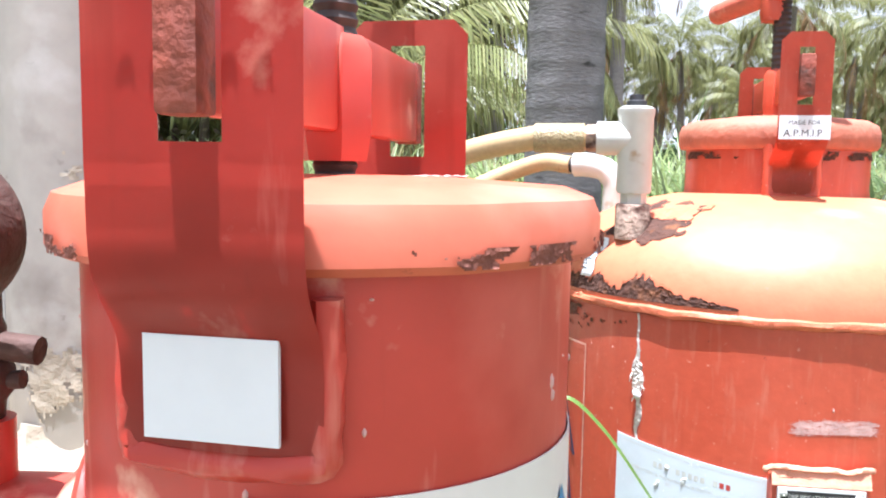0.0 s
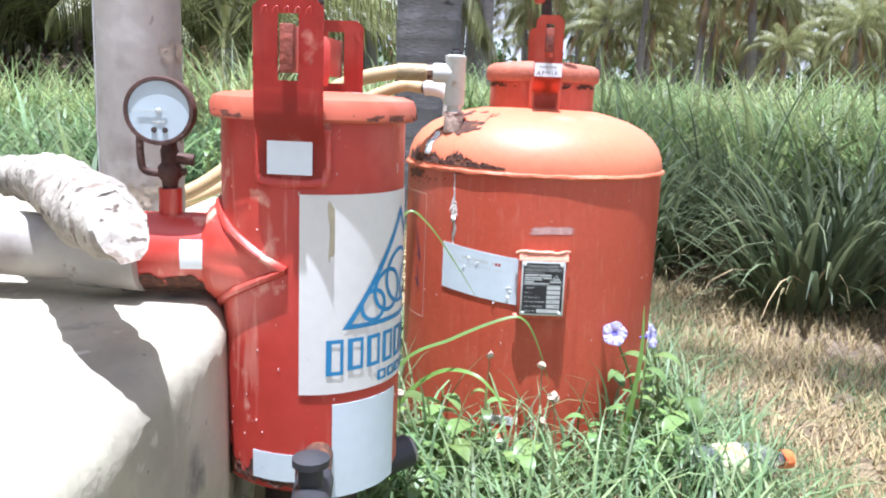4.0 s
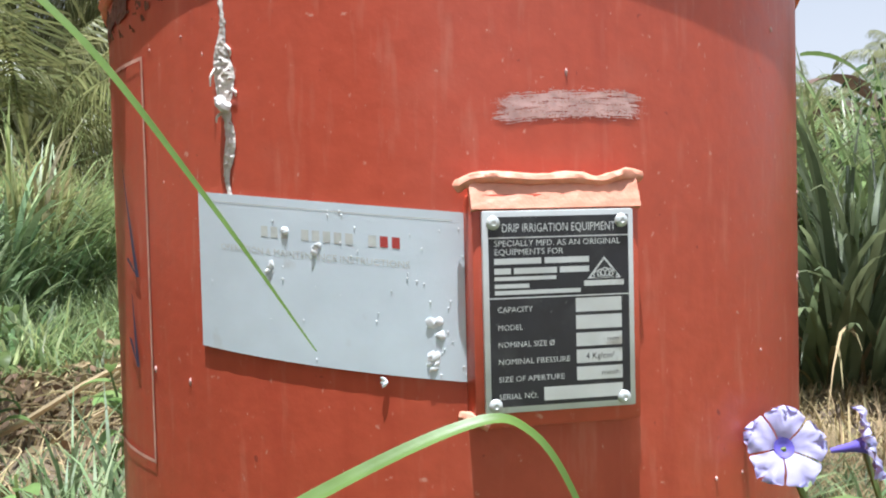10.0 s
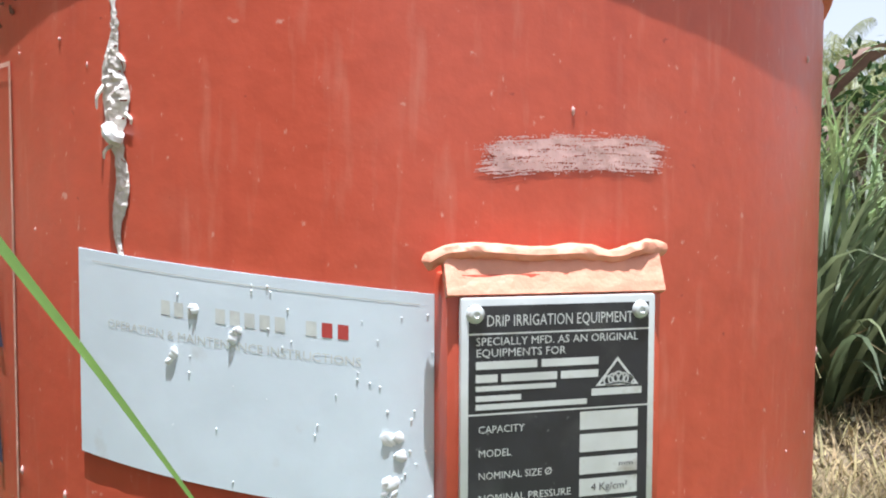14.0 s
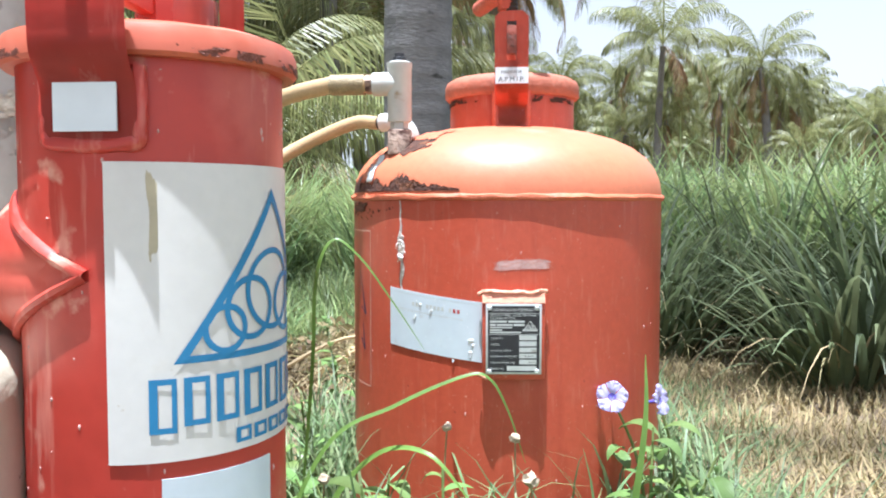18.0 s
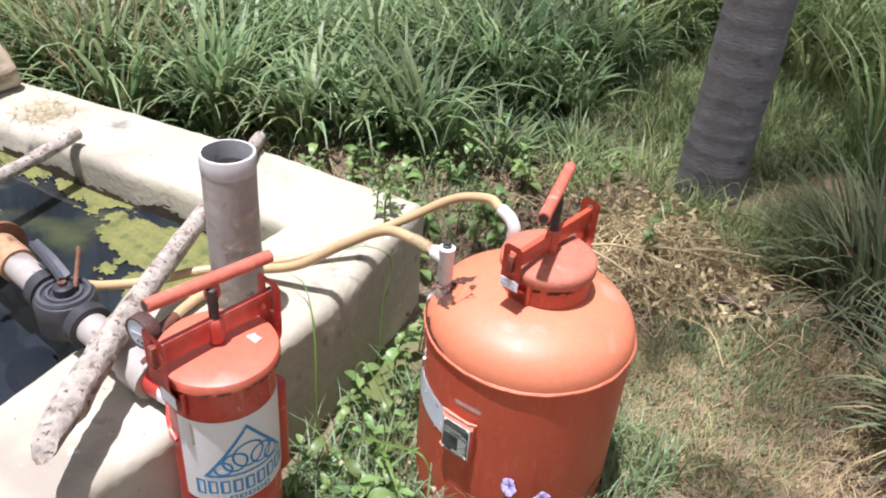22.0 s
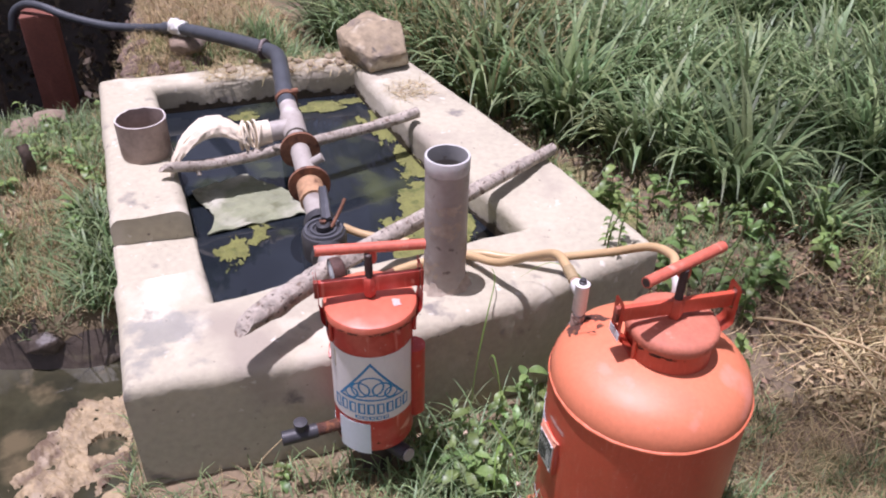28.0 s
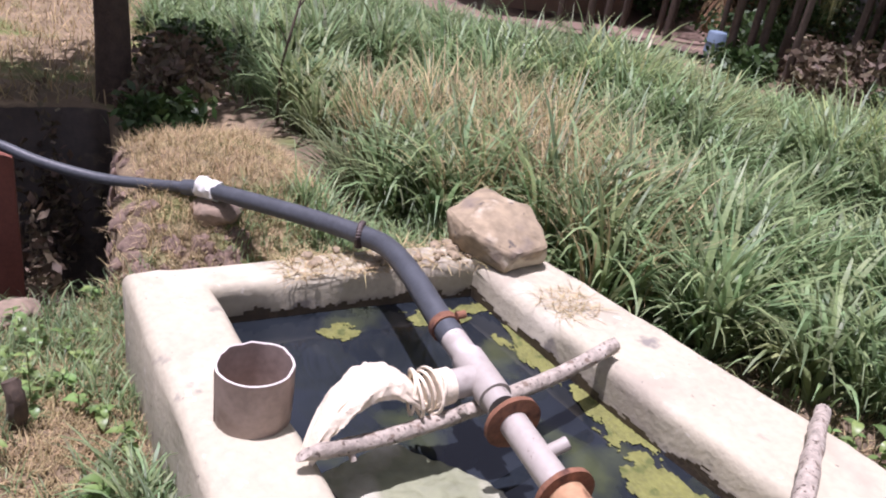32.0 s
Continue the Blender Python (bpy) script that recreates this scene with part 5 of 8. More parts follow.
# instruction sticker: faded print and peeled flakes
inst = on_drum(TR, sx(-44.9) / TR, 0.303, 0.0015)
M_FADE = mat("faded_gold_ink", (0.565, 0.58, 0.53), 0.7, var=0.2, scale=200, bump=0.0)
M_REDI = mat("dark_red_ink", (0.40, 0.05, 0.04), 0.6, bump=0.0)
SW = sx(34.2)
ink = tank.children[[c.name.split(".")[0] for c in tank.children].index("instruction_sticker")]
sk = lambda px: (px - 25) / 638 * SW
sz = lambda px, py: 0.076 - (py - 245) / 383 * 0.076 - 0.0008
skw = lambda x: -0.014 * x / SW
for i in range(13):
    if i in (3, 9):
        continue
    x0 = 210 + 25.2 * i
    part("bar", bar(lambda x, y: inst(x, y + skw(x)), sk(x0), sk(x0 + 17), sz(0, 334), sz(0, 309)), M_REDI if i >= 11 else M_FADE, ink)
letters("lettering", "OPERATION & MAINTENANCE INSTRUCTIONS", 0.0042, lambda x, y: inst(sk(95) + x, sz(0, 376) + y + skw(sk(95) + x)), M_FADE, ink, stretch=(sk(565) - sk(95)) / 0.0915)
part("rule", bar(lambda x, y: inst(x, y + skw(x)), sk(60), sk(640), sz(0, 262), sz(0, 260)), M_FADE, ink)
M_FLAKE = mat("curled_white_flake", (0.80, 0.82, 0.82), 0.5, bump=0.1)
for px, py, r in ((270, 345, 0.0032), (240, 425, 0.0030), (228, 440, 0.0022), (335, 385, 0.0040), (348, 378, 0.003), (600, 565, 0.0045), (605, 590, 0.0035), (600, 640, 0.005), (595, 660, 0.004), (490, 690, 0.003)):
    bm = bmesh.new()
    for k in range(3):
        c = inst(sk(px) + random.uniform(-1, 1) * r * 0.5, sz(0, py) + random.uniform(-1, 1) * r * 0.5)
        bmesh.ops.create_icosphere(bm, subdivisions=1, radius=1, matrix=Matrix.Translation(c) @ Matrix.Rotation(random.uniform(-1, 1), 4, "Y") @ Matrix.Diagonal((r * random.uniform(0.4, 0.8), 0.0006, r * random.uniform(0.25, 0.6), 1)))
    part("flake", bm, M_FLAKE, ink)


specks = bmesh.new()
dots = random.Random(55)
for k in range(46):
    px, py, r = 662 - 600 * dots.random() ** 1.9, dots.uniform(255, 620), dots.uniform(0.0002, 0.0005)
    x_ = sk(px)
    bmesh.ops.create_icosphere(specks, subdivisions=1, radius=1, matrix=Matrix.Translation(inst(x_, sz(0, py) + skw(x_))) @ Matrix.Diagonal((r, r * 0.7, r * dots.uniform(0.7, 1.6), 1)))
tagged(part("specks", specks, M_FLAKE, ink), kind="stuff")


# label on the front clamp arm
lab = part("arm_label", moved(box((-0.022, -0.1385, 0.653), (0.023, -0.1378, 0.675)), Matrix.Translation((NX, NY, 0)) @ Matrix.Rotation(radians(-4), 4, "Z")), M_WHITE, tank, "small white printed label on the clamp arm")
am = Matrix.Translation((NX, NY, 0)) @ Matrix.Rotation(radians(-4), 4, "Z")
letters("lettering", "MADE FOR", 0.0058, lambda x, y: am @ Vector((x, -0.1388, 0.6665 + y)), M_INK, lab, "CENTER")
letters("lettering", "A.P.M.I.P.", 0.0095, lambda x, y: am @ Vector((x, -0.1388, 0.6555 + y)), M_INK, lab, "CENTER")

# inlet: socket, nipple, tee with a plug, torn tag
VX, VY = -0.147 - TX, 0.121 - TY
M_RSOCK = mat("rust_stained_socket", (0.34, 0.24, 0.18), 0.8, var=0.5, scale=60, bump=0.8, bscale=140, stains=((RUST, 45, 0.52, 0.1),))
inlet = part("inlet_socket", lathe([(0.0, 0.556), (0.0165, 0.556), (0.0165, 0.588), (0.015, 0.590), (0, 0.590)], 28, centre=(VX, VY), wobble=0.0012), M_RSOCK, tank)
part("nipple", lathe([(0.0125, 0.588), (0.0125, 0.602), (0, 0.602)], 6, centre=(VX, VY)), M_WPVC, inlet)
tee = part("tee", lathe([(0, 0.600), (0.0155, 0.600), (0.0165, 0.603), (0.0165, 0.672), (0.0175, 0.674), (0.0175, 0.680), (0.013, 0.682), (0, 0.682)], 32, centre=(VX, VY)), M_WPVC, tank, "white plastic tee with a black plug")
part("plug", lathe([(0.0095, 0.680), (0.0095, 0.687), (0.007, 0.688), (0.007, 0.693), (0, 0.694)], 14, centre=(VX, VY)), M_BLK, tee)
D1 = Vector((-0.975, 0.10, 0)).normalized()
ctr = Vector((VX, VY, 0.652))
part("branch", tube([ctr, ctr + D1 * 0.036], 0.016, 24), M_WPVC, tee)
part("union_nut", tube([ctr + D1 * 0.036, ctr + D1 * 0.046], 0.0135, 6), M_RSOCK, tee, "rusty brass union nut")
part("hose_barb", tube([ctr + D1 * 0.046, ctr + D1 * 0.062], 0.009, 16), M_STEEL, tee)
tag = part("tag", sheet(lambda u, v: dome_at(radians(-61 + 4.5 * u + 1.0 * math.sin(9 * v)), 0.12 + 0.30 * v, 0.0022 + 0.002 * math.sin(7 * v)), 4, 14), M_WHITE, tank, "torn white tag")
tg = lambda x, y: dome_at(radians(-60.0) + y / 0.21, 0.16 + x / 0.105, 0.0065)
letters("lettering", "INLET", 0.0115, tg, M_INK, tag)
# outlet elbow at the back
EX, EY = -0.148 - TX, 0.385 - TY
elbow = part("outlet_elbow", tube([(EX, EY, 0.545), (EX, EY, 0.585), (EX, EY, 0.606), (EX - 0.012, EY + 0.004, 0.622), (EX - 0.034, EY + 0.012, 0.628), (EX - 0.05, EY + 0.018, 0.628)], 0.0155, 20, steps=5), M_WPVC, tank, "grey-white pipe elbow on the outlet")
part("elbow_collar", lathe([(0.018, 0.545), (0.018, 0.566), (0, 0.566)], 20, centre=(EX, EY)), M_RSOCK, elbow)
part("elbow_barb", tube([(EX - 0.05, EY + 0.018, 0.628), (EX - 0.068, EY + 0.0245, 0.628)], 0.010, 14), M_STEEL, elbow)
# drain stub at the foot of the drum
foot = part("drain_stub", tube([(-0.06, -0.215, 0.062), (-0.063, -0.262, 0.060)], 0.012, 16), M_WELD, tank, "small capped drain at the drum's foot")
part("drain_cap", tube([(-0.063, -0.258, 0.060), (-0.0635, -0.272, 0.060)], 0.015, 12), M_WPVC, foot)

# ---------------------------------------------------------------- two hoses
h1 = ctr + D1 * 0.046 + Vector((TX, TY, 0))
hose = tagged(part("hose", tube([h1, h1 + D1 * 0.05, (-0.34, 0.145, 0.625), (-0.45, 0.125, 0.545), (-0.56, 0.085, 0.455), (-0.67, 0.04, 0.412), (-0.75, -0.04, 0.412), (-0.82, -0.16, 0.405), (-0.86, -0.25, 0.42), (-0.88, -0.30, 0.44)], 0.0120, 16, steps=8), M_HOSE),
              "yellowed clear reinforced hose from the tank's inlet tee", "hose", "hoses")
h2 = Vector((EX - 0.055 + TX, EY + 0.02 + TY, 0.628))
hose_b = tagged(part("hose", tube([h2, h2 + Vector((-0.05, 0.02, 0.0)), (-0.36, 0.43, 0.580), (-0.46, 0.37, 0.505), (-0.56, 0.26, 0.440), (-0.64, 0.15, 0.405), (-0.69, 0.06, 0.402), (-0.69, -0.10, 0.402), (-0.66, -0.22, 0.405), (-0.62, -0.30, 0.42)], 0.0118, 16, steps=8), M_HOSE),
                "yellowed clear hose from the tank's outlet elbow", "hose", "hoses")
part("hose_nipple", tube([(-0.664, -0.20, 0.4045), (-0.640, -0.26, 0.411), (-0.618, -0.305, 0.4215)], 0.0130, 14), M_RFLAKE, hose_b, "rusty nipple in the hose's end")
M_HEND = mat("darkened_hose_end", (0.33, 0.25, 0.13), 0.5, var=0.3, scale=150, bump=0.4, bscale=400)
part("hose_end", tube([h1 + D1 * 0.002, h1 + D1 * 0.05], 0.0142, 16), M_HEND, hose, "braided darkened hose end")

# ---------------------------------------------------------------- details of the filter
def gusset(theta, f, lift=0.0):
    """The flared root of the inlet: theta round the pipe, f from the pipe (0) to the drum (1)."""
    s, c = math.sin(theta), math.cos(theta)
    a = Vector((-0.118, -0.043 * c, 0.437 + 0.043 * s))
    phi = radians(14 + 70 * abs(s)) * (1 if c >= 0 else -1)
    if c < 0:
        phi = -radians(14 + 70 * abs(s))
    r = FR + lift
    b = Vector((-r * math.sin(abs(phi)), -r * math.cos(phi) * (1 if c >= 0 else -1), 0.437 + 0.058 * s))
    q = a.lerp(b, f)
    k = 0.004 * math.sin(math.pi * f) * (1 - 0.5 * f)
    return q + Vector((0, -k * c, k * s))


root = sheet(lambda u, v: gusset(2 * math.pi * u, v), 64, 8)
bmesh.ops.remove_doubles(root, verts=root.verts, dist=1e-5)
bmesh.ops.recalc_face_normals(root, faces=root.faces)
part("inlet_root", root, M_FILT, filt, "flared welded root of the inlet pipe")
part("inlet_weld", tube([gusset(2 * math.pi * k / 72, 1.0, 0.002) for k in range(73)], 0.0048, 8, smooth=False, wobble=0.3, caps=False), M_FILT, filt, "thick V-shaped weld")
part("inlet_collar", tube([(-0.207, 0, 0.437), (-0.194, 0, 0.437)], 0.0462, 40, smooth=False, wobble=0.05), M_RUST, filt, "rusty flaking end of the inlet pipe")
part("inlet_sticker", patch(lambda x, y: Vector((-0.140 + x, -0.0436 * math.cos(y / 0.0436), 0.437 + 0.0436 * math.sin(y / 0.0436))), 0, 0.044, -0.012, 0.020, 2, 8), M_WHITE, filt)
part("inlet_rust", scab(lambda u, v, h: Vector((-0.205 + 0.10 * u, -(0.0433 + h) * math.cos(-1.5 + 1.2 * v), 0.437 + (0.0433 + h) * math.sin(-1.5 + 1.2 * v))), 50, 30, 0.55, 1.9, 2.0), M_RUST, filt, "rust along the inlet pipe")
part("foot_rust", scab(lambda u, v, h: Vector(((FR + h) * math.sin(radians(-80 + 190 * u)), -(FR + h) * math.cos(radians(-80 + 190 * u)), 0.188 + 0.045 * v)), 100, 16, 0.50, 5.5, 2.0, 0.5), M_RUST, filt, "flaking rust round the foot")
M_RIM = mat("red_brown_chipped_rim", (0.17, 0.055, 0.035), 0.8, var=0.4, scale=60, bump=0.6, bscale=150)
part("rim_rust", scab(lambda u, v, h: Vector(((0.1123 + h) * math.sin(2 * math.pi * u), -(0.1123 + h) * math.cos(2 * math.pi * u), 0.589 + 0.008 * v)), 330, 5, 1.06, 6.6, 1.1, 0.1), M_RIM, filt, "chipped rusty lid rim")
# ragged dark patches round the drum just below the lid's rim
part("under_rim_grime", scab(lambda u, v, h: Vector(((FR + h * 0.5) * math.sin(2 * math.pi * u), -(FR + h * 0.5) * math.cos(2 * math.pi * u), 0.576 + 0.012 * v)), 160, 4, 1.0, 2.6, 0.9, 0.4), M_RUST, filt)
part("base_pipe", lathe([(0.04, -0.05), (0.04, 0.10), (0.055, 0.105), (0.055, 0.188), (0, 0.188)], 32), M_STEEL, filt, "dark pipe under the filter")
part("outlet_branch", tube([(0.0, 0.0, 0.150), (0.085, 0.045, 0.165), (0.115, 0.060, 0.172)], 0.021, 24, smooth=False), M_BLK, filt, "dark outlet stub")
part("outlet_cap", tube([(0.114, 0.0595, 0.172), (0.119, 0.062, 0.173)], 0.017, 20), M_PVC, filt, "grey cap on the outlet")
part("outlet_cover", tube([(0.02, 0.10, 0.24), (0.02, 0.10, 0.46)], 0.03, 20), M_FILT, filt)
# brand mark as plain shapes
lf = on_drum(FR, radians(75), 0.0, 0.0022)
stick = filt.children[[c.name.split(".")[0] for c in filt.children].index("logo_sticker")]
mark = flat_triangle((0, 0.499), (-0.0875, 0.3735), (0.0875, 0.3735), 0.125, lf)
for x, z, r in ((-0.049, 0.396, 0.0185), (-0.026, 0.4095, 0.0245), (0, 0.4215, 0.032), (0.026, 0.4095, 0.0245), (0.049, 0.396, 0.0185)):
    flat_ring(x, z, r, 0.0046, lf, 40, mark)
part("printed_mark", mark, M_BLUE, stick, "blue triangle outline with five rings")
# the brand's name: plain hollow blocks
def hollow(x0, x1, z0, z1, side, cap):
    bm = bmesh.new()
    for a0, a1, b0, b1 in ((x0, x0 + side, z0, z1), (x1 - 0.6 * side, x1, z0, z1), (x0 + side, x1 - 0.6 * side, z1 - cap, z1), (x0 + side, x1 - 0.6 * side, z0, z0 + cap)):
        sheet(lambda u, v: lf(a0 + (a1 - a0) * u, b0 + (b1 - b0) * v), 4, 1, bm)
    return bm


for i in range(9):
    x0 = -0.104 + i * 0.0232
    part("block", hollow(x0, x0 + 0.0185, 0.3285 - (0.004 if i == 0 else 0.0), 0.3635, 0.0058, 0.0042), M_BLUE, stick)
for i in range(5):
    x0 = -0.042 + i * 0.0172
    part("block", hollow(x0, x0 + 0.0142, 0.3095, 0.3210, 0.0042, 0.0028), M_BLUE, stick)
M_STAIN = mat("brown_water_stain", (0.50, 0.44, 0.30), 0.7, var=0.2, scale=30, bump=0.0)
part("stain", scab(lambda u, v, h: fs(fx(16 + 6 * u), 0.445 + 0.069 * v) * 1.0 + Vector((0, -0.0006, 0)), 20, 30, 0.5, 8.8, 3.0, 0.3), M_STAIN, stick)
part("peeled_corner", patch(fs, fx(-30), fx(-2), 0.205, 0.236, 8, 3), M_STKG, filt, "small torn white sticker")
front = Matrix.Rotation(radians(-4), 4, "Z")
for k in range(5):
    x0 = -0.024 + 0.0105 * k
    part("stamped_mark", moved(tube([(x0, -0.1266, 0.6885), (x0 + 0.001, -0.1268, 0.6925), (x0 + 0.0045, -0.1268, 0.6945), (x0 + 0.005, -0.1266, 0.6890)], 0.0006, 5), front), M_FILT, filt)
part("splash", scab(lambda u, v, h: Vector((0.020 + 0.034 * u, 0.042 + 0.028 * v, 0.6165 + h)), 26, 22, 0.62, 4.7, 3.0), M_SCUFF, filt, "pale scuffed patch on the lid")
# screw dome bolt on the drum's foot and drain valve
part("drain_pipe", tube([(0.02, -0.09, 0.235), (0.025, -0.16, 0.235)], 0.016, 18), M_RUST, filt, "rusty drain stub")
vb = part("drain_valve", tube([(0.025, -0.155, 0.235), (0.03, -0.245, 0.235)], 0.019, 20), M_BLK, filt, "black plastic drain valve tied with string")
part("valve_knob", lathe([(0.012, 0.250), (0.012, 0.268), (0.018, 0.272), (0.018, 0.279), (0.006, 0.281), (0, 0.281)], 14, centre=(0.027, -0.195)), M_BLK, vb)
part("string", tube([(0.03, -0.245, 0.235), (0.05, -0.30, 0.20), (0.08, -0.36, 0.14), (0.10, -0.42, 0.06)], 0.0015, 6), M_STRAW, vb)
# pressure gauge
GX, GZ = -0.4686 - FX, 0.592
stub = part("gauge_stub", lathe([(0.0125, 0.470), (0.0125, 0.507), (0, 0.507)], 20, centre=(GX, 0)), M_FILT, filt, "red stub under the gauge")
M_GRUST = mat("rusted_dark_iron", (0.085, 0.045, 0.035), 0.7, metal=0.3, var=0.4, scale=50, bump=0.5, bscale=140)
gauge = part("pressure_gauge", moved(lathe([(0, -0.022), (0.020, -0.022), (0.033, -0.016), (0.0355, -0.008), (0.0355, 0.010), (0.0345, 0.013), (0.031, 0.013), (0.0305, 0.0105), (0, 0.0105)], 48), Matrix.Translation((GX, -0.036, GZ)) @ Matrix.Rotation(radians(90), 4, "X")), M_GRUST, filt, "pressure gauge with a rusted iron case")
M_DIAL = mat("pale_gauge_dial", (0.48, 0.56, 0.60), 0.35, var=0.03, bump=0.0)
dial = part("dial", moved(lathe([(0, 0.0112), (0.0305, 0.0112)], 40), Matrix.Translation((GX, -0.036, GZ)) @ Matrix.Rotation(radians(90), 4, "X")), M_DIAL, gauge, "pale dial with worn marks")
dy = -0.036 - 0.0117
bm = bmesh.new()
for k in range(9):
    a = radians(225 - 270 * k / 12)
    for r0, r1 in ((0.0225, 0.0265),):
        c, s_ = math.cos(a), math.sin(a)
        sheet(lambda u, v: Vector((GX + (r0 + (r1 - r0) * u) * c - (v - 0.5) * 0.0008 * s_, dy, GZ + (r0 + (r1 - r0) * u) * s_ + (v - 0.5) * 0.0008 * c)), 1, 1, bm)
part("dial_marks", bm, M_FADE, dial)
part("needle", box((GX - 0.021, dy - 0.0012, GZ - 0.0003), (GX + 0.008, dy - 0.0004, GZ + 0.0005)), M_FADE, dial, "thin pale needle")
part("dial_text", box((GX - 0.006, dy - 0.0003, GZ - 0.0125), (GX + 0.006, dy, GZ - 0.0105)), M_FADE, dial)
for x, z in ((0, 0), (-0.005, -0.0195), (0.006, -0.0195)):
    part("dial_screw", moved(lathe([(0, 0.0012), (0.0026, 0.001), (0.003, 0)], 12), Matrix.Translation((GX + x, dy, GZ + z)) @ Matrix.Rotation(radians(90), 4, "X")), M_STEEL if z else M_FADE, dial)
cock = part("gauge_cock", lathe([(0.008, 0.505), (0.009, 0.515), (0.013, 0.520), (0.013, 0.530), (0.009, 0.535), (0.010, 0.548), (0.0085, 0.552), (0.0085, 0.566), (0, 0.566)], 14, centre=(GX, 0)), M_GRUST, filt, "rusted gauge cock with a hooked lever")
part("cock_stem", tube([(GX, 0, 0.56), (GX, -0.018, 0.570), (GX, -0.034, 0.575)], 0.008, 12), M_GRUST, cock)
part("cock_lever", tube([(GX + 0.018, 0, 0.525), (GX - 0.012, 0, 0.523), (GX - 0.027, -0.002, 0.527), (GX - 0.030, -0.003, 0.545), (GX - 0.030, -0.003, 0.566)], 0.0042, 10), M_GRUST, cock)
part("cock_tap", tube([(GX + 0.008, 0, 0.540), (GX + 0.026, 0, 0.538)], 0.0065, 10), M_GRUST, cock)
# the inlet and its gauge sit a little askew on the drum
for ob in filt.children:
    if ob.name.split(".")[0] in ("inlet_pipe", "inlet_root", "inlet_weld", "inlet_collar", "inlet_sticker", "inlet_rust", "gauge_stub", "pressure_gauge", "gauge_cock"):
        ob.rotation_euler.z = radians(6)
# ---------------------------------------------------------------- palms
def frond(bm, base, az, rise, length, sag, n=26, width=0.30, seed=0):
    """One feather leaf: an arched midrib with drooping leaflets on both sides."""
    rnd = random.Random(seed)
    out = Vector((math.cos(az), math.sin(az), 0))
    side = Vector((-math.sin(az), math.cos(az), 0))
    pts, ang, p = [], rise, Vector(base)
    steps = 14
    for k in range(steps + 1):
        pts.append(p.copy())
        p += (out * math.cos(ang) + Vector((0, 0, math.sin(ang)))) * (length / steps)
        ang -= sag / steps * (0.4 + 1.3 * k / steps)
    for a, b, k in zip(pts, pts[1:], range(steps)):
        w = 0.022 * length / 2.2 * (1 - 0.8 * k / steps)
        v = [bm.verts.new(q) for q in (a - side * w, a + side * w, b + side * w * 0.9, b - side * w * 0.9)]
        bm.faces.new(v)
    for k in range(n):
        f = 0.16 + 0.84 * k / n
        i = min(int(f * steps), steps - 1)
        q = pts[i].lerp(pts[i + 1], f * steps - i)
        way = (pts[i + 1] - pts[i]).normalized()
        long = width * length * (0.5 + 1.0 * math.sin(math.pi * min(1, f * 0.92))) * 0.62
        for s in (-1, 1):
            d = (side * s * 0.62 + way * 0.55 + Vector((0, 0, -0.45 - 0.5 * rnd.random()))).normalized()
            m_ = q + d * long * 0.55
            e = q + (d + Vector((0, 0, -0.60))).normalized() * long
            w = way * (0.46 / n) * length
            vs = [bm.verts.new(t) for t in (q - w * 0.5, q + w * 0.5, m_ + w * 0.55, e, m_ - w * 0.35)]
            bm.faces.new(vs)


M_FDRY = mat("dry_brown_palm_leaf", (0.26, 0.17, 0.08), 0.8, var=0.25, scale=2, bump=0.0, island=0.4, hue=0.02, trans=0.2)


def palm(height, r, leaf, count, seed, low=-0.5, sag=1.5, width=0.30):
    """A coconut palm at the origin."""
    rnd = random.Random(seed)
    t = thing("palm_tree", (0, 0, 0), "coconut palm with arching feather leaves in the grove", "palm tree", "palm grove")
    lean = Vector((rnd.uniform(-0.06, 0.06) * height, rnd.uniform(-0.06, 0.06) * height, 0))
    rings = int(max(6, height * 7))
    bm = tube([Vector((0, 0, -0.2)), Vector((0, 0, height * 0.3)) + lean * 0.2, Vector((0, 0, height * 0.7)) + lean * 0.6, Vector((0, 0, height)) + lean], (r * 1.15, r * 0.75), 14, steps=max(4, rings // 3), wobble=0.08, seed=seed)
    part("trunk", bm, M_BARK, t)
    top = Vector((0, 0, height)) + lean
    bm = bmesh.new()
    dry = bmesh.new()
    for k in range(count):
        a = k * 2.399 + rnd.uniform(-0.2, 0.2)
        f = k / count
        rise = 1.35 - (1.35 - low) * f + rnd.uniform(-0.15, 0.15)
        target = dry if f > 0.84 else bm
        frond(target, top + Vector((0, 0, 0.15 * (1 - f))), a, rise, leaf * rnd.uniform(0.85, 1.1), sag + 0.5 * rnd.random(), 58, width, rnd.random())
    part("crown", bm, M_FROND, t, "", False)
    part("dry_leaves", dry, M_FDRY, t, "drooping dry brown leaves", False)
    return t


# the near palm beside the tank
near = thing("palm_tree", (-0.21, 2.03, 0), "tall coconut palm with a smooth grey ringed trunk", "palm tree")
ringed = bmesh.new()
prof = []
z = -0.15
k = 0
while z < 10.8:
    r = 0.128 - 0.004 * z + (0.012 * math.exp(-max(0, z) * 6))
    prof += [(r, z), (r * 1.012, z + 0.012), (r * 0.997, z + 0.022)]
    z += 0.085 + 0.02 * math.sin(k)
    k += 1
lathe(prof, 40, ringed, wobble=0.006)
for v in ringed.verts:
    v.co.x += -0.0003 * v.co.z ** 2 if v.co.z > 0 else 0
    v.co.y -= 0.0060 * v.co.z ** 2 if v.co.z > 0 else 0
part("trunk", ringed, M_BARK, near)
bm = bmesh.new()
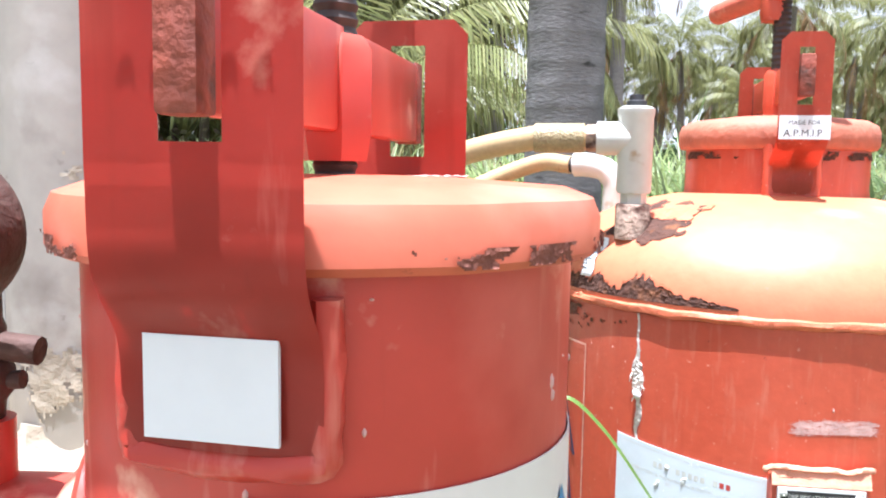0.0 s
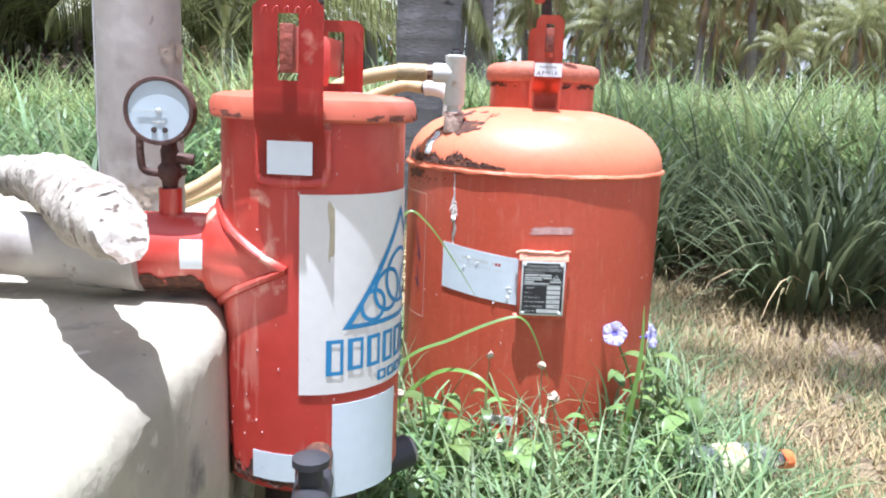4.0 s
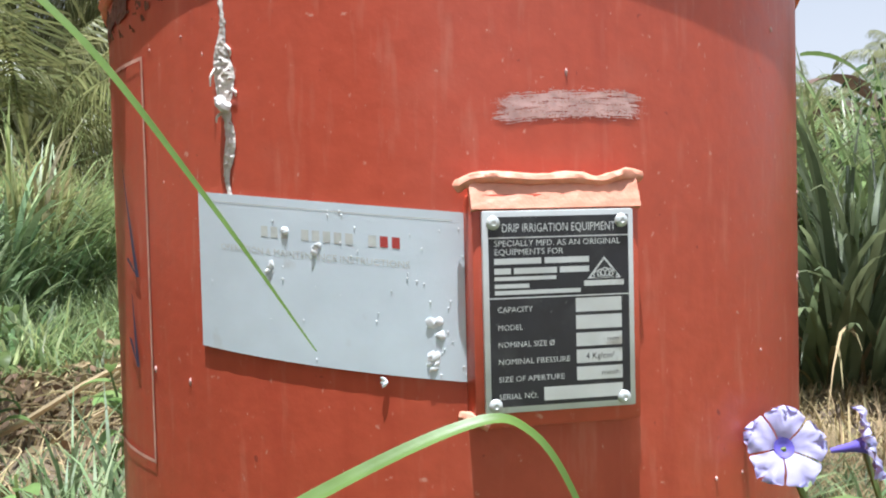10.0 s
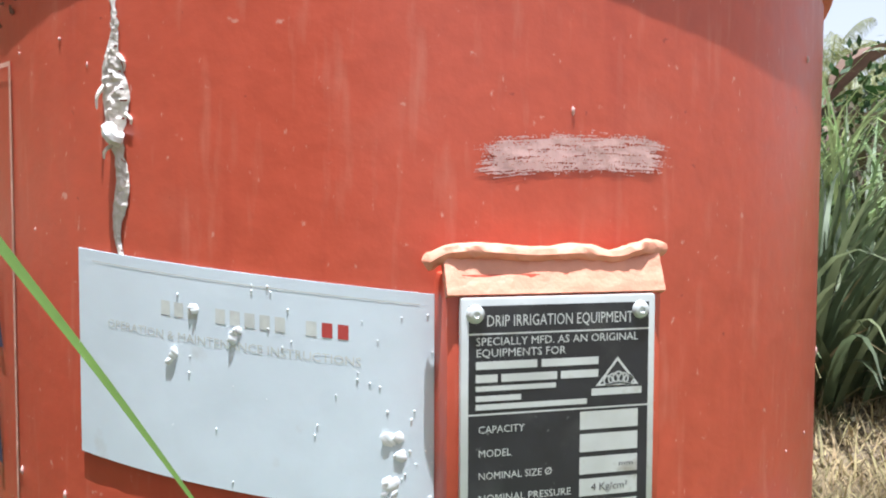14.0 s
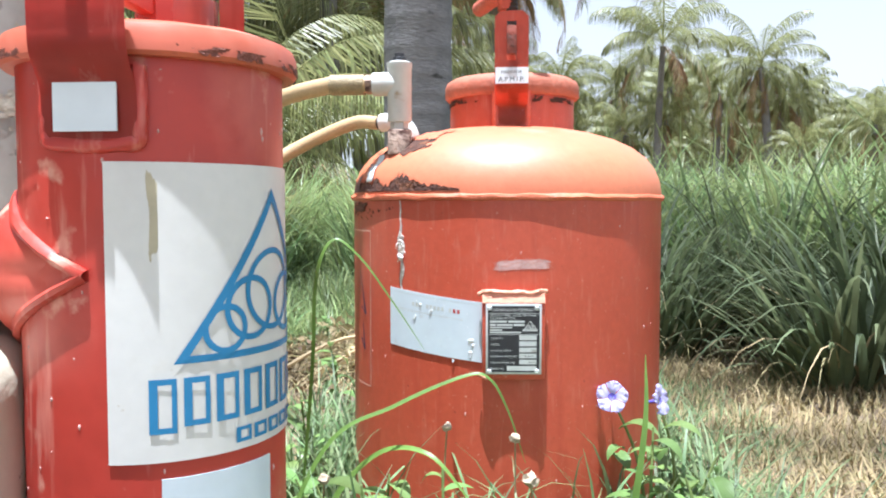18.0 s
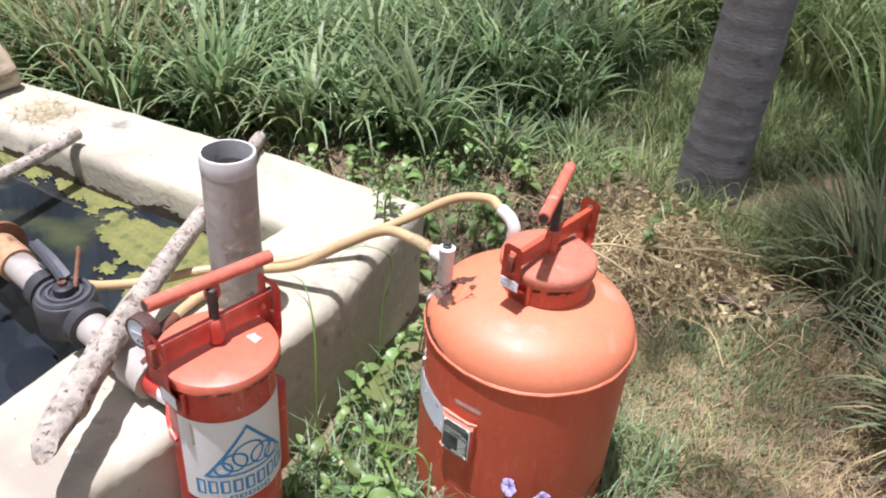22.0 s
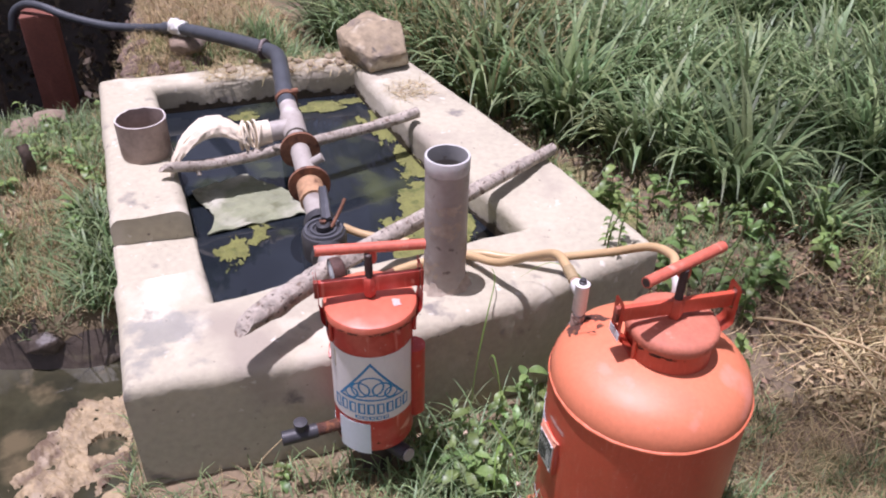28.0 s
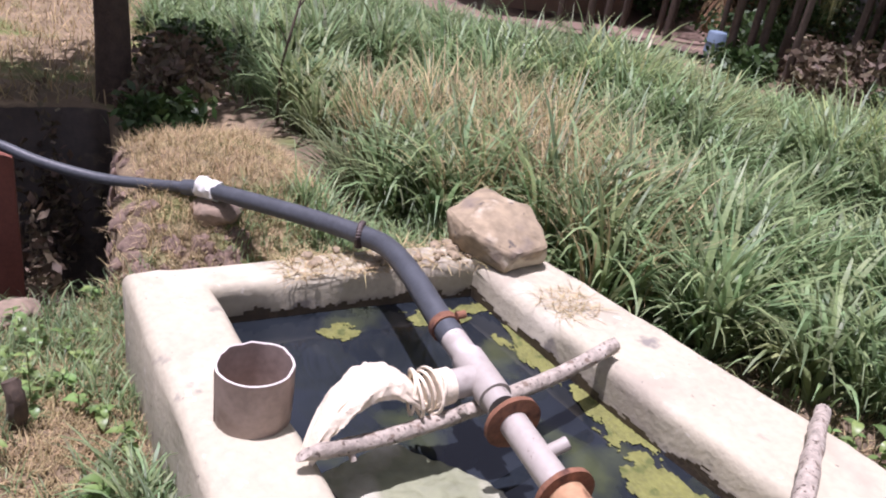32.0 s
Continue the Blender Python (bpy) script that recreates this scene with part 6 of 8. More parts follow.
for k in range(19):
    frond(bm, Vector((-0.035, -0.70, 10.8)), k * 2.399, 1.2 - 1.5 * k / 19, 2.6, 1.6, 40, 0.26, k)
part("crown", bm, M_FROND, near, "", False)

small = palm(0.9, 0.16, 2.6, 22, 11, -0.1)
small.location = (-3.6, 9.6, 0)
mid = palm(2.6, 0.15, 3.0, 26, 12)
mid.location = (-1.2, 11.6, 0)
tall = palm(6.5, 0.14, 3.2, 26, 13)
tall.location = (-4.6, 9.8, 0)
feather = palm(3.7, 0.11, 1.62, 34, 15, -1.0, 1.5, 0.27)
feather.location = (9.5, 24.0, 0)
stout = palm(2.4, 0.12, 1.55, 32, 16, -0.9, 1.55, 0.27)
stout.location = (15.0, 21.0, 0)
rnd = random.Random(21)
spots = []
for a, d0, d1, n, kinds in ((-62, 13, 22, 8, "mts"), (-45, 12, 20, 8, "mtm"), (-30, 9, 18, 9, "mtmt"), (-15, 10, 20, 9, "tttm"), (-4, 14, 28, 9, "ttft"), (6, 22, 38, 11, "tfff"), (14, 25, 46, 13, "ufu"), (21, 25, 48, 13, "uuf"), (28, 25, 48, 13, "fuu"), (36, 25, 46, 12, "ufu"), (50, 22, 40, 8, "muf")):
    for k in range(n):
        d = d0 + (d1 - d0) * (k + rnd.random()) / n
        t = radians(a + rnd.uniform(-8, 8))
        spots.append((math.sin(t) * d, -1.1 + math.cos(t) * d, kinds[k % len(kinds)]))
for x, y, kind in spots:
    src = {"s": small, "m": mid, "t": tall, "f": feather, "u": stout}[kind]
    s = rnd.uniform(0.80, 1.25) * (0.86 if x > 1.5 else 1.0) * (1.0 + 0.024 * max(0, math.hypot(x, y) - 20))
    copy_thing(src, Matrix.Translation((x, y, float(ground_z(x, y)))) @ Matrix.Rotation(rnd.uniform(0, 6.28), 4, "Z") @ Matrix.Scale(s, 4))
for x, y, a, sc_ in ((-2.35, 7.5, 0.4, 1.0), (-3.9, 7.0, 2.0, 0.85)):
    copy_thing(small, Matrix.Translation((x, y, float(ground_z(x, y)))) @ Matrix.Rotation(a, 4, "Z") @ Matrix.Scale(sc_, 4))
# palm added out of view so that its crown shades the ground on the right
shade = palm(4.4, 0.11, 1.55, 26, 14, -0.2)
shade.location = (1.72, -0.30, 0)
tagged(shade, "coconut palm added out of view beside the path to shade the ground", "palm tree", "palm grove")
# bare trunks on the far side of the field, dark wood standing for grove shade
trunk_src = thing("bare_trunk", (-8.9, 3.4, 0), "slim bare trunk beyond the field, coloured dark for the grove's shade", "tree trunk", "far trunks")
part("trunk", tube([(0, 0, -0.2), (0.03, 0, 1.5), (0.1, 0.05, 4.5)], (0.046, 0.036), 10, wobble=0.1), M_DWOOD, trunk_src)
for k in range(26):
    x = -7.7 + 0.16 * k + rnd.uniform(-0.3, 0.3)
    y = 0.79 * x + 9.0 + rnd.uniform(0.0, 1.8)
    copy_thing(trunk_src, Matrix.Translation((x, y, 0)) @ Matrix.Rotation(rnd.uniform(0, 6.28), 4, "Z") @ Matrix.Scale(rnd.uniform(0.7, 1.1), 4))
for x, y, kind in ((-11, 2, "m"), (-12, 5, "m"), (-10.5, 8, "m"), (-8, 10, "m"), (-13, -1, "m"), (-9, 7, "s"), (-14, 3.5, "t"), (-12, 9, "t"), (-6.5, 9.5, "s"), (-15, -4, "m"), (-12, -5, "m"), (-11.5, -2.5, "s")):
    src = {"s": small, "m": mid, "t": tall}[kind]
    copy_thing(src, Matrix.Translation((x, y, 0.0)) @ Matrix.Rotation(rnd.uniform(0, 6.28), 4, "Z"))

# ---------------------------------------------------------------- leafy trees and shrubs
def leaf_cloud(n, centre, size, leaf, seed, flat_=0.5, hollow=0.35):
    """Many small leaves in an uneven clump: returns points and quads."""
    rng = np.random.default_rng(seed)
    p = rng.normal(0, 1, (n, 3))
    p /= np.linalg.norm(p, axis=1)[:, None]
    p *= (hollow + (1 - hollow) * rng.random(n) ** 0.6)[:, None]
    lump = 1 + 0.35 * np.sin(3.1 * p[:, 0] + seed) * np.sin(4.3 * p[:, 1] + 2 * seed) + 0.25 * np.sin(7 * p[:, 2] + 5 * p[:, 0])
    c = np.asarray(centre) + p * lump[:, None] * np.asarray(size)
    a, b = rng.normal(0, 1, (n, 3)), rng.normal(0, 1, (n, 3))
    a /= np.linalg.norm(a, axis=1)[:, None]
    b -= (a * b).sum(1)[:, None] * a
    b /= np.linalg.norm(b, axis=1)[:, None]
    L = leaf * rng.uniform(0.6, 1.3, n)[:, None]
    co = np.stack([c - a * L, c + b * L * flat_, c + a * L, c - b * L * flat_], 1).reshape(-1, 3)
    return co, np.arange(4 * n).reshape(-1, 4)


M_DUSTL = mat("dusty_brown_leaf", (0.13, 0.10, 0.06), 0.7, var=0.3, scale=3, bump=0.0, island=0.45, hue=0.03, trans=0.2)
M_DLEAF = mat("dark_tree_leaf", (0.045, 0.085, 0.022), 0.5, var=0.2, scale=3, bump=0.0, island=0.4, hue=0.02, trans=0.25)


def shrub(at, size, n, leaf, seed, label, material=None, category="shrub", group="shrubs"):
    t = thing("shrub", at, label, category, group)
    for k in range(5):
        a = 1.3 * k + seed
        part("stem", tube([(0, 0, -0.05), (0.3 * size[0] * math.cos(a), 0.3 * size[1] * math.sin(a), 0.5 * size[2]), (0.6 * size[0] * math.cos(a), 0.6 * size[1] * math.sin(a), 1.1 * size[2])], (0.012, 0.004), 6), M_DWOOD, t)
    co, q = leaf_cloud(n, (0, 0, size[2]), size, leaf, seed)
    raw_mesh("foliage", co, q, material or M_LEAF, parent=t)
    return t


# the shade tree over the well pit
tree = thing("shade_tree", (-5.1, -0.80, 0), "large dark tree shading the old well pit", "tree")
part("trunk", tube([(0, 0, -1.2), (0.02, 0, 0.6), (-0.05, -0.1, 1.4), (0.0, -0.3, 2.6)], (0.10, 0.075), 16, wobble=0.15), M_DWOOD, tree)
for k, (x, y, z) in enumerate(((0.9, -1.2, 2.6), (-0.9, -1.4, 2.4), (0.5, -2.2, 2.9), (0.2, 0.6, 2.8), (1.4, -0.6, 2.2))):
    part("limb", tube([(-0.03, -0.1, 1.1 + 0.12 * k), (x * 0.5, y * 0.5, 1.7 + 0.1 * k), (x, y, z)], (0.07, 0.025), 10, wobble=0.2), M_DWOOD, tree)
co_all, q_all, base = [], [], 0
for k, (x, y, z, s) in enumerate(((0.2, -1.2, 2.9, 1.1), (1.2, -1.9, 2.7, 0.9), (0.9, -2.6, 2.8, 1.1), (-0.2, -2.9, 2.6, 1.1), (1.7, -1.75, 2.5, 0.7), (-0.3, -0.3, 3.0, 0.8), (0.3, -0.9, 2.9, 0.7), (1.8, -2.2, 2.6, 0.9), (0.6, -3.7, 2.7, 1.1), (1.7, -3.3, 2.6, 1.0), (-0.8, -3.9, 2.6, 1.1))):
    co, q = leaf_cloud(2600, (x, y, z), (s, s, 0.55 * s), 0.075, 31 + k)
    co_all.append(co), q_all.append(q + base)
    base += len(co)
raw_mesh("crown", np.concatenate(co_all), np.concatenate(q_all), M_DLEAF, parent=tree)
for k, (x, y, sx_, sz_) in enumerate(((-5.9, -3.0, 0.5, 0.35), (-3.9, -3.2, 0.7, 0.5), (-4.9, -3.6, 0.8, 0.7))):
    shrub((x, y, float(ground_z(x, y))), (sx_, sx_, sz_), 1500, 0.045, 50 + k, "dark tangled shrub at the edge of the well pit", M_DLEAF, group="shrubs by the pit")
for k, (x, y, sx_, sz_) in enumerate(((-9.6, 1.6, 0.5, 0.30), (-5.2, 5.3, 0.40, 0.26), (-8.3, 5.9, 0.6, 0.40), (-4.6, 5.5, 0.45, 0.30), (-7.2, 6.9, 0.6, 0.42), (-4.0, 6.0, 0.50, 0.40), (-5.9, 7.2, 0.6, 0.44), (-3.4, 6.5, 0.55, 0.46), (-6.6, 7.8, 0.6, 0.46), (-5.0, 6.6, 0.5, 0.40), (-5.7, 4.75, 0.32, 0.16), (-4.9, 4.95, 0.32, 0.18), (-4.2, 5.2, 0.34, 0.20), (-3.6, 5.7, 0.38, 0.24), (-6.6, 5.7, 0.45, 0.25))):
    shrub((x, y, float(ground_z(x, y))), (sx_, sx_, sz_), 1100, 0.045, 110 + k, "dusty brown-green shrub at the far edge of the field", M_DUSTL if k % 2 else M_DLEAF, group="shrubs beyond the field")
for k, (x, y, sx_, sz_) in enumerate(((-4.75, -0.55, 0.26, 0.15), (-4.35, -0.62, 0.22, 0.13), (-5.2, -0.40, 0.28, 0.18), (-5.6, -0.30, 0.26, 0.18))):
    shrub((x, y, float(ground_z(x, y))), (sx_, sx_, sz_), 900, 0.035, 150 + k, "low dark undergrowth beside the tree trunk", M_DLEAF if k % 2 else M_DUSTL, group="undergrowth by the tree")
co_all, q_all, base = [], [], 0
for k, (x, y, z, a, b, c) in enumerate(((-4.72, -2.1, -0.55, 0.12, 1.1, 0.6), (-4.2, -2.6, -1.35, 1.1, 1.1, 0.08), (-3.6, -1.25, -0.7, 0.7, 0.10, 0.6), (-5.0, -1.15, -0.5, 0.5, 0.12, 0.5))):
    co, q = leaf_cloud(1500, (x, y, z), (a, b, c), 0.03, 130 + k)
    co_all.append(co), q_all.append(q + base)
    base += len(co)
raw_mesh("pit_creeper", np.concatenate(co_all), np.concatenate(q_all), M_DUSTL, "brown creeper and fallen leaves in the well pit", "creeper", "stuff")
fork = thing("forked_tree", (-5.15, -1.80, 0), "dark forked tree beyond the well pit", "tree")
part("trunk", tube([(0, 0, -1.3), (0.0, 0.02, 0.25), (0.02, -0.02, 0.55)], (0.10, 0.085), 14, wobble=0.2), M_DWOOD, fork)
part("limb", tube([(0.02, -0.02, 0.5), (0.02, -0.12, 0.85), (-0.05, -0.34, 1.5), (-0.1, -0.5, 2.2)], (0.075, 0.04), 12, wobble=0.2), M_DWOOD, fork)
part("limb", tube([(0.02, -0.02, 0.5), (0.05, 0.14, 0.85), (0.1, 0.42, 1.5), (0.15, 0.6, 2.3)], (0.065, 0.035), 12, wobble=0.2, seed=3), M_DWOOD, fork)
co, q = leaf_cloud(2200, (0.3, 0, 2.9), (0.6, 0.8, 0.4), 0.07, 140)
raw_mesh("crown", co, q, M_DLEAF, parent=fork)
p = np.random.default_rng(141).uniform((-9.5, -4.5), (-4.95, -0.3), (11000, 2))
blades("dry_turf", np.c_[p, ground_z(p[:, 0], p[:, 1]) - 0.004], (0.05, 0.16), (0.006, 0.012), (0.2, 1.2), M_STRAW, 3, 142, 0.7, "sunlit dry grass beyond the well pit", "grass")
# low woodland closing the view behind the palms
co_all, q_all, base = [], [], 0
for k in range(64):
    a, d = radians(-85 + 150 * k / 63), 50 + 7 * math.sin(2.7 * k)
    h = 1.5 + 0.5 * math.sin(1.9 * k)
    x, y = d * math.sin(a), d * math.cos(a)
    co, q = leaf_cloud(700, (x, y, float(ground_z(x, y)) + 0.8 * h), (2.4, 2.4, h), 0.26, 160 + k)
    co_all.append(co), q_all.append(q + base)
    base += len(co)
raw_mesh("far_woods", np.concatenate(co_all), np.concatenate(q_all), M_DLEAF, "distant dark green undergrowth behind the palm grove", "woods", "stuff")
# leafy hedge beyond the tank and banana plant
for k, (x, y, sx_, sz_) in enumerate(((2.5, 2.3, 0.55, 0.45), (3.2, 2.9, 0.7, 0.6), (2.2, 1.7, 0.40, 0.30), (4.3, 3.6, 0.8, 0.7), (2.9, 1.9, 0.45, 0.35))):
    shrub((x, y, 0.02), (sx_, sx_, sz_), 2200, 0.035, 70 + k, "dark leafy shrub at the edge of the tall grass", M_DLEAF if k % 2 else M_DUSTL, group="shrubs in the grass")

for k, (x, y, sx_, sz_) in enumerate(((3.9, 3.4, 0.6, 0.6), (3.9, 2.5, 0.8, 0.75), (3.1, 2.35, 0.5, 0.5))):
    shrub((x, y, 0.02), (sx_, sx_, sz_), 3800, 0.05, 90 + k, "tall dark leafy bush beside the banana plant", M_DLEAF, group="bushes by the path")


def big_leaf(bm, base, az, rise, length, width, sag, seed):
    rnd_ = random.Random(seed)
    out, side = Vector((math.cos(az), math.sin(az), 0)), Vector((-math.sin(az), math.cos(az), 0))
    rows, ang, p = [], rise, Vector(base)
    n_ = 26
    for k in range(n_ + 1):
        f = k / n_
        w = (1 + rnd_.uniform(-0.12, 0.08)) * width * math.sin(math.pi * min(1, max(0, f - 0.18) / 0.84)) ** 0.6 if f > 0.18 else 0.012
        up = Vector((0, 0, 0.25 * w))
        rows.append([bm.verts.new(p - side * w + up), bm.verts.new(p), bm.verts.new(p + side * w + up)])
        p += (out * math.cos(ang) + Vector((0, 0, math.sin(ang)))) * (length / n_)
        ang -= sag / n_ * (0.5 + f)
    for a, b in zip(rows, rows[1:]):
        for i in (0, 1):
            if rnd_.random() > 0.03:
                bm.faces.new((a[i], b[i], b[i + 1], a[i + 1]))


M_BAN = mat("banana_leaf", (0.10, 0.145, 0.04), 0.45, var=0.2, scale=4, bump=0.1, hue=0.02, rand=0.2, trans=0.35)
banana = thing("banana_plant", (3.12, 3.55, 0), "banana plant with torn green and brown drying leaves", "banana plant")
part("stem", tube([(0, 0, -0.1), (0.02, 0, 0.5), (0.0, 0.05, 0.95)], (0.09, 0.05), 14), M_LEAF, banana)
M_BROWNL = mat("withered_banana_leaf", (0.13, 0.07, 0.055), 0.8, var=0.35, scale=9, bump=0.4, hue=0.02, rand=0.3, trans=0.15)
for k in range(17):
    bm = bmesh.new()
    old = k > 6
    big_leaf(bm, (0.0, 0.05, 0.95 - 0.02 * k), 2.399 * k, (1.25 - 0.11 * k) if not old else 0.45 - 0.05 * (k - 7), 0.62 if not old else 0.5, 0.075, 1.4 if not old else 2.6, k)
    part("leaf", bm, M_BROWNL if old or k % 2 == 0 else M_BAN, banana, "withered brown hanging leaf" if old or k % 2 == 0 else "")

# ---------------------------------------------------------------- far hut and barrel
M_THATCH = mat("brown_thatch", (0.22, 0.14, 0.09), 0.95, var=0.3, scale=8, bump=1.0, bscale=30)
hut = thing("thatched_hut", (-9.2, 4.3, 0), "low brown thatched hut beyond the field", "hut")
part("wall", box((-1.2, -0.9, 0), (1.2, 0.9, 0.9), 0.02), mat("mud_wall", (0.26, 0.17, 0.12), 0.95, var=0.2, bump=0.5), hut)
rf = bmesh.new()
v = [rf.verts.new(p) for p in ((-1.7, -1.4, 0.75), (1.7, -1.4, 0.75), (1.7, 1.4, 0.75), (-1.7, 1.4, 0.75), (-1.0, 0, 1.9), (1.0, 0, 1.9))]
for f in ((0, 1, 5, 4), (1, 2, 5), (2, 3, 4, 5), (3, 0, 4), (3, 2, 1, 0)):
    rf.faces.new([v[i] for i in f])
bmesh.ops.subdivide_edges(rf, edges=rf.edges[:], cuts=5, use_grid_fill=True)
for q in rf.verts:
    q.co.z += 0.04 * noise.noise(q.co * 4)
part("roof", rf, M_THATCH, hut, "sagging thatched roof", False)
# faded blue, darkened in colour for the shade among the trunks
M_BARL = mat("shaded_faded_blue_plastic", (0.15, 0.21, 0.28), 0.5, var=0.12, bump=0.05)
barrel = tagged(part("barrel", lathe([(0, 0), (0.27, 0), (0.29, 0.05), (0.29, 0.28), (0.30, 0.3), (0.29, 0.32), (0.29, 0.58), (0.30, 0.6), (0.29, 0.62), (0.28, 0.86), (0.25, 0.9), (0, 0.9)], 32), M_BARL), "small faded blue plastic drum among the trunks", "barrel")
barrel.location, barrel.scale = (-6.40, 5.04, float(ground_z(-6.40, 5.04))), (0.33, 0.33, 0.33)
bare = sheet(lambda u, v: Vector((-15 + 7.6 * u + 4.6 * v * v, 0.6 + 9 * v, float(ground_z(-15 + 7.6 * u + 4.6 * v * v, 0.6 + 9 * v)) + 0.075)), 60, 60)
tagged(part("bare_field", bare, mat("bare_brown_earth", (0.17, 0.115, 0.085), 0.95, var=0.35, scale=1.6, bump=1.0, bscale=12, stains=(((0.09, 0.06, 0.045), 2.5, 0.54, 0.1), ((0.26, 0.19, 0.13), 4, 0.58, 0.1)))), "bare brown earth beyond the grass field", "ground", kind="structure")

# ---------------------------------------------------------------- grass
def clumps(centres, per, spread, seed):
    """Roots round clump centres, with the directions in which the blades lean."""
    rng = np.random.default_rng(seed)
    c = np.repeat(centres, per, 0)
    a = rng.uniform(0, 2 * np.pi, len(c))
    d = spread * np.sqrt(rng.random(len(c)))
    xy = c + np.stack([np.cos(a), np.sin(a)], 1) * d[:, None]
    return np.c_[xy, ground_z(xy[:, 0], xy[:, 1]) - 0.01], a + rng.normal(0, 0.5, len(c))


def scatter(n, x0, x1, y0, y1, ok, seed):
    rng = np.random.default_rng(seed)
    p = np.stack([rng.uniform(x0, x1, n), rng.uniform(y0, y1, n)], 1)
    return p[ok(p[:, 0], p[:, 1])]


field = lambda x, y: (np.abs(x + 0.86 + 0.08 * (y - 3.7)) > 0.22) & (y > np.interp(x, FIELD_X, FIELD_Y) + 0.12 * np.sin(4 * x)) & (x < -0.55) & far_edge(x, y)
patchy = lambda x, y: np.sin(2.9 * x + 1.1 * y) * np.sin(3.3 * y - 0.8 * x + 1.0) > -0.55
near_c = scatter(820, -5.9, -0.5, 0.0, 3.4, lambda x, y: field(x, y) & patchy(x, y), 41)
r_, a_ = clumps(near_c, 34, 0.070, 42)
rng = np.random.default_rng(420)
size = np.repeat(rng.uniform(0.6, 1.25, len(near_c)) * (1 + 0.25 * np.sin(1.7 * near_c[:, 0]) * np.sin(2.1 * near_c[:, 1])), 34)
blades("field_grass", r_, size * rng.uniform(0.26, 0.62, len(r_)), (0.017, 0.040), (0.02, 0.55), M_GRASS, 7, 43, 1.35, "lush green fodder grass filling the field", "grass", az=a_)
mat_c = scatter(1500, -7.7, -0.5, -0.3, 4.8, field, 401)
r_, a_ = clumps(mat_c, 16, 0.10, 402)
blades("field_grass", r_, (0.12, 0.40), (0.006, 0.013), (0.1, 1.1), M_GRASS, 4, 403, 1.4, "short grass between the clumps of the field", "grass", az=a_)
far_c = scatter(3600, -7.7, -0.5, -0.4, 7.5, lambda x, y: field(x, y) & ((y > 3.2) | (x < -5.7)), 44)
r_, a_ = clumps(far_c, 26, 0.08, 45)
blades("field_grass", r_, (0.20, 0.44), (0.013, 0.026), (0.05, 0.7), M_GRASS, 5, 46, 1.4, "lush green fodder grass further out in the field", "grass", az=a_)
straw_c = scatter(330, -5.0, -2.3, 0.25, 2.6, lambda x, y: field(x, y) & (np.hypot((x + 3.65) / 1.0, (y - 0.95) / 0.55) + 0.3 * np.sin(5 * x) < 1), 47)
straw_c = np.concatenate([straw_c, scatter(40, -3.3, -2.3, 0.15, 1.1, lambda x, y: field(x, y) & (np.hypot((x + 2.75) / 0.55, (y - 0.60) / 0.45) < 1), 471)])
r_, a_ = clumps(straw_c, 20, 0.09, 48)
M_DRYG = mat("pale_dry_grass", (0.42, 0.35, 0.185), 0.75, var=0.2, scale=5, bump=0.0, island=0.4, hue=0.02, trans=0.3)
blades("dry_grass", r_, (0.34, 0.70), (0.007, 0.015), (0.02, 0.5), M_DRYG, 5, 49, 1.0, "dry straw-coloured stalks among the green grass", "grass", az=a_)
p = scatter(9000, -1.35, -0.55, 1.9, 6.5, lambda x, y: np.abs(x + 0.86 + 0.08 * (y - 3.7)) < 0.22 + 0.05 * np.sin(5 * y), 57)
blades("trail_grass", np.c_[p, ground_z(p[:, 0], p[:, 1]) - 0.004], (0.06, 0.20), (0.004, 0.009), (0.2, 1.2), M_TALLG, 3, 58, 0.8, "short yellow-green grass on a trodden trail", "grass")
p = scatter(7000, -0.75, 0.32, 1.55, 3.6, lambda x, y: (np.hypot(x + 0.21, y - 2.03) > 0.17) & (np.sin(7 * x + 1) * np.sin(5 * y) + 0.5 * np.sin(13 * x + 6 * y) > -0.35), 59)
blades("rank_grass", np.c_[p, ground_z(p[:, 0], p[:, 1]) - 0.004], (0.06, 0.26), (0.004, 0.010), (0.1, 1.0), M_TALLG, 4, 591, 1.1, "uneven yellow-green grass round the palm's foot", "grass")
tallf = lambda x, y: (y > 2.3 + 0.25 * np.sin(2.7 * x) - 0.55 * np.clip(x - 0.6, 0, 1.6)) & ((x > 0.25) | (y > 3.0)) & ~((np.abs(x + 0.21) < 0.3) & (y < 3.4)) & (np.abs(x + 0.86 + 0.08 * (y - 3.7)) > 0.22)
tall_c = scatter(1500, -1.6, 6.5, 1.4, 7.5, tallf, 51)
r_, a_ = clumps(tall_c, 26, 0.08, 52)
blades("tall_grass", r_, (0.45, 1.02), (0.014, 0.030), (0.03, 0.45), M_TALLG, 5, 53, 1.5, "tall bright green grass behind the tank", "grass", az=a_)
left_c = scatter(1500, -5.5, -0.6, 3.4, 7.0, lambda x, y: (y < 0.79 * x + 6.2) & (np.abs(x + 0.86 + 0.08 * (y - 3.7)) > 0.22), 54)
r_, a_ = clumps(left_c, 16, 0.12, 55)
blades("tall_grass", r_, (0.5, 0.9), (0.014, 0.024), (0.03, 0.5), M_TALLG, 4, 56, 1.3, "green grass below the palm grove", "grass", az=a_)


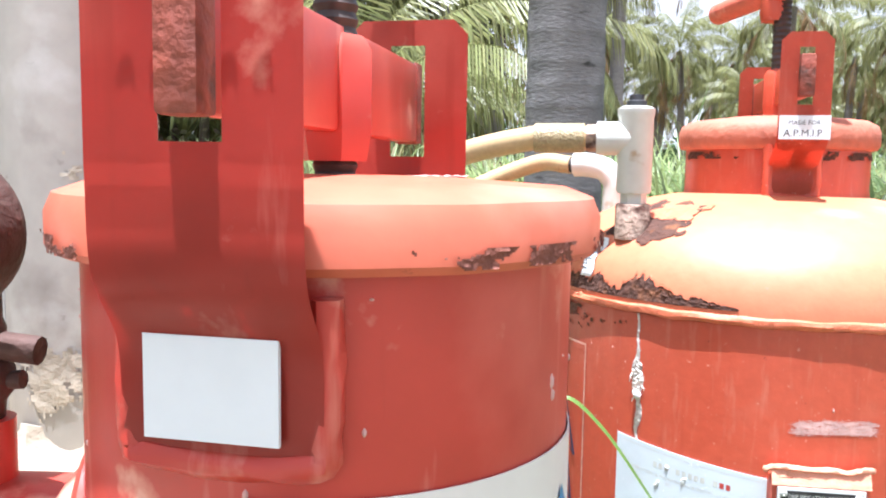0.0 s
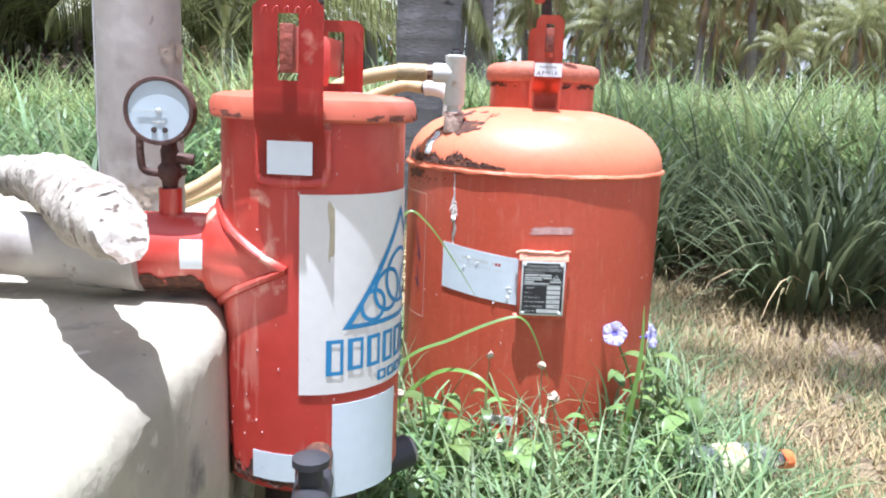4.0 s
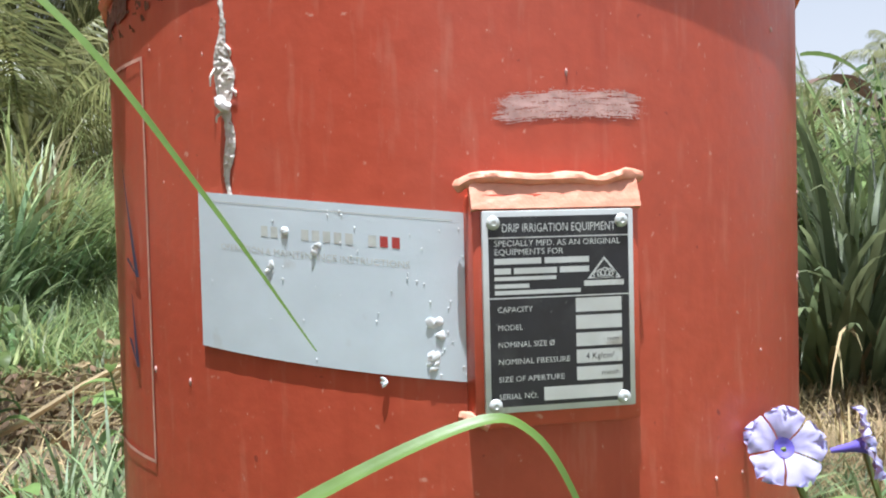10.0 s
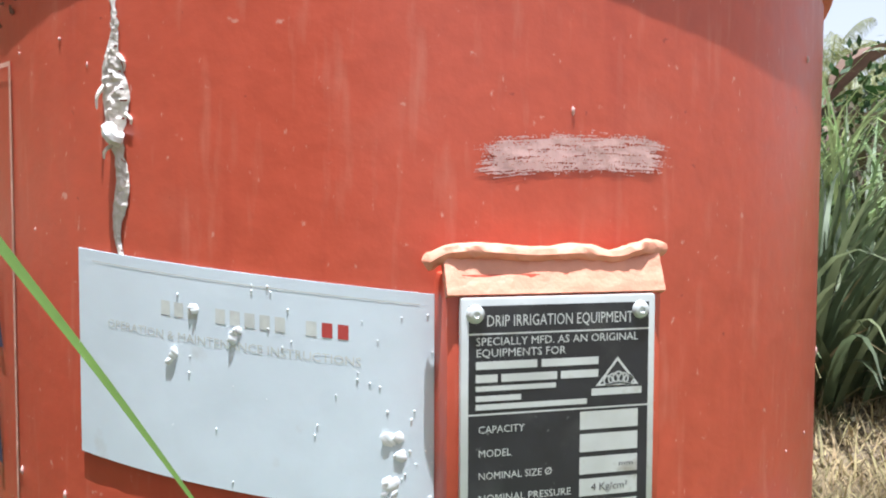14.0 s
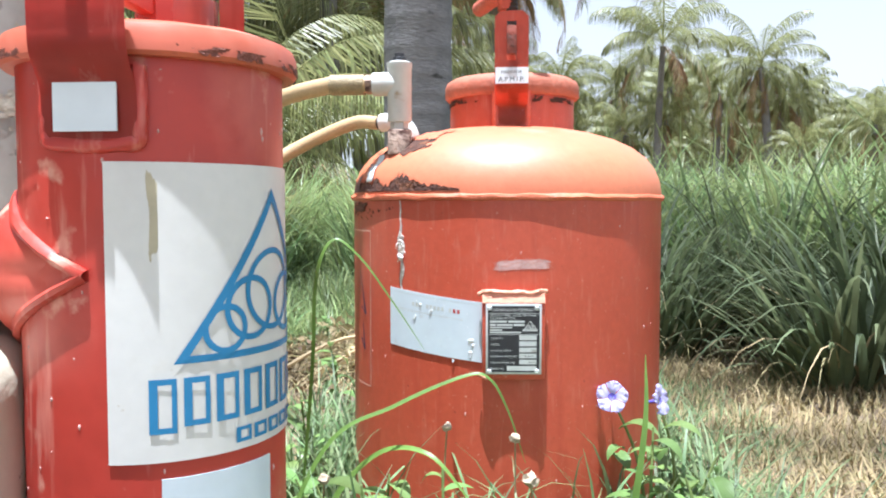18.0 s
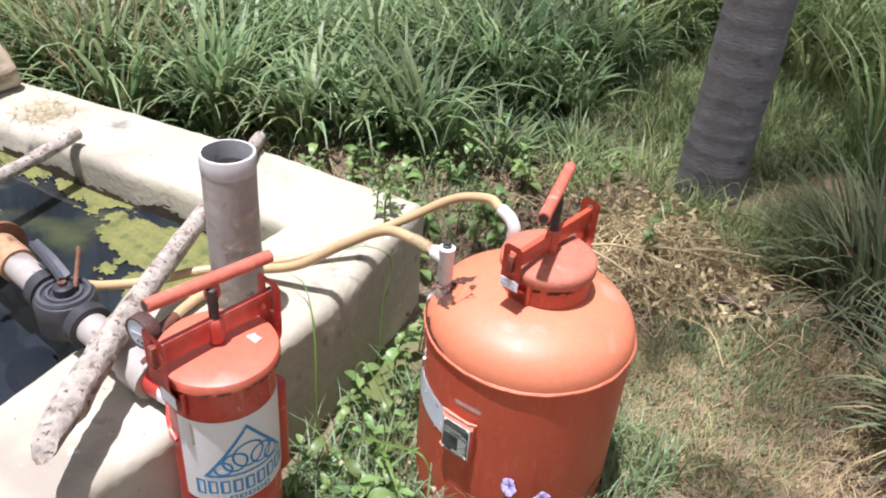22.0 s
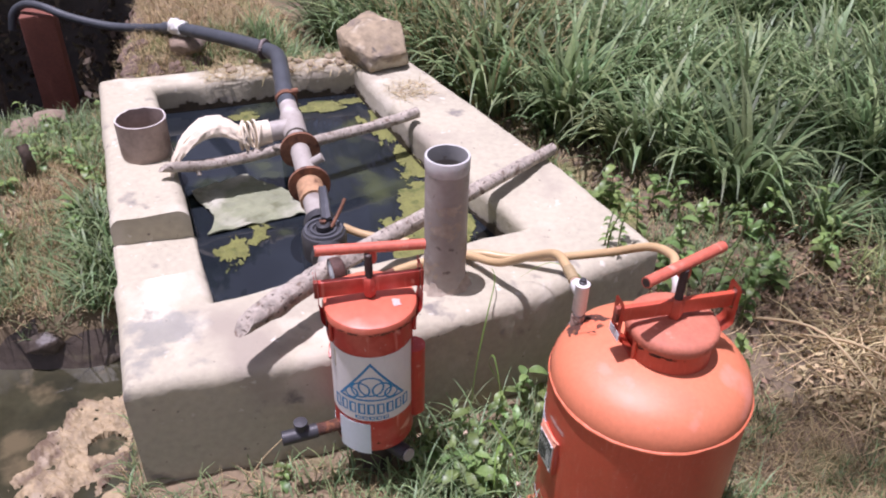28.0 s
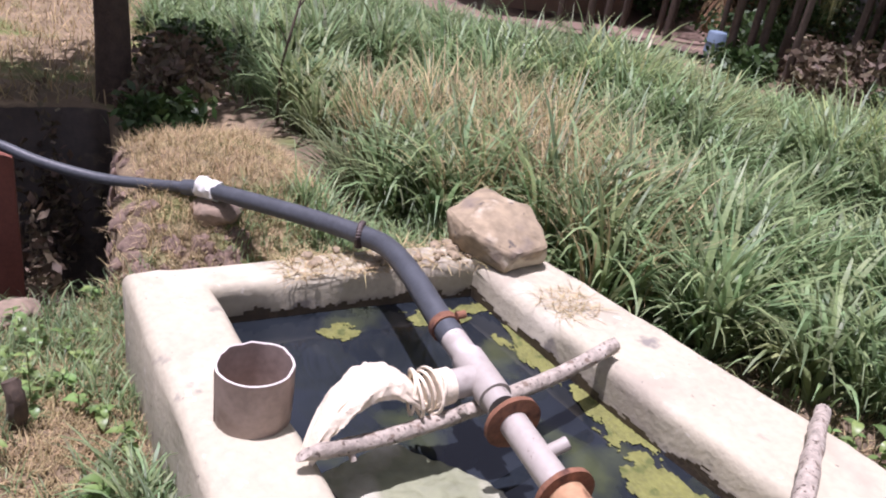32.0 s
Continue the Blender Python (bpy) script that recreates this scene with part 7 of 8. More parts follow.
def grass_clump(x, y, r, n, length, seed, label, material, width=(0.012, 0.022)):
    rng = np.random.default_rng(seed)
    a = rng.uniform(0, 2 * np.pi, n)
    d = r * np.sqrt(rng.random(n))
    roots = np.stack([x + d * np.cos(a), y + d * np.sin(a), ground_z(x + d * np.cos(a), y + d * np.sin(a)) - 0.01], 1)
    lean = 0.05 + 0.66 * (d / r) ** 1.6 * rng.uniform(0.3, 1.1, n)
    L = rng.uniform(*length, n) * (1 - 0.25 * d / r)
    t = thing("grass_clump", (0, 0, 0), label, "grass clump", "grass clumps")
    az = a + rng.normal(0, 0.45, n)
    blades("leaf_tuft", roots, L, width, lean + np.abs(rng.normal(0, 0.12, n)), material, 8, seed + 1, 1.35, parent=t, kind="", az=az)
    m = n // 4
    pick = rng.permutation(n)[:m]
    blades("dry_tuft", roots[pick], L[pick] * 0.75, (0.006, 0.012), lean[pick] + 0.45, M_STRAW, 6, seed + 2, 1.6, "", parent=t, kind="", az=az[pick] + 0.3)
    return t


grass_clump(0.97, 1.08, 0.19, 280, (0.30, 0.78), 61, "large blue-green clump of lemon grass beside the path", M_LEMON, (0.013, 0.024))
grass_clump(1.75, 1.75, 0.24, 300, (0.45, 0.8), 62, "blue-green clump of lemon grass in the shade", M_LEMON)
grass_clump(0.55, 1.70, 0.20, 280, (0.4, 0.8), 63, "dark green grass clump near the palm trunk", M_LEMON)
grass_clump(1.25, 1.42, 0.22, 260, (0.45, 0.92), 641, "dark green lemon grass clump standing behind another", M_LEMON)
grass_clump(1.1, 2.0, 0.26, 320, (0.5, 0.95), 64, "tall dark green grass clump behind the path", M_LEMON)
grass_clump(2.1, 1.35, 0.22, 240, (0.45, 0.8), 66, "dark green grass clump at the path's end", M_LEMON)
grass_clump(-0.98, 1.62, 0.10, 90, (0.20, 0.34), 67, "small bright grass clump behind the cistern", M_GRASS)
grass_clump(-0.78, 1.88, 0.10, 80, (0.20, 0.34), 68, "small bright grass clump near the palm trunk", M_GRASS)

grass_clump(-4.85, 2.15, 0.16, 130, (0.55, 0.95), 671, "tall bright grass tuft standing out of the field", M_TALLG, (0.020, 0.036))
grass_clump(-4.75, 2.70, 0.16, 130, (0.55, 0.95), 672, "tall bright grass tuft standing out of the field", M_TALLG, (0.020, 0.036))
grass_clump(-3.55, 0.25, 0.22, 240, (0.35, 0.70), 673, "dark green grass clump beside the mound", M_LEMON, (0.014, 0.026))
sapling = thing("sapling", (-4.55, 0.02, float(ground_z(-4.55, 0.02))), "thin bare crooked sapling in the field", "sapling")
part("stem", tube([(0, 0, -0.02), (-0.02, 0.01, 0.30), (0.03, 0.03, 0.50), (-0.02, 0.10, 0.72), (-0.03, 0.14, 0.95)], (0.010, 0.004), 7, wobble=0.15), M_DWOOD, sapling)
for q0, q1 in (((0.02, 0.03, 0.46), (0.06, -0.06, 0.62)), ((-0.01, 0.08, 0.66), (0.03, 0.17, 0.80)), ((-0.02, 0.01, 0.28), (-0.04, -0.07, 0.42))):
    part("twig", tube([q0, tuple(0.5 * (a + b) for a, b in zip(q0, q1)), q1], (0.005, 0.002), 6), M_DWOOD, sapling)
# short turf, straw litter and low weeds
in_cistern = lambda x, y: (x < -0.36) & (x > -2.39) & (y > fo(x) - 0.005) & (y < 0.70 + 0.2 * (x + 0.59))
in_tank = lambda x, y: ((x - TX) ** 2 + (y - TY) ** 2 < 0.225 ** 2) | ((x - FX) ** 2 + (y - FY) ** 2 < 0.06 ** 2)
open_ground = lambda x, y: ~in_cistern(x, y) & ~in_tank(x, y) & ~((x > -1.4) & (x < 0.2) & (y < -1.0) & (ground_z(x, y) < -0.08)) & (ground_z(x, y) > -0.3)
lush = lambda x, y: open_ground(x, y) & (((x < 0.33) & (x > -0.7) & (y < 0.55) & (y > -1.3)) | ((x < -1.2) & (y < -0.9) & (np.sin(6 * x + 1) * np.sin(7 * y) + 0.5 * np.sin(15 * x + 9 * y) > 0.15)) | ((np.sin(5 * x) * np.sin(6 * y + 1) > 0.2) & (x < 0.45)))
p = scatter(70000, -3.0, 1.4, -2.0, 1.6, lush, 71)
rng = np.random.default_rng(72)
blades("turf", np.c_[p, ground_z(p[:, 0], p[:, 1]) - 0.004], (0.03, 0.11), (0.003, 0.006), (0.1, 0.9), M_GRASS, 3, 73, 1.0, "short uneven green turf", "grass")
dry = lambda x, y: open_ground(x, y) & (y < 2.4)
p = scatter(90000, -3.2, 2.6, -2.0, 2.4, dry, 74)
blades("dry_turf", np.c_[p, ground_z(p[:, 0], p[:, 1]) - 0.003], (0.025, 0.085), (0.002, 0.005), (0.4, 1.5), M_STRAW, 3, 75, 0.5, "dry straw litter and cropped dead grass", "grass")
p = scatter(60000, -0.2, 1.5, -1.0, 1.35, dry, 741)
blades("dry_turf", np.c_[p, ground_z(p[:, 0], p[:, 1]) - 0.003], (0.015, 0.06), (0.002, 0.004), (0.3, 1.5), M_STRAW, 3, 742, 0.5, "cropped dead grass beside the tank", "grass")
p = scatter(26000, -0.1, 1.4, -1.0, 1.2, lambda x, y: dry(x, y) & (np.sin(7 * x + 2) * np.sin(6 * y) + 0.4 * np.sin(17 * x) > -0.1), 743)
blades("turf", np.c_[p, ground_z(p[:, 0], p[:, 1]) - 0.003], (0.015, 0.06), (0.002, 0.005), (0.2, 1.2), M_GRASS, 3, 744, 0.7, "sparse cropped green grass beside the tank", "grass")
p = scatter(4200, -0.62, 0.36, -0.75, 0.55, lambda x, y: open_ground(x, y) & (np.hypot(x - TX, y - TY) < 0.62), 76)
blades("rank_grass", np.c_[p, ground_z(p[:, 0], p[:, 1]) - 0.004], (0.08, 0.24), (0.004, 0.008), (0.05, 0.8), M_GRASS, 5, 77, 1.2, "rank green grass round the foot of the tank", "grass")
mound_steep = lambda x, y: np.hypot(ground_z(x + 0.02, y) - ground_z(x - 0.02, y), ground_z(x, y + 0.02) - ground_z(x, y - 0.02)) / 0.04
on_mound = lambda x, y: ~in_cistern(x, y) & (ground_z(x, y) > 0.04) & ~((mound_steep(x, y) > 0.75) & (y < -0.55))
p = scatter(40000, -4.3, -2.40, -1.15, 0.35, on_mound, 80)
blades("dry_turf", np.c_[p, ground_z(p[:, 0], p[:, 1]) - 0.003], (0.02, 0.085), (0.002, 0.005), (0.3, 1.4), M_STRAW, 3, 81, 0.6, "short dry grass covering the mound by the well", "grass")
p = scatter(2600, -3.0, -2.40, -0.35, 0.40, lambda x, y: ~in_cistern(x, y), 82)
blades("rank_grass", np.c_[p, ground_z(p[:, 0], p[:, 1]) - 0.004], (0.08, 0.28), (0.005, 0.010), (0.05, 0.9), M_GRASS, 5, 83, 1.3, "rank green grass behind the cistern", "grass")
bank = lambda x, y: ~in_cistern(x, y) & (ground_z(x, y) > -0.02)
p = scatter(26000, -2.6, -1.25, -1.85, -1.0, bank, 841)
blades("dry_turf", np.c_[p, ground_z(p[:, 0], p[:, 1]) - 0.003], (0.015, 0.06), (0.002, 0.005), (0.3, 1.5), M_STRAW, 3, 842, 0.5, "cropped dead grass on the bank", "grass")
p = scatter(9000, -2.75, -1.27, -1.75, -1.0, lambda x, y: bank(x, y) & ((y > -1.10 + 0.05 * np.sin(9 * x)) | (x < -2.12) | (np.sin(8 * x) * np.sin(9 * y + 2) > 0.45)), 84)
p = p[::2]
blades("rank_grass", np.c_[p, ground_z(p[:, 0], p[:, 1]) - 0.004], (0.04, 0.14), (0.004, 0.008), (0.05, 0.9), M_GRASS, 4, 85, 1.2, "green grass on the bank beside the cistern", "grass")
p = scatter(420, -1.75, -1.22, -1.13, -0.98, lambda x, y: ~in_cistern(x, y), 86)
blades("rank_grass", np.c_[p, np.maximum(ground_z(p[:, 0], p[:, 1]), -0.05) - 0.004], (0.15, 0.34), (0.006, 0.012), (0.1, 0.9), M_GRASS, 6, 87, 1.6, "long grass hanging over the channel at the cistern's side", "grass")
# ---------------------------------------------------------------- weeds, flowers, bottle and litter
def leaf_mesh(name, material, length=0.06, width=0.024, curl=0.5):
    bm = bmesh.new()
    rows = []
    n_ = 7
    p, ang = Vector((0, 0, 0)), 0.35
    for k in range(n_ + 1):
        f = k / n_
        w = width * math.sin(math.pi * min(1, 0.04 + 0.96 * f)) ** 0.8 * (1 - 0.25 * f)
        rows.append([bm.verts.new(p + Vector((0, -w, 0.28 * w))), bm.verts.new(p), bm.verts.new(p + Vector((0, w, 0.28 * w)))])
        p = p + Vector((math.cos(ang), 0, math.sin(ang))) * (length / n_)
        ang -= curl / n_ * 2
    for a, b in zip(rows, rows[1:]):
        bm.faces.new((a[0], b[0], b[1], a[1]))
        bm.faces.new((a[1], b[1], b[2], a[2]))
    me = bpy.data.meshes.new(name)
    bm.to_mesh(me)
    bm.free()
    me.polygons.foreach_set("use_smooth", [True] * len(me.polygons))
    me.materials.append(material)
    return me


M_LEAFO = mat("broad_weed_leaf", (0.17, 0.26, 0.08), 0.4, var=0.15, scale=40, bump=0.1, rand=0.35, hue=0.02, trans=0.35)
M_STEMG = mat("weed_stem", (0.16, 0.20, 0.06), 0.6, var=0.2, scale=40, bump=0.1)
LEAVES = [leaf_mesh("leaf", M_LEAFO, 0.075, 0.020, 0.8), leaf_mesh("leaf", M_LEAFO, 0.06, 0.015, 0.4), leaf_mesh("leaf", M_LEAFO, 0.05, 0.011, 1.1)]


def weed(x, y, height, leaves, seed, label, lean=(0, 0), scale=1.0, group="weeds"):
    rr = random.Random(seed)
    t = thing("weed", (x, y, float(ground_z(x, y)) - 0.005), label, "weed", group)
    top = Vector((lean[0], lean[1], height))
    line = spline([(0, 0, 0), (lean[0] * 0.3 + rr.uniform(-0.01, 0.01), lean[1] * 0.3, height * 0.5), top], 6)
    part("stem", tube(line, (0.003, 0.0015), 6, smooth=False), M_STEMG, t)
    for k in range(leaves):
        f = 0.25 + 0.75 * (k + 0.5) / leaves
        q = line[int(f * (len(line) - 1))]
        ob = new("leaf", LEAVES[rr.randrange(3)])
        ob.parent = t
        s = 0.8 * scale * rr.uniform(0.7, 1.25) * (1.15 - 0.4 * f)
        ob.matrix_local = Matrix.Translation(q) @ Matrix.Rotation(2.2 * k + rr.uniform(-0.4, 0.4), 4, "Z") @ Matrix.Rotation(rr.uniform(-0.5, 0.15), 4, "Y") @ Matrix.Scale(s, 4)
    return t


for k, (x, y, h, n_, s) in enumerate(((-0.145, -0.11, 0.16, 8, 1.2), (-0.085, -0.09, 0.17, 8, 1.2), (-0.05, -0.13, 0.10, 7, 1.1), (-0.20, -0.10, 0.15, 8, 1.0), (0.03, -0.10, 0.09, 7, 0.9), (-0.11, -0.20, 0.08, 7, 1.0), (0.10, -0.06, 0.12, 8, 0.8),
                                     (0.17, -0.04, 0.20, 12, 1.0), (0.22, -0.01, 0.16, 10, 1.0), (0.25, 0.06, 0.13, 9, 0.9), (0.20, -0.10, 0.11, 9, 0.8), (0.13, -0.13, 0.09, 8, 0.8),
                                     (-0.28, -0.08, 0.16, 9, 1.1), (-0.34, 0.02, 0.18, 10, 1.2), (-0.40, 0.12, 0.20, 10, 1.2), (-0.30, 0.15, 0.14, 8, 1.1), (-0.36, -0.10, 0.12, 8, 1.0), (-0.42, 0.30, 0.22, 10, 1.3), (-0.25, 0.05, 0.12, 8, 1.2), (-0.33, 0.33, 0.16, 9, 1.1),
                                     (-0.45, 0.45, 0.20, 9, 1.2), (-0.27, 0.25, 0.10, 7, 1.1), (-0.30, -0.18, 0.10, 8, 0.9), (-0.20, -0.25, 0.08, 7, 0.8), (-0.12, -0.42, 0.08, 7, 0.8), (-0.32, -0.60, 0.08, 7, 0.7), (-0.17, -0.16, 0.11, 9, 1.5), (-0.12, -0.13, 0.13, 9, 1.5), (-0.23, -0.15, 0.12, 9, 1.4), (-0.06, -0.17, 0.10, 9, 1.3), (-0.26, -0.20, 0.10, 9, 1.3), (-0.15, -0.05, 0.15, 9, 1.4), (0.16, -0.10, 0.12, 10, 1.2), (0.24, -0.04, 0.14, 10, 1.2))):
    weed(x, y, h, n_, 100 + k, "leafy green weed growing at the tank's foot", ((k % 3 - 1) * 0.03, (k % 2) * 0.02), s, "weeds round the tank")
rr = random.Random(9)
for k in range(84):
    x, y = rr.uniform(-1.45, -0.10), 0.62 + 1.5 * rr.random() ** 1.5
    if y < 0.74 + 0.2 * (x + 0.59) or abs(x + 0.21) < 0.22 and y > 1.7 or (x > -0.5 and y > 0.85 and k % 4):
        continue
    weed(x, y, rr.uniform(0.08, 0.26), rr.randrange(9, 14), 200 + k, "low leafy weed between the cistern and the palm", (rr.uniform(-0.05, 0.05), rr.uniform(-0.05, 0.05)), rr.uniform(0.9, 1.5), "weeds behind the cistern")
for k in range(64):
    x, y = rr.uniform(-2.75, -1.3), rr.uniform(-1.8, -1.06)
    if ground_z(x, y) < -0.05 or (y < -1.2 and x > -2.1 and k % 3):
        continue
    weed(x, y, rr.uniform(0.05, 0.14), rr.randrange(7, 11), 300 + k, "low green weed on the bank beside the cistern", (rr.uniform(-0.04, 0.04), 0), rr.uniform(0.8, 1.2), "weeds on the bank")
for k, (x, y) in enumerate(((-0.62, 0.50), (-0.65, 0.47), (-0.60, 0.45), (-0.67, 0.53))):
    w = weed(x, y, 0.10 + 0.03 * k, 12, 340 + k, "small weed rooted in a crack of the cistern wall", (0.02 * k - 0.03, 0.02), 0.55, "weeds on the wall")
    w.location.z = TOP - 0.005

# violet flowers on long stalks
M_VIOL = mat("pale_violet_petal", (0.56, 0.54, 0.86), 0.55, var=0.12, scale=60, bump=0.05, trans=0.3)
M_VDEEP = mat("deep_violet_throat", (0.14, 0.11, 0.50), 0.6, bump=0.0)


def petal():
    def fn(u, v):
        r = 0.004 + 0.0175 * u * (1 - 0.10 * u * math.cos(12.6 * v))
        lobe = 1.0 if u < 0.75 else math.sqrt(max(0.03, 1 - ((u - 0.75) / 0.25) ** 2))
        w = (0.0026 + 0.0084 * min(u, 0.75) / 0.75) * lobe * (v - 0.5) * 2
        return Vector((r, w, 0.010 * u ** 0.7 - 0.006 * u * u + 0.0034 * math.sin(13 * v + 7 * u) * u * u + 0.0012 * math.sin(31 * v) * u ** 3))
    bm = sheet(fn, 12, 6)
    me = bpy.data.meshes.new("petal")
    bm.to_mesh(me)
    bm.free()
    me.polygons.foreach_set("use_smooth", [True] * len(me.polygons))
    me.materials.append(M_VIOL)
    return me


PETAL = petal()


def flower(root, tip, face, label):
    t = thing("flower", (root[0], root[1], float(ground_z(root[0], root[1]))), label, "flower", "violet flowers")
    o = Vector(t.location)
    tip = Vector(tip) - o
    part("stalk", tube([(0, 0, 0), tip * 0.5 + Vector((0.01, 0, 0.02)), tip], (0.0028, 0.0016), 6), M_STEMG, t)
    m = Matrix.Translation(tip) @ Vector(face).to_track_quat("Z", "Y").to_matrix().to_4x4() @ Matrix.Scale(0.94, 4)
    bl = part("throat", moved(lathe([(0.0015, -0.018), (0.003, -0.006), (0.0055, 0.002), (0.003, 0.001), (0, -0.001)], 12), m), M_VDEEP, t, "deep violet throat")
    for k in range(5):
        ob = new("petal", PETAL)
        ob.parent = t
        ob.matrix_local = m @ Matrix.Rotation(2 * math.pi * k / 5 + 0.2, 4, "Z")
    for k in range(4):
        ob = new("leaf", LEAVES[k % 3])
        ob.parent = t
        ob.matrix_local = Matrix.Translation(tip * (0.45 + 0.12 * k)) @ Matrix.Rotation(1.9 * k, 4, "Z") @ Matrix.Rotation(-0.3, 4, "Y") @ Matrix.Scale(0.8, 4)
    return t


flower((0.18, 0.03), (0.130, 0.032, 0.242), (-0.25, -1, 0.35), "open pale violet flower with five petals")
flower((0.215, 0.045), (0.195, 0.056, 0.232), (0.75, -0.5, 0.25), "pale violet flower turned aside")

# seed heads and long blades
M_SEED = mat("dry_seed_head", (0.42, 0.33, 0.23), 0.9, var=0.3, scale=200, bump=0.6, bscale=300)
for k, (x, y, h, r, lx) in enumerate(((0.0, -0.06, 0.195, 0.006, 0.0), (0.03, -0.09, 0.155, 0.008, -0.015), (-0.09, -0.05, 0.205, 0.005, 0.01), (-0.215, -0.12, 0.165, 0.006, 0.0), (-0.02, -0.10, 0.12, 0.005, 0.02))):
    t = thing("seed_stalk", (x, y, 0.02), "thin dry stalk with a seed head", "plant", "seed stalks")
    part("stalk", tube([(0, 0, 0), (lx * 0.4, 0, h * 0.5), (lx, 0, h)], (0.0016, 0.001), 5), M_STRAW, t)
    hd = bmesh.new()
    bmesh.ops.create_icosphere(hd, subdivisions=2, radius=r, matrix=Matrix.Translation((lx, 0, h)))
    for v in hd.verts:
        v.co += (v.co - Vector((lx, 0, h))) * random.uniform(-0.3, 0.4)
    part("seed_head", hd, M_SEED, t)


def long_blade(points, width, label):
    line = spline(points, 8)
    n_ = len(line) - 1
    def fn(u, v):
        i = min(int(u * n_), n_)
        q = line[i]
        way = (line[min(i + 1, n_)] - line[max(i - 1, 0)]).normalized()
        side = way.cross(Vector((0, -0.55, 0.8))).normalized()
        w = width * min(1, 5 * u + 0.3) * (1 - max(0, u - 0.35) / 0.68) ** 0.7 * 0.5
        return q + side * w * (2 * v - 1) + Vector((0, 0, 0.25 * w * abs(2 * v - 1)))
    return tagged(part("tall_grass", sheet(fn, n_, 4), M_BLADE), label, "grass", "long grass leaves")


M_BLADE = mat("long_green_blade", (0.16, 0.27, 0.055), 0.42, var=0.15, scale=30, bump=0.1, rand=0.2, trans=0.35)
long_blade([(-0.30, -0.10, 0.03), (-0.224, -0.06, 0.20), (-0.14, -0.06, 0.252), (-0.06, -0.06, 0.287), (-0.03, -0.06, 0.284), (-0.008, -0.06, 0.245), (0.012, -0.06, 0.185)], 0.0062, "long arching green grass blade before the tank")
long_blade([(-0.27, 0.0, 0.03), (-0.245, -0.02, 0.28), (-0.232, -0.06, 0.40), (-0.212, -0.06, 0.446), (-0.18, -0.06, 0.425), (-0.14, -0.06, 0.37), (-0.106, -0.06, 0.318)], 0.005, "thin green grass blade curling beside the tank")
long_blade([(-0.25, 0.02, 0.03), (-0.22, 0.0, 0.12), (-0.16, -0.04, 0.19), (-0.10, -0.08, 0.20), (-0.05, -0.10, 0.15)], 0.011, "arching green grass blade in the weeds")
long_blade([(-0.46, 0.28, 0.02), (-0.47, 0.30, 0.25), (-0.45, 0.30, 0.42), (-0.50, 0.22, 0.47), (-0.55, 0.15, 0.40)], 0.005, "thin stem leaning over the cistern wall")
long_blade([(0.12, -0.08, 0.03), (0.15, -0.06, 0.22), (0.155, -0.04, 0.31)], 0.008, "upright green grass blade by the flowers")

long_blade([(-0.355, -0.06, 0.02), (-0.375, -0.04, 0.24), (-0.42, 0.0, 0.38), (-0.50, 0.05, 0.44), (-0.58, 0.07, 0.43)], 0.0055, "long thin dry stem leaning on the cistern edge")

# plastic bottle
M_PET = bpy.data.materials.new("clear_plastic")
M_PET.use_nodes = True
pb = M_PET.node_tree.nodes["Principled BSDF"]
pb.inputs["Base Color"].default_value = (0.86, 0.95, 0.90, 1)
pb.inputs["Roughness"].default_value, pb.inputs["IOR"].default_value = 0.12, 1.2
pb.inputs["Transmission Weight"].default_value = 0.9
M_CAP = mat("orange_plastic_cap", (0.75, 0.16, 0.04), 0.4, var=0.08, bump=0.0)
M_WRAP = mat("yellow_bottle_label", (0.60, 0.56, 0.32), 0.5, var=0.2, scale=30, bump=0.05, stains=(((0.75, 0.30, 0.12), 25, 0.55, 0.1),))
bt = thing("plastic_bottle", (0.262, -0.058, 0.062), "empty clear plastic bottle with orange cap lying in grass", "bottle")
bt.matrix_world = Matrix.Translation((0.235, -0.075, 0.060)) @ Matrix.Rotation(radians(14), 4, "Z") @ Matrix.Rotation(radians(90), 4, "Y")
part("bottle_body", lathe([(0, 0.004), (0.026, 0.0), (0.032, 0.008), (0.033, 0.03), (0.0315, 0.034), (0.033, 0.04), (0.033, 0.10), (0.031, 0.12), (0.022, 0.148), (0.0125, 0.158), (0.0125, 0.172)], 32), M_PET, bt)
part("cap", lathe([(0, 0.186), (0.0145, 0.186), (0.0155, 0.183), (0.0155, 0.168), (0.012, 0.168)], 24), M_CAP, bt, "orange screw cap")
part("label", lathe([(0.0335, 0.042), (0.0337, 0.05), (0.0337, 0.085), (0.0335, 0.09)], 32), M_WRAP, bt, "torn yellow and orange paper label")

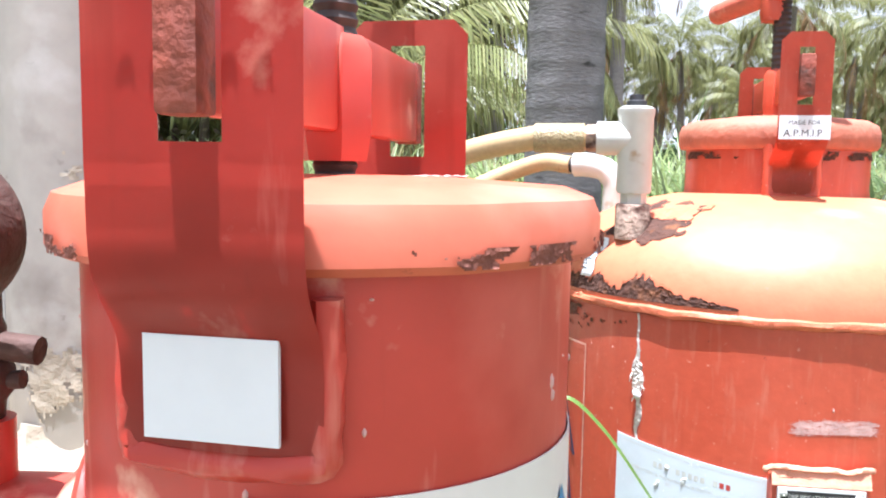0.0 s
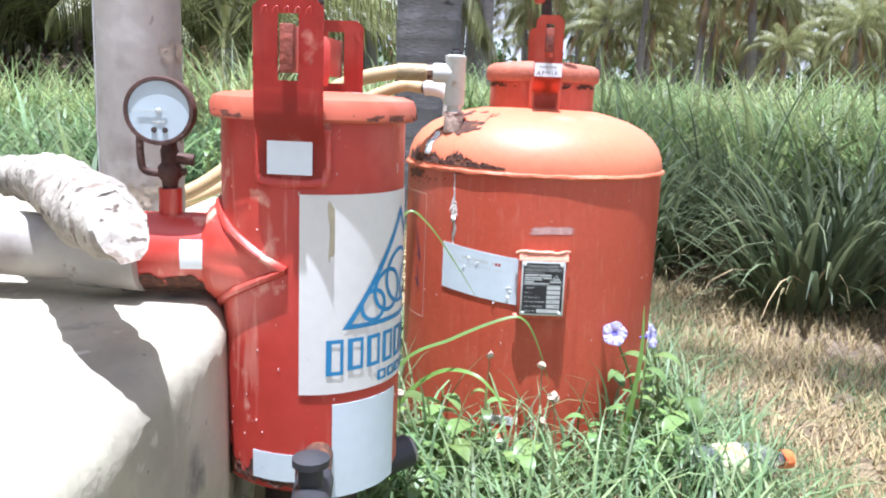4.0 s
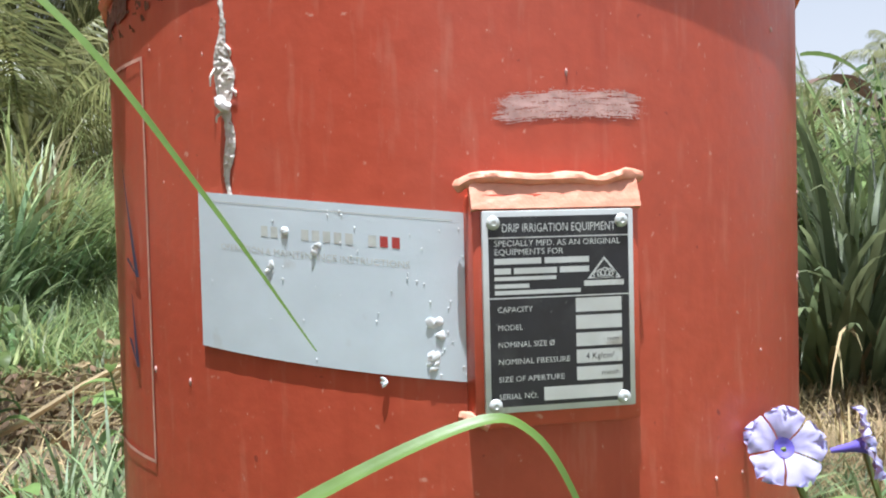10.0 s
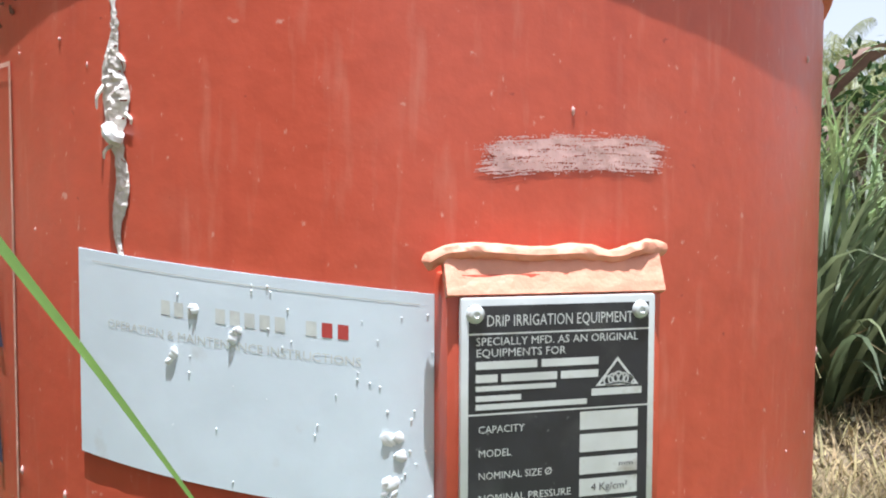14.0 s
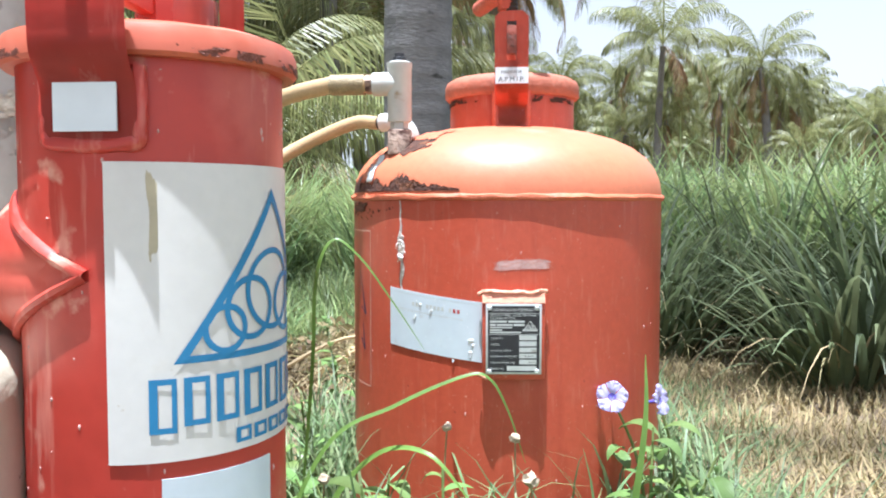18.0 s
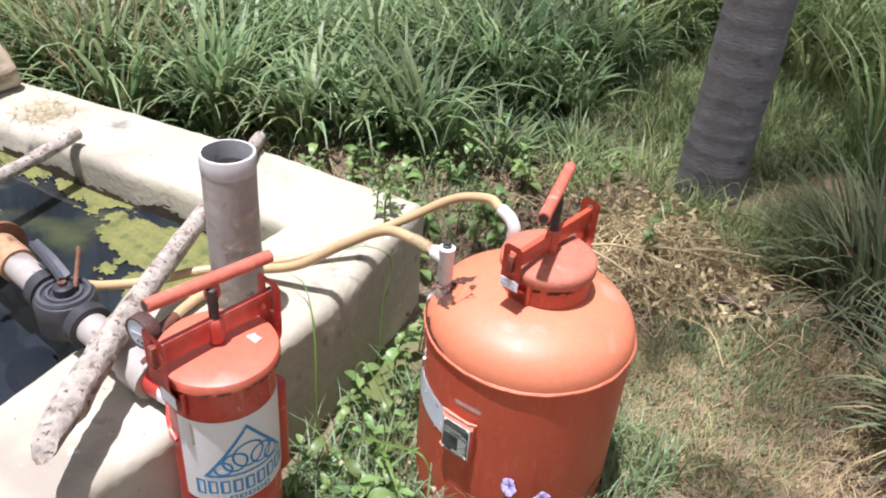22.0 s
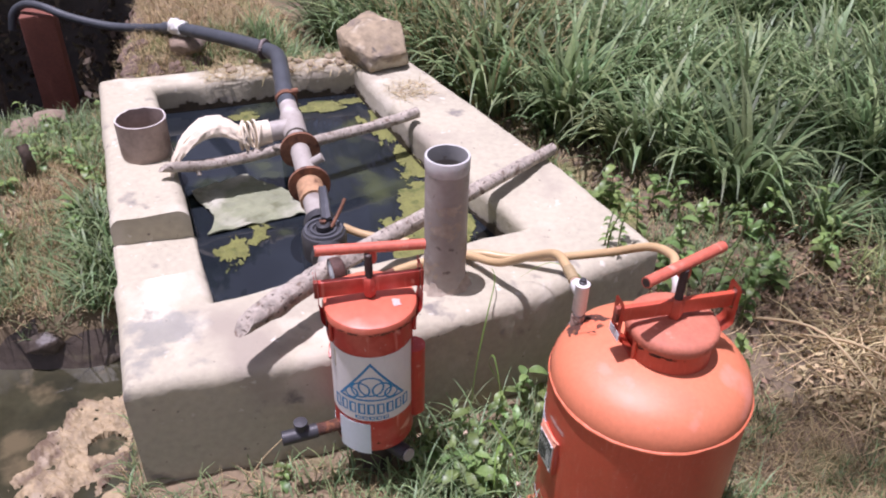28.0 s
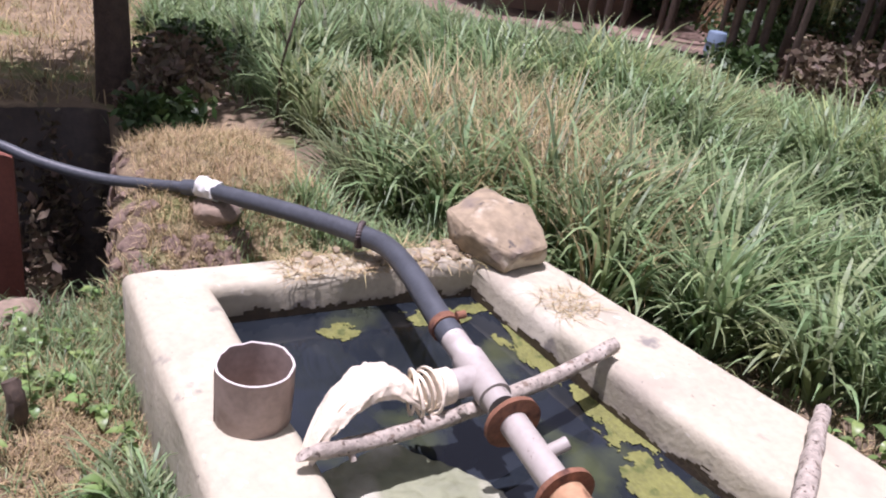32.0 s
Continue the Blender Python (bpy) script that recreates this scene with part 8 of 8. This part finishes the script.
# dry vines and leaves on the ground beyond the tank
bm = bmesh.new()
rr = random.Random(17)
for k in range(900):
    x, y = rr.gauss(-0.12, 0.19), rr.gauss(1.36, 0.17)
    if y < 0.95 or y < 0.80 + 0.2 * (x + 0.59) or math.hypot(x + 0.21, y - 2.03) < 0.2:
        continue
    a, L = rr.uniform(0, 6.28), rr.uniform(0.06, 0.30)
    g0 = float(ground_z(x, y))
    h0 = 0.13 * math.exp(-((x + 0.12) / 0.25) ** 2 - ((y - 1.36) / 0.2) ** 2)
    z = g0 + rr.uniform(0.005, 0.02 + h0)
    b = a + rr.uniform(-0.9, 0.9)
    pts = [Vector((x, y, z)), Vector((x + 0.5 * L * math.cos(a), y + 0.5 * L * math.sin(a), z + rr.uniform(0.0, 0.05))), Vector((x + 0.5 * L * (math.cos(a) + math.cos(b)), y + 0.5 * L * (math.sin(a) + math.sin(b)), g0 + rr.uniform(0.0, 0.05)))]
    tube(pts, (rr.uniform(0.0014, 0.0036), 0.001), 4, bm, steps=3)
M_VINE = mat("pale_dry_vine", (0.52, 0.42, 0.225), 0.8, var=0.2, scale=5, bump=0.0, island=0.4, hue=0.02, trans=0.2)
tagged(part("dry_vines", bm, M_VINE), "tangled heap of dry straw-coloured vines", "dry vines", kind="stuff")
co, q = leaf_cloud(3600, (-0.12, 1.38, 0.07), (0.40, 0.36, 0.07), 0.016, 91, 0.45, 0.1)
raw_mesh("dry_leaves", co, q, M_VINE, "small dry leaves caught in the vines", "dry leaves", "stuff")
for k in range(4):
    x, y = -0.56 + 0.12 * k, 1.00 + 0.10 * k
    tagged(part("dry_stick", tube([(x, y, 0.05), (x + 0.25, y + 0.10, 0.15), (x + 0.62, y + 0.14 + 0.1 * k, 0.05)], (0.006, 0.003), 6, wobble=0.3), M_VINE), "long pale dry stick among the vines", "stick", "dry sticks")
sheath = sheet(lambda u, v: Vector((0.02 + 0.30 * u, 1.20 + 0.12 * u + 0.05 * (v - 0.5) * math.sin(math.pi * min(1, 0.15 + u)), 0.035 + 0.035 * math.sin(math.pi * u) + 0.016 * (2 * v - 1) ** 2)), 16, 6)
bmesh.ops.solidify(sheath, geom=sheath.faces[:], thickness=0.003)
tagged(part("palm_sheath", sheath, mat("dry_grey_brown_sheath", (0.20, 0.15, 0.11), 0.85, var=0.3, scale=20, bump=0.5, stretch=(1, 6, 6))), "curled dry brown palm sheath on the ground", "dry leaf")
# straw and rubble on the back wall
co, q = leaf_cloud(3200, (-0.62, 1.25, 0.035), (0.75, 0.62, 0.03), 0.014, 93, 0.5, 0.05)
raw_mesh("dry_leaves", co, q, mat("brown_leaf_litter", (0.20, 0.14, 0.08), 0.9, var=0.3, bump=0.0, island=0.5, hue=0.02), "brown fallen leaves under the weeds", "dry leaves", "stuff")
p = scatter(700, -2.36, -2.19, -0.62, 0.10, lambda x, y: x < 0, 95)
blades("straw_on_wall", np.c_[p, np.full(len(p), TOP - 0.002)], (0.04, 0.13), (0.002, 0.004), (1.1, 1.6), M_STRAW, 3, 96, 0.3, "dry straw scattered along the cistern's back wall", "straw")
p = scatter(160, -1.98, -1.80, 0.10, 0.28, lambda x, y: x < 0, 97)
blades("straw_on_wall", np.c_[p, np.full(len(p), TOP + 0.002)], (0.03, 0.10), (0.002, 0.003), (1.2, 1.6), M_STRAW, 3, 98, 0.3, "wisps of dry straw on the cistern wall", "straw")
for k in range(26):
    x, y = rr.uniform(-2.35, -2.22), rr.uniform(-0.55, 0.08)
    rock("rubble", (x, y, TOP + 0.008), (rr.uniform(0.012, 0.03), rr.uniform(0.012, 0.025), rr.uniform(0.010, 0.018)), "small pale lump of rubble on the wall", 10.0 + k, "stone", "rubble on the wall", M_TAN, 1)
# stones facing the mound
M_DSTONE = mat("dark_brown_facing_stone", (0.17, 0.12, 0.09), 0.95, var=0.4, scale=14, bump=1.0, bscale=50, stains=(((0.08, 0.06, 0.045), 9, 0.55, 0.1), ((0.28, 0.21, 0.14), 12, 0.62, 0.1)))
for k in range(260):
    x, y = rr.uniform(-3.75, -2.62), rr.uniform(-1.14, -0.50)
    if y > -0.55 - 0.5 * (x + 2.75) - 0.02 or y > -0.55 or y < -1.10 - 0.1 * (x + 3) or mound_steep(x, y) < 0.6:
        continue
    s = rr.uniform(0.022, 0.05)
    st_ob = rock("facing_stone", (x, y, float(ground_z(x, y)) - 0.15 * s), (s * 1.15, s * 0.95, s * 0.50), "rough brown stone in the mound's facing", 40.0 + k, "stone", "mound facing", M_DSTONE, 1)
    slope = Vector((-float(ground_z(x + 0.02, y) - ground_z(x - 0.02, y)) / 0.04, -float(ground_z(x, y + 0.02) - ground_z(x, y - 0.02)) / 0.04, 1)) + Vector((rr.uniform(-0.4, 0.4), rr.uniform(-0.4, 0.4), 0))
    st_ob.rotation_euler = (slope.to_track_quat("Z", "Y").to_matrix() @ Matrix.Rotation(k * 1.3, 3, "Z")).to_euler()
for k in range(8):
    y = -1.05 - 0.12 * k - 0.02 * rr.random()
    x = -1.27 - 0.05 * math.sin(7 * y) + rr.uniform(-0.03, 0.05)
    s = rr.uniform(0.035, 0.07)
    rock("bank_stone", (x, y, -0.10 + rr.uniform(-0.06, 0.04)), (s * 0.7, s * 1.2, s * 0.6), "dark muddy stone in the lining of the channel bank", 70.0 + k, "stone", "channel bank stones", M_MUD, 1)
for k in range(16):
    f = k / 15
    x, y = -2.2 - 0.55 * f + rr.uniform(-0.05, 0.05), -1.86 + 0.58 * f + rr.uniform(-0.05, 0.05)
    s = rr.uniform(0.05, 0.09)
    rock("edge_stone", (x, y, float(ground_z(x, y)) + 0.02), (s * 1.3, s, s * 0.7), "pale rough stone along the edge of the pit", 90.0 + k, "stone", "pit edge stones", M_STONE, 1)
# drain label on the tank
dl = part("drain_label", patch(on_drum(TR, radians(-15), 0.0), -0.022, 0.022, 0.083, 0.098, 6, 1), M_WHITE, tank, "small worn white label above the drain")
letters("lettering", "DRAIN", 0.011, lambda x, y: on_drum(TR, radians(-15), 0.0, 0.0022)(x, 0.087 + y), M_INK, dl, "CENTER")
# white scab marks and speckles of lost paint
bm = bmesh.new()
for k in range(34):
    a, z = rr.uniform(-1.35, 1.2), rr.uniform(0.10, 0.48)
    r = rr.uniform(0.0004, 0.0011)
    bmesh.ops.create_icosphere(bm, subdivisions=1, radius=1, matrix=Matrix.Translation((TR * math.sin(a), -TR * math.cos(a), z)) @ Matrix.Diagonal((r, r, r * rr.uniform(0.6, 3.0), 1)))
tagged(part("paint_chips", bm, M_SCUFF, tank), kind="stuff")
bm = bmesh.new()
for k in range(60):
    a, z = rr.uniform(-1.6, 1.8), rr.uniform(0.20, 0.58)
    r = rr.uniform(0.0005, 0.0014)
    bmesh.ops.create_icosphere(bm, subdivisions=1, radius=1, matrix=Matrix.Translation((FR * math.sin(a), -FR * math.cos(a), z)) @ Matrix.Diagonal((r, r, r * rr.uniform(0.6, 2.5), 1)))
tagged(part("paint_chips", bm, M_SCUFF, filt), kind="stuff")
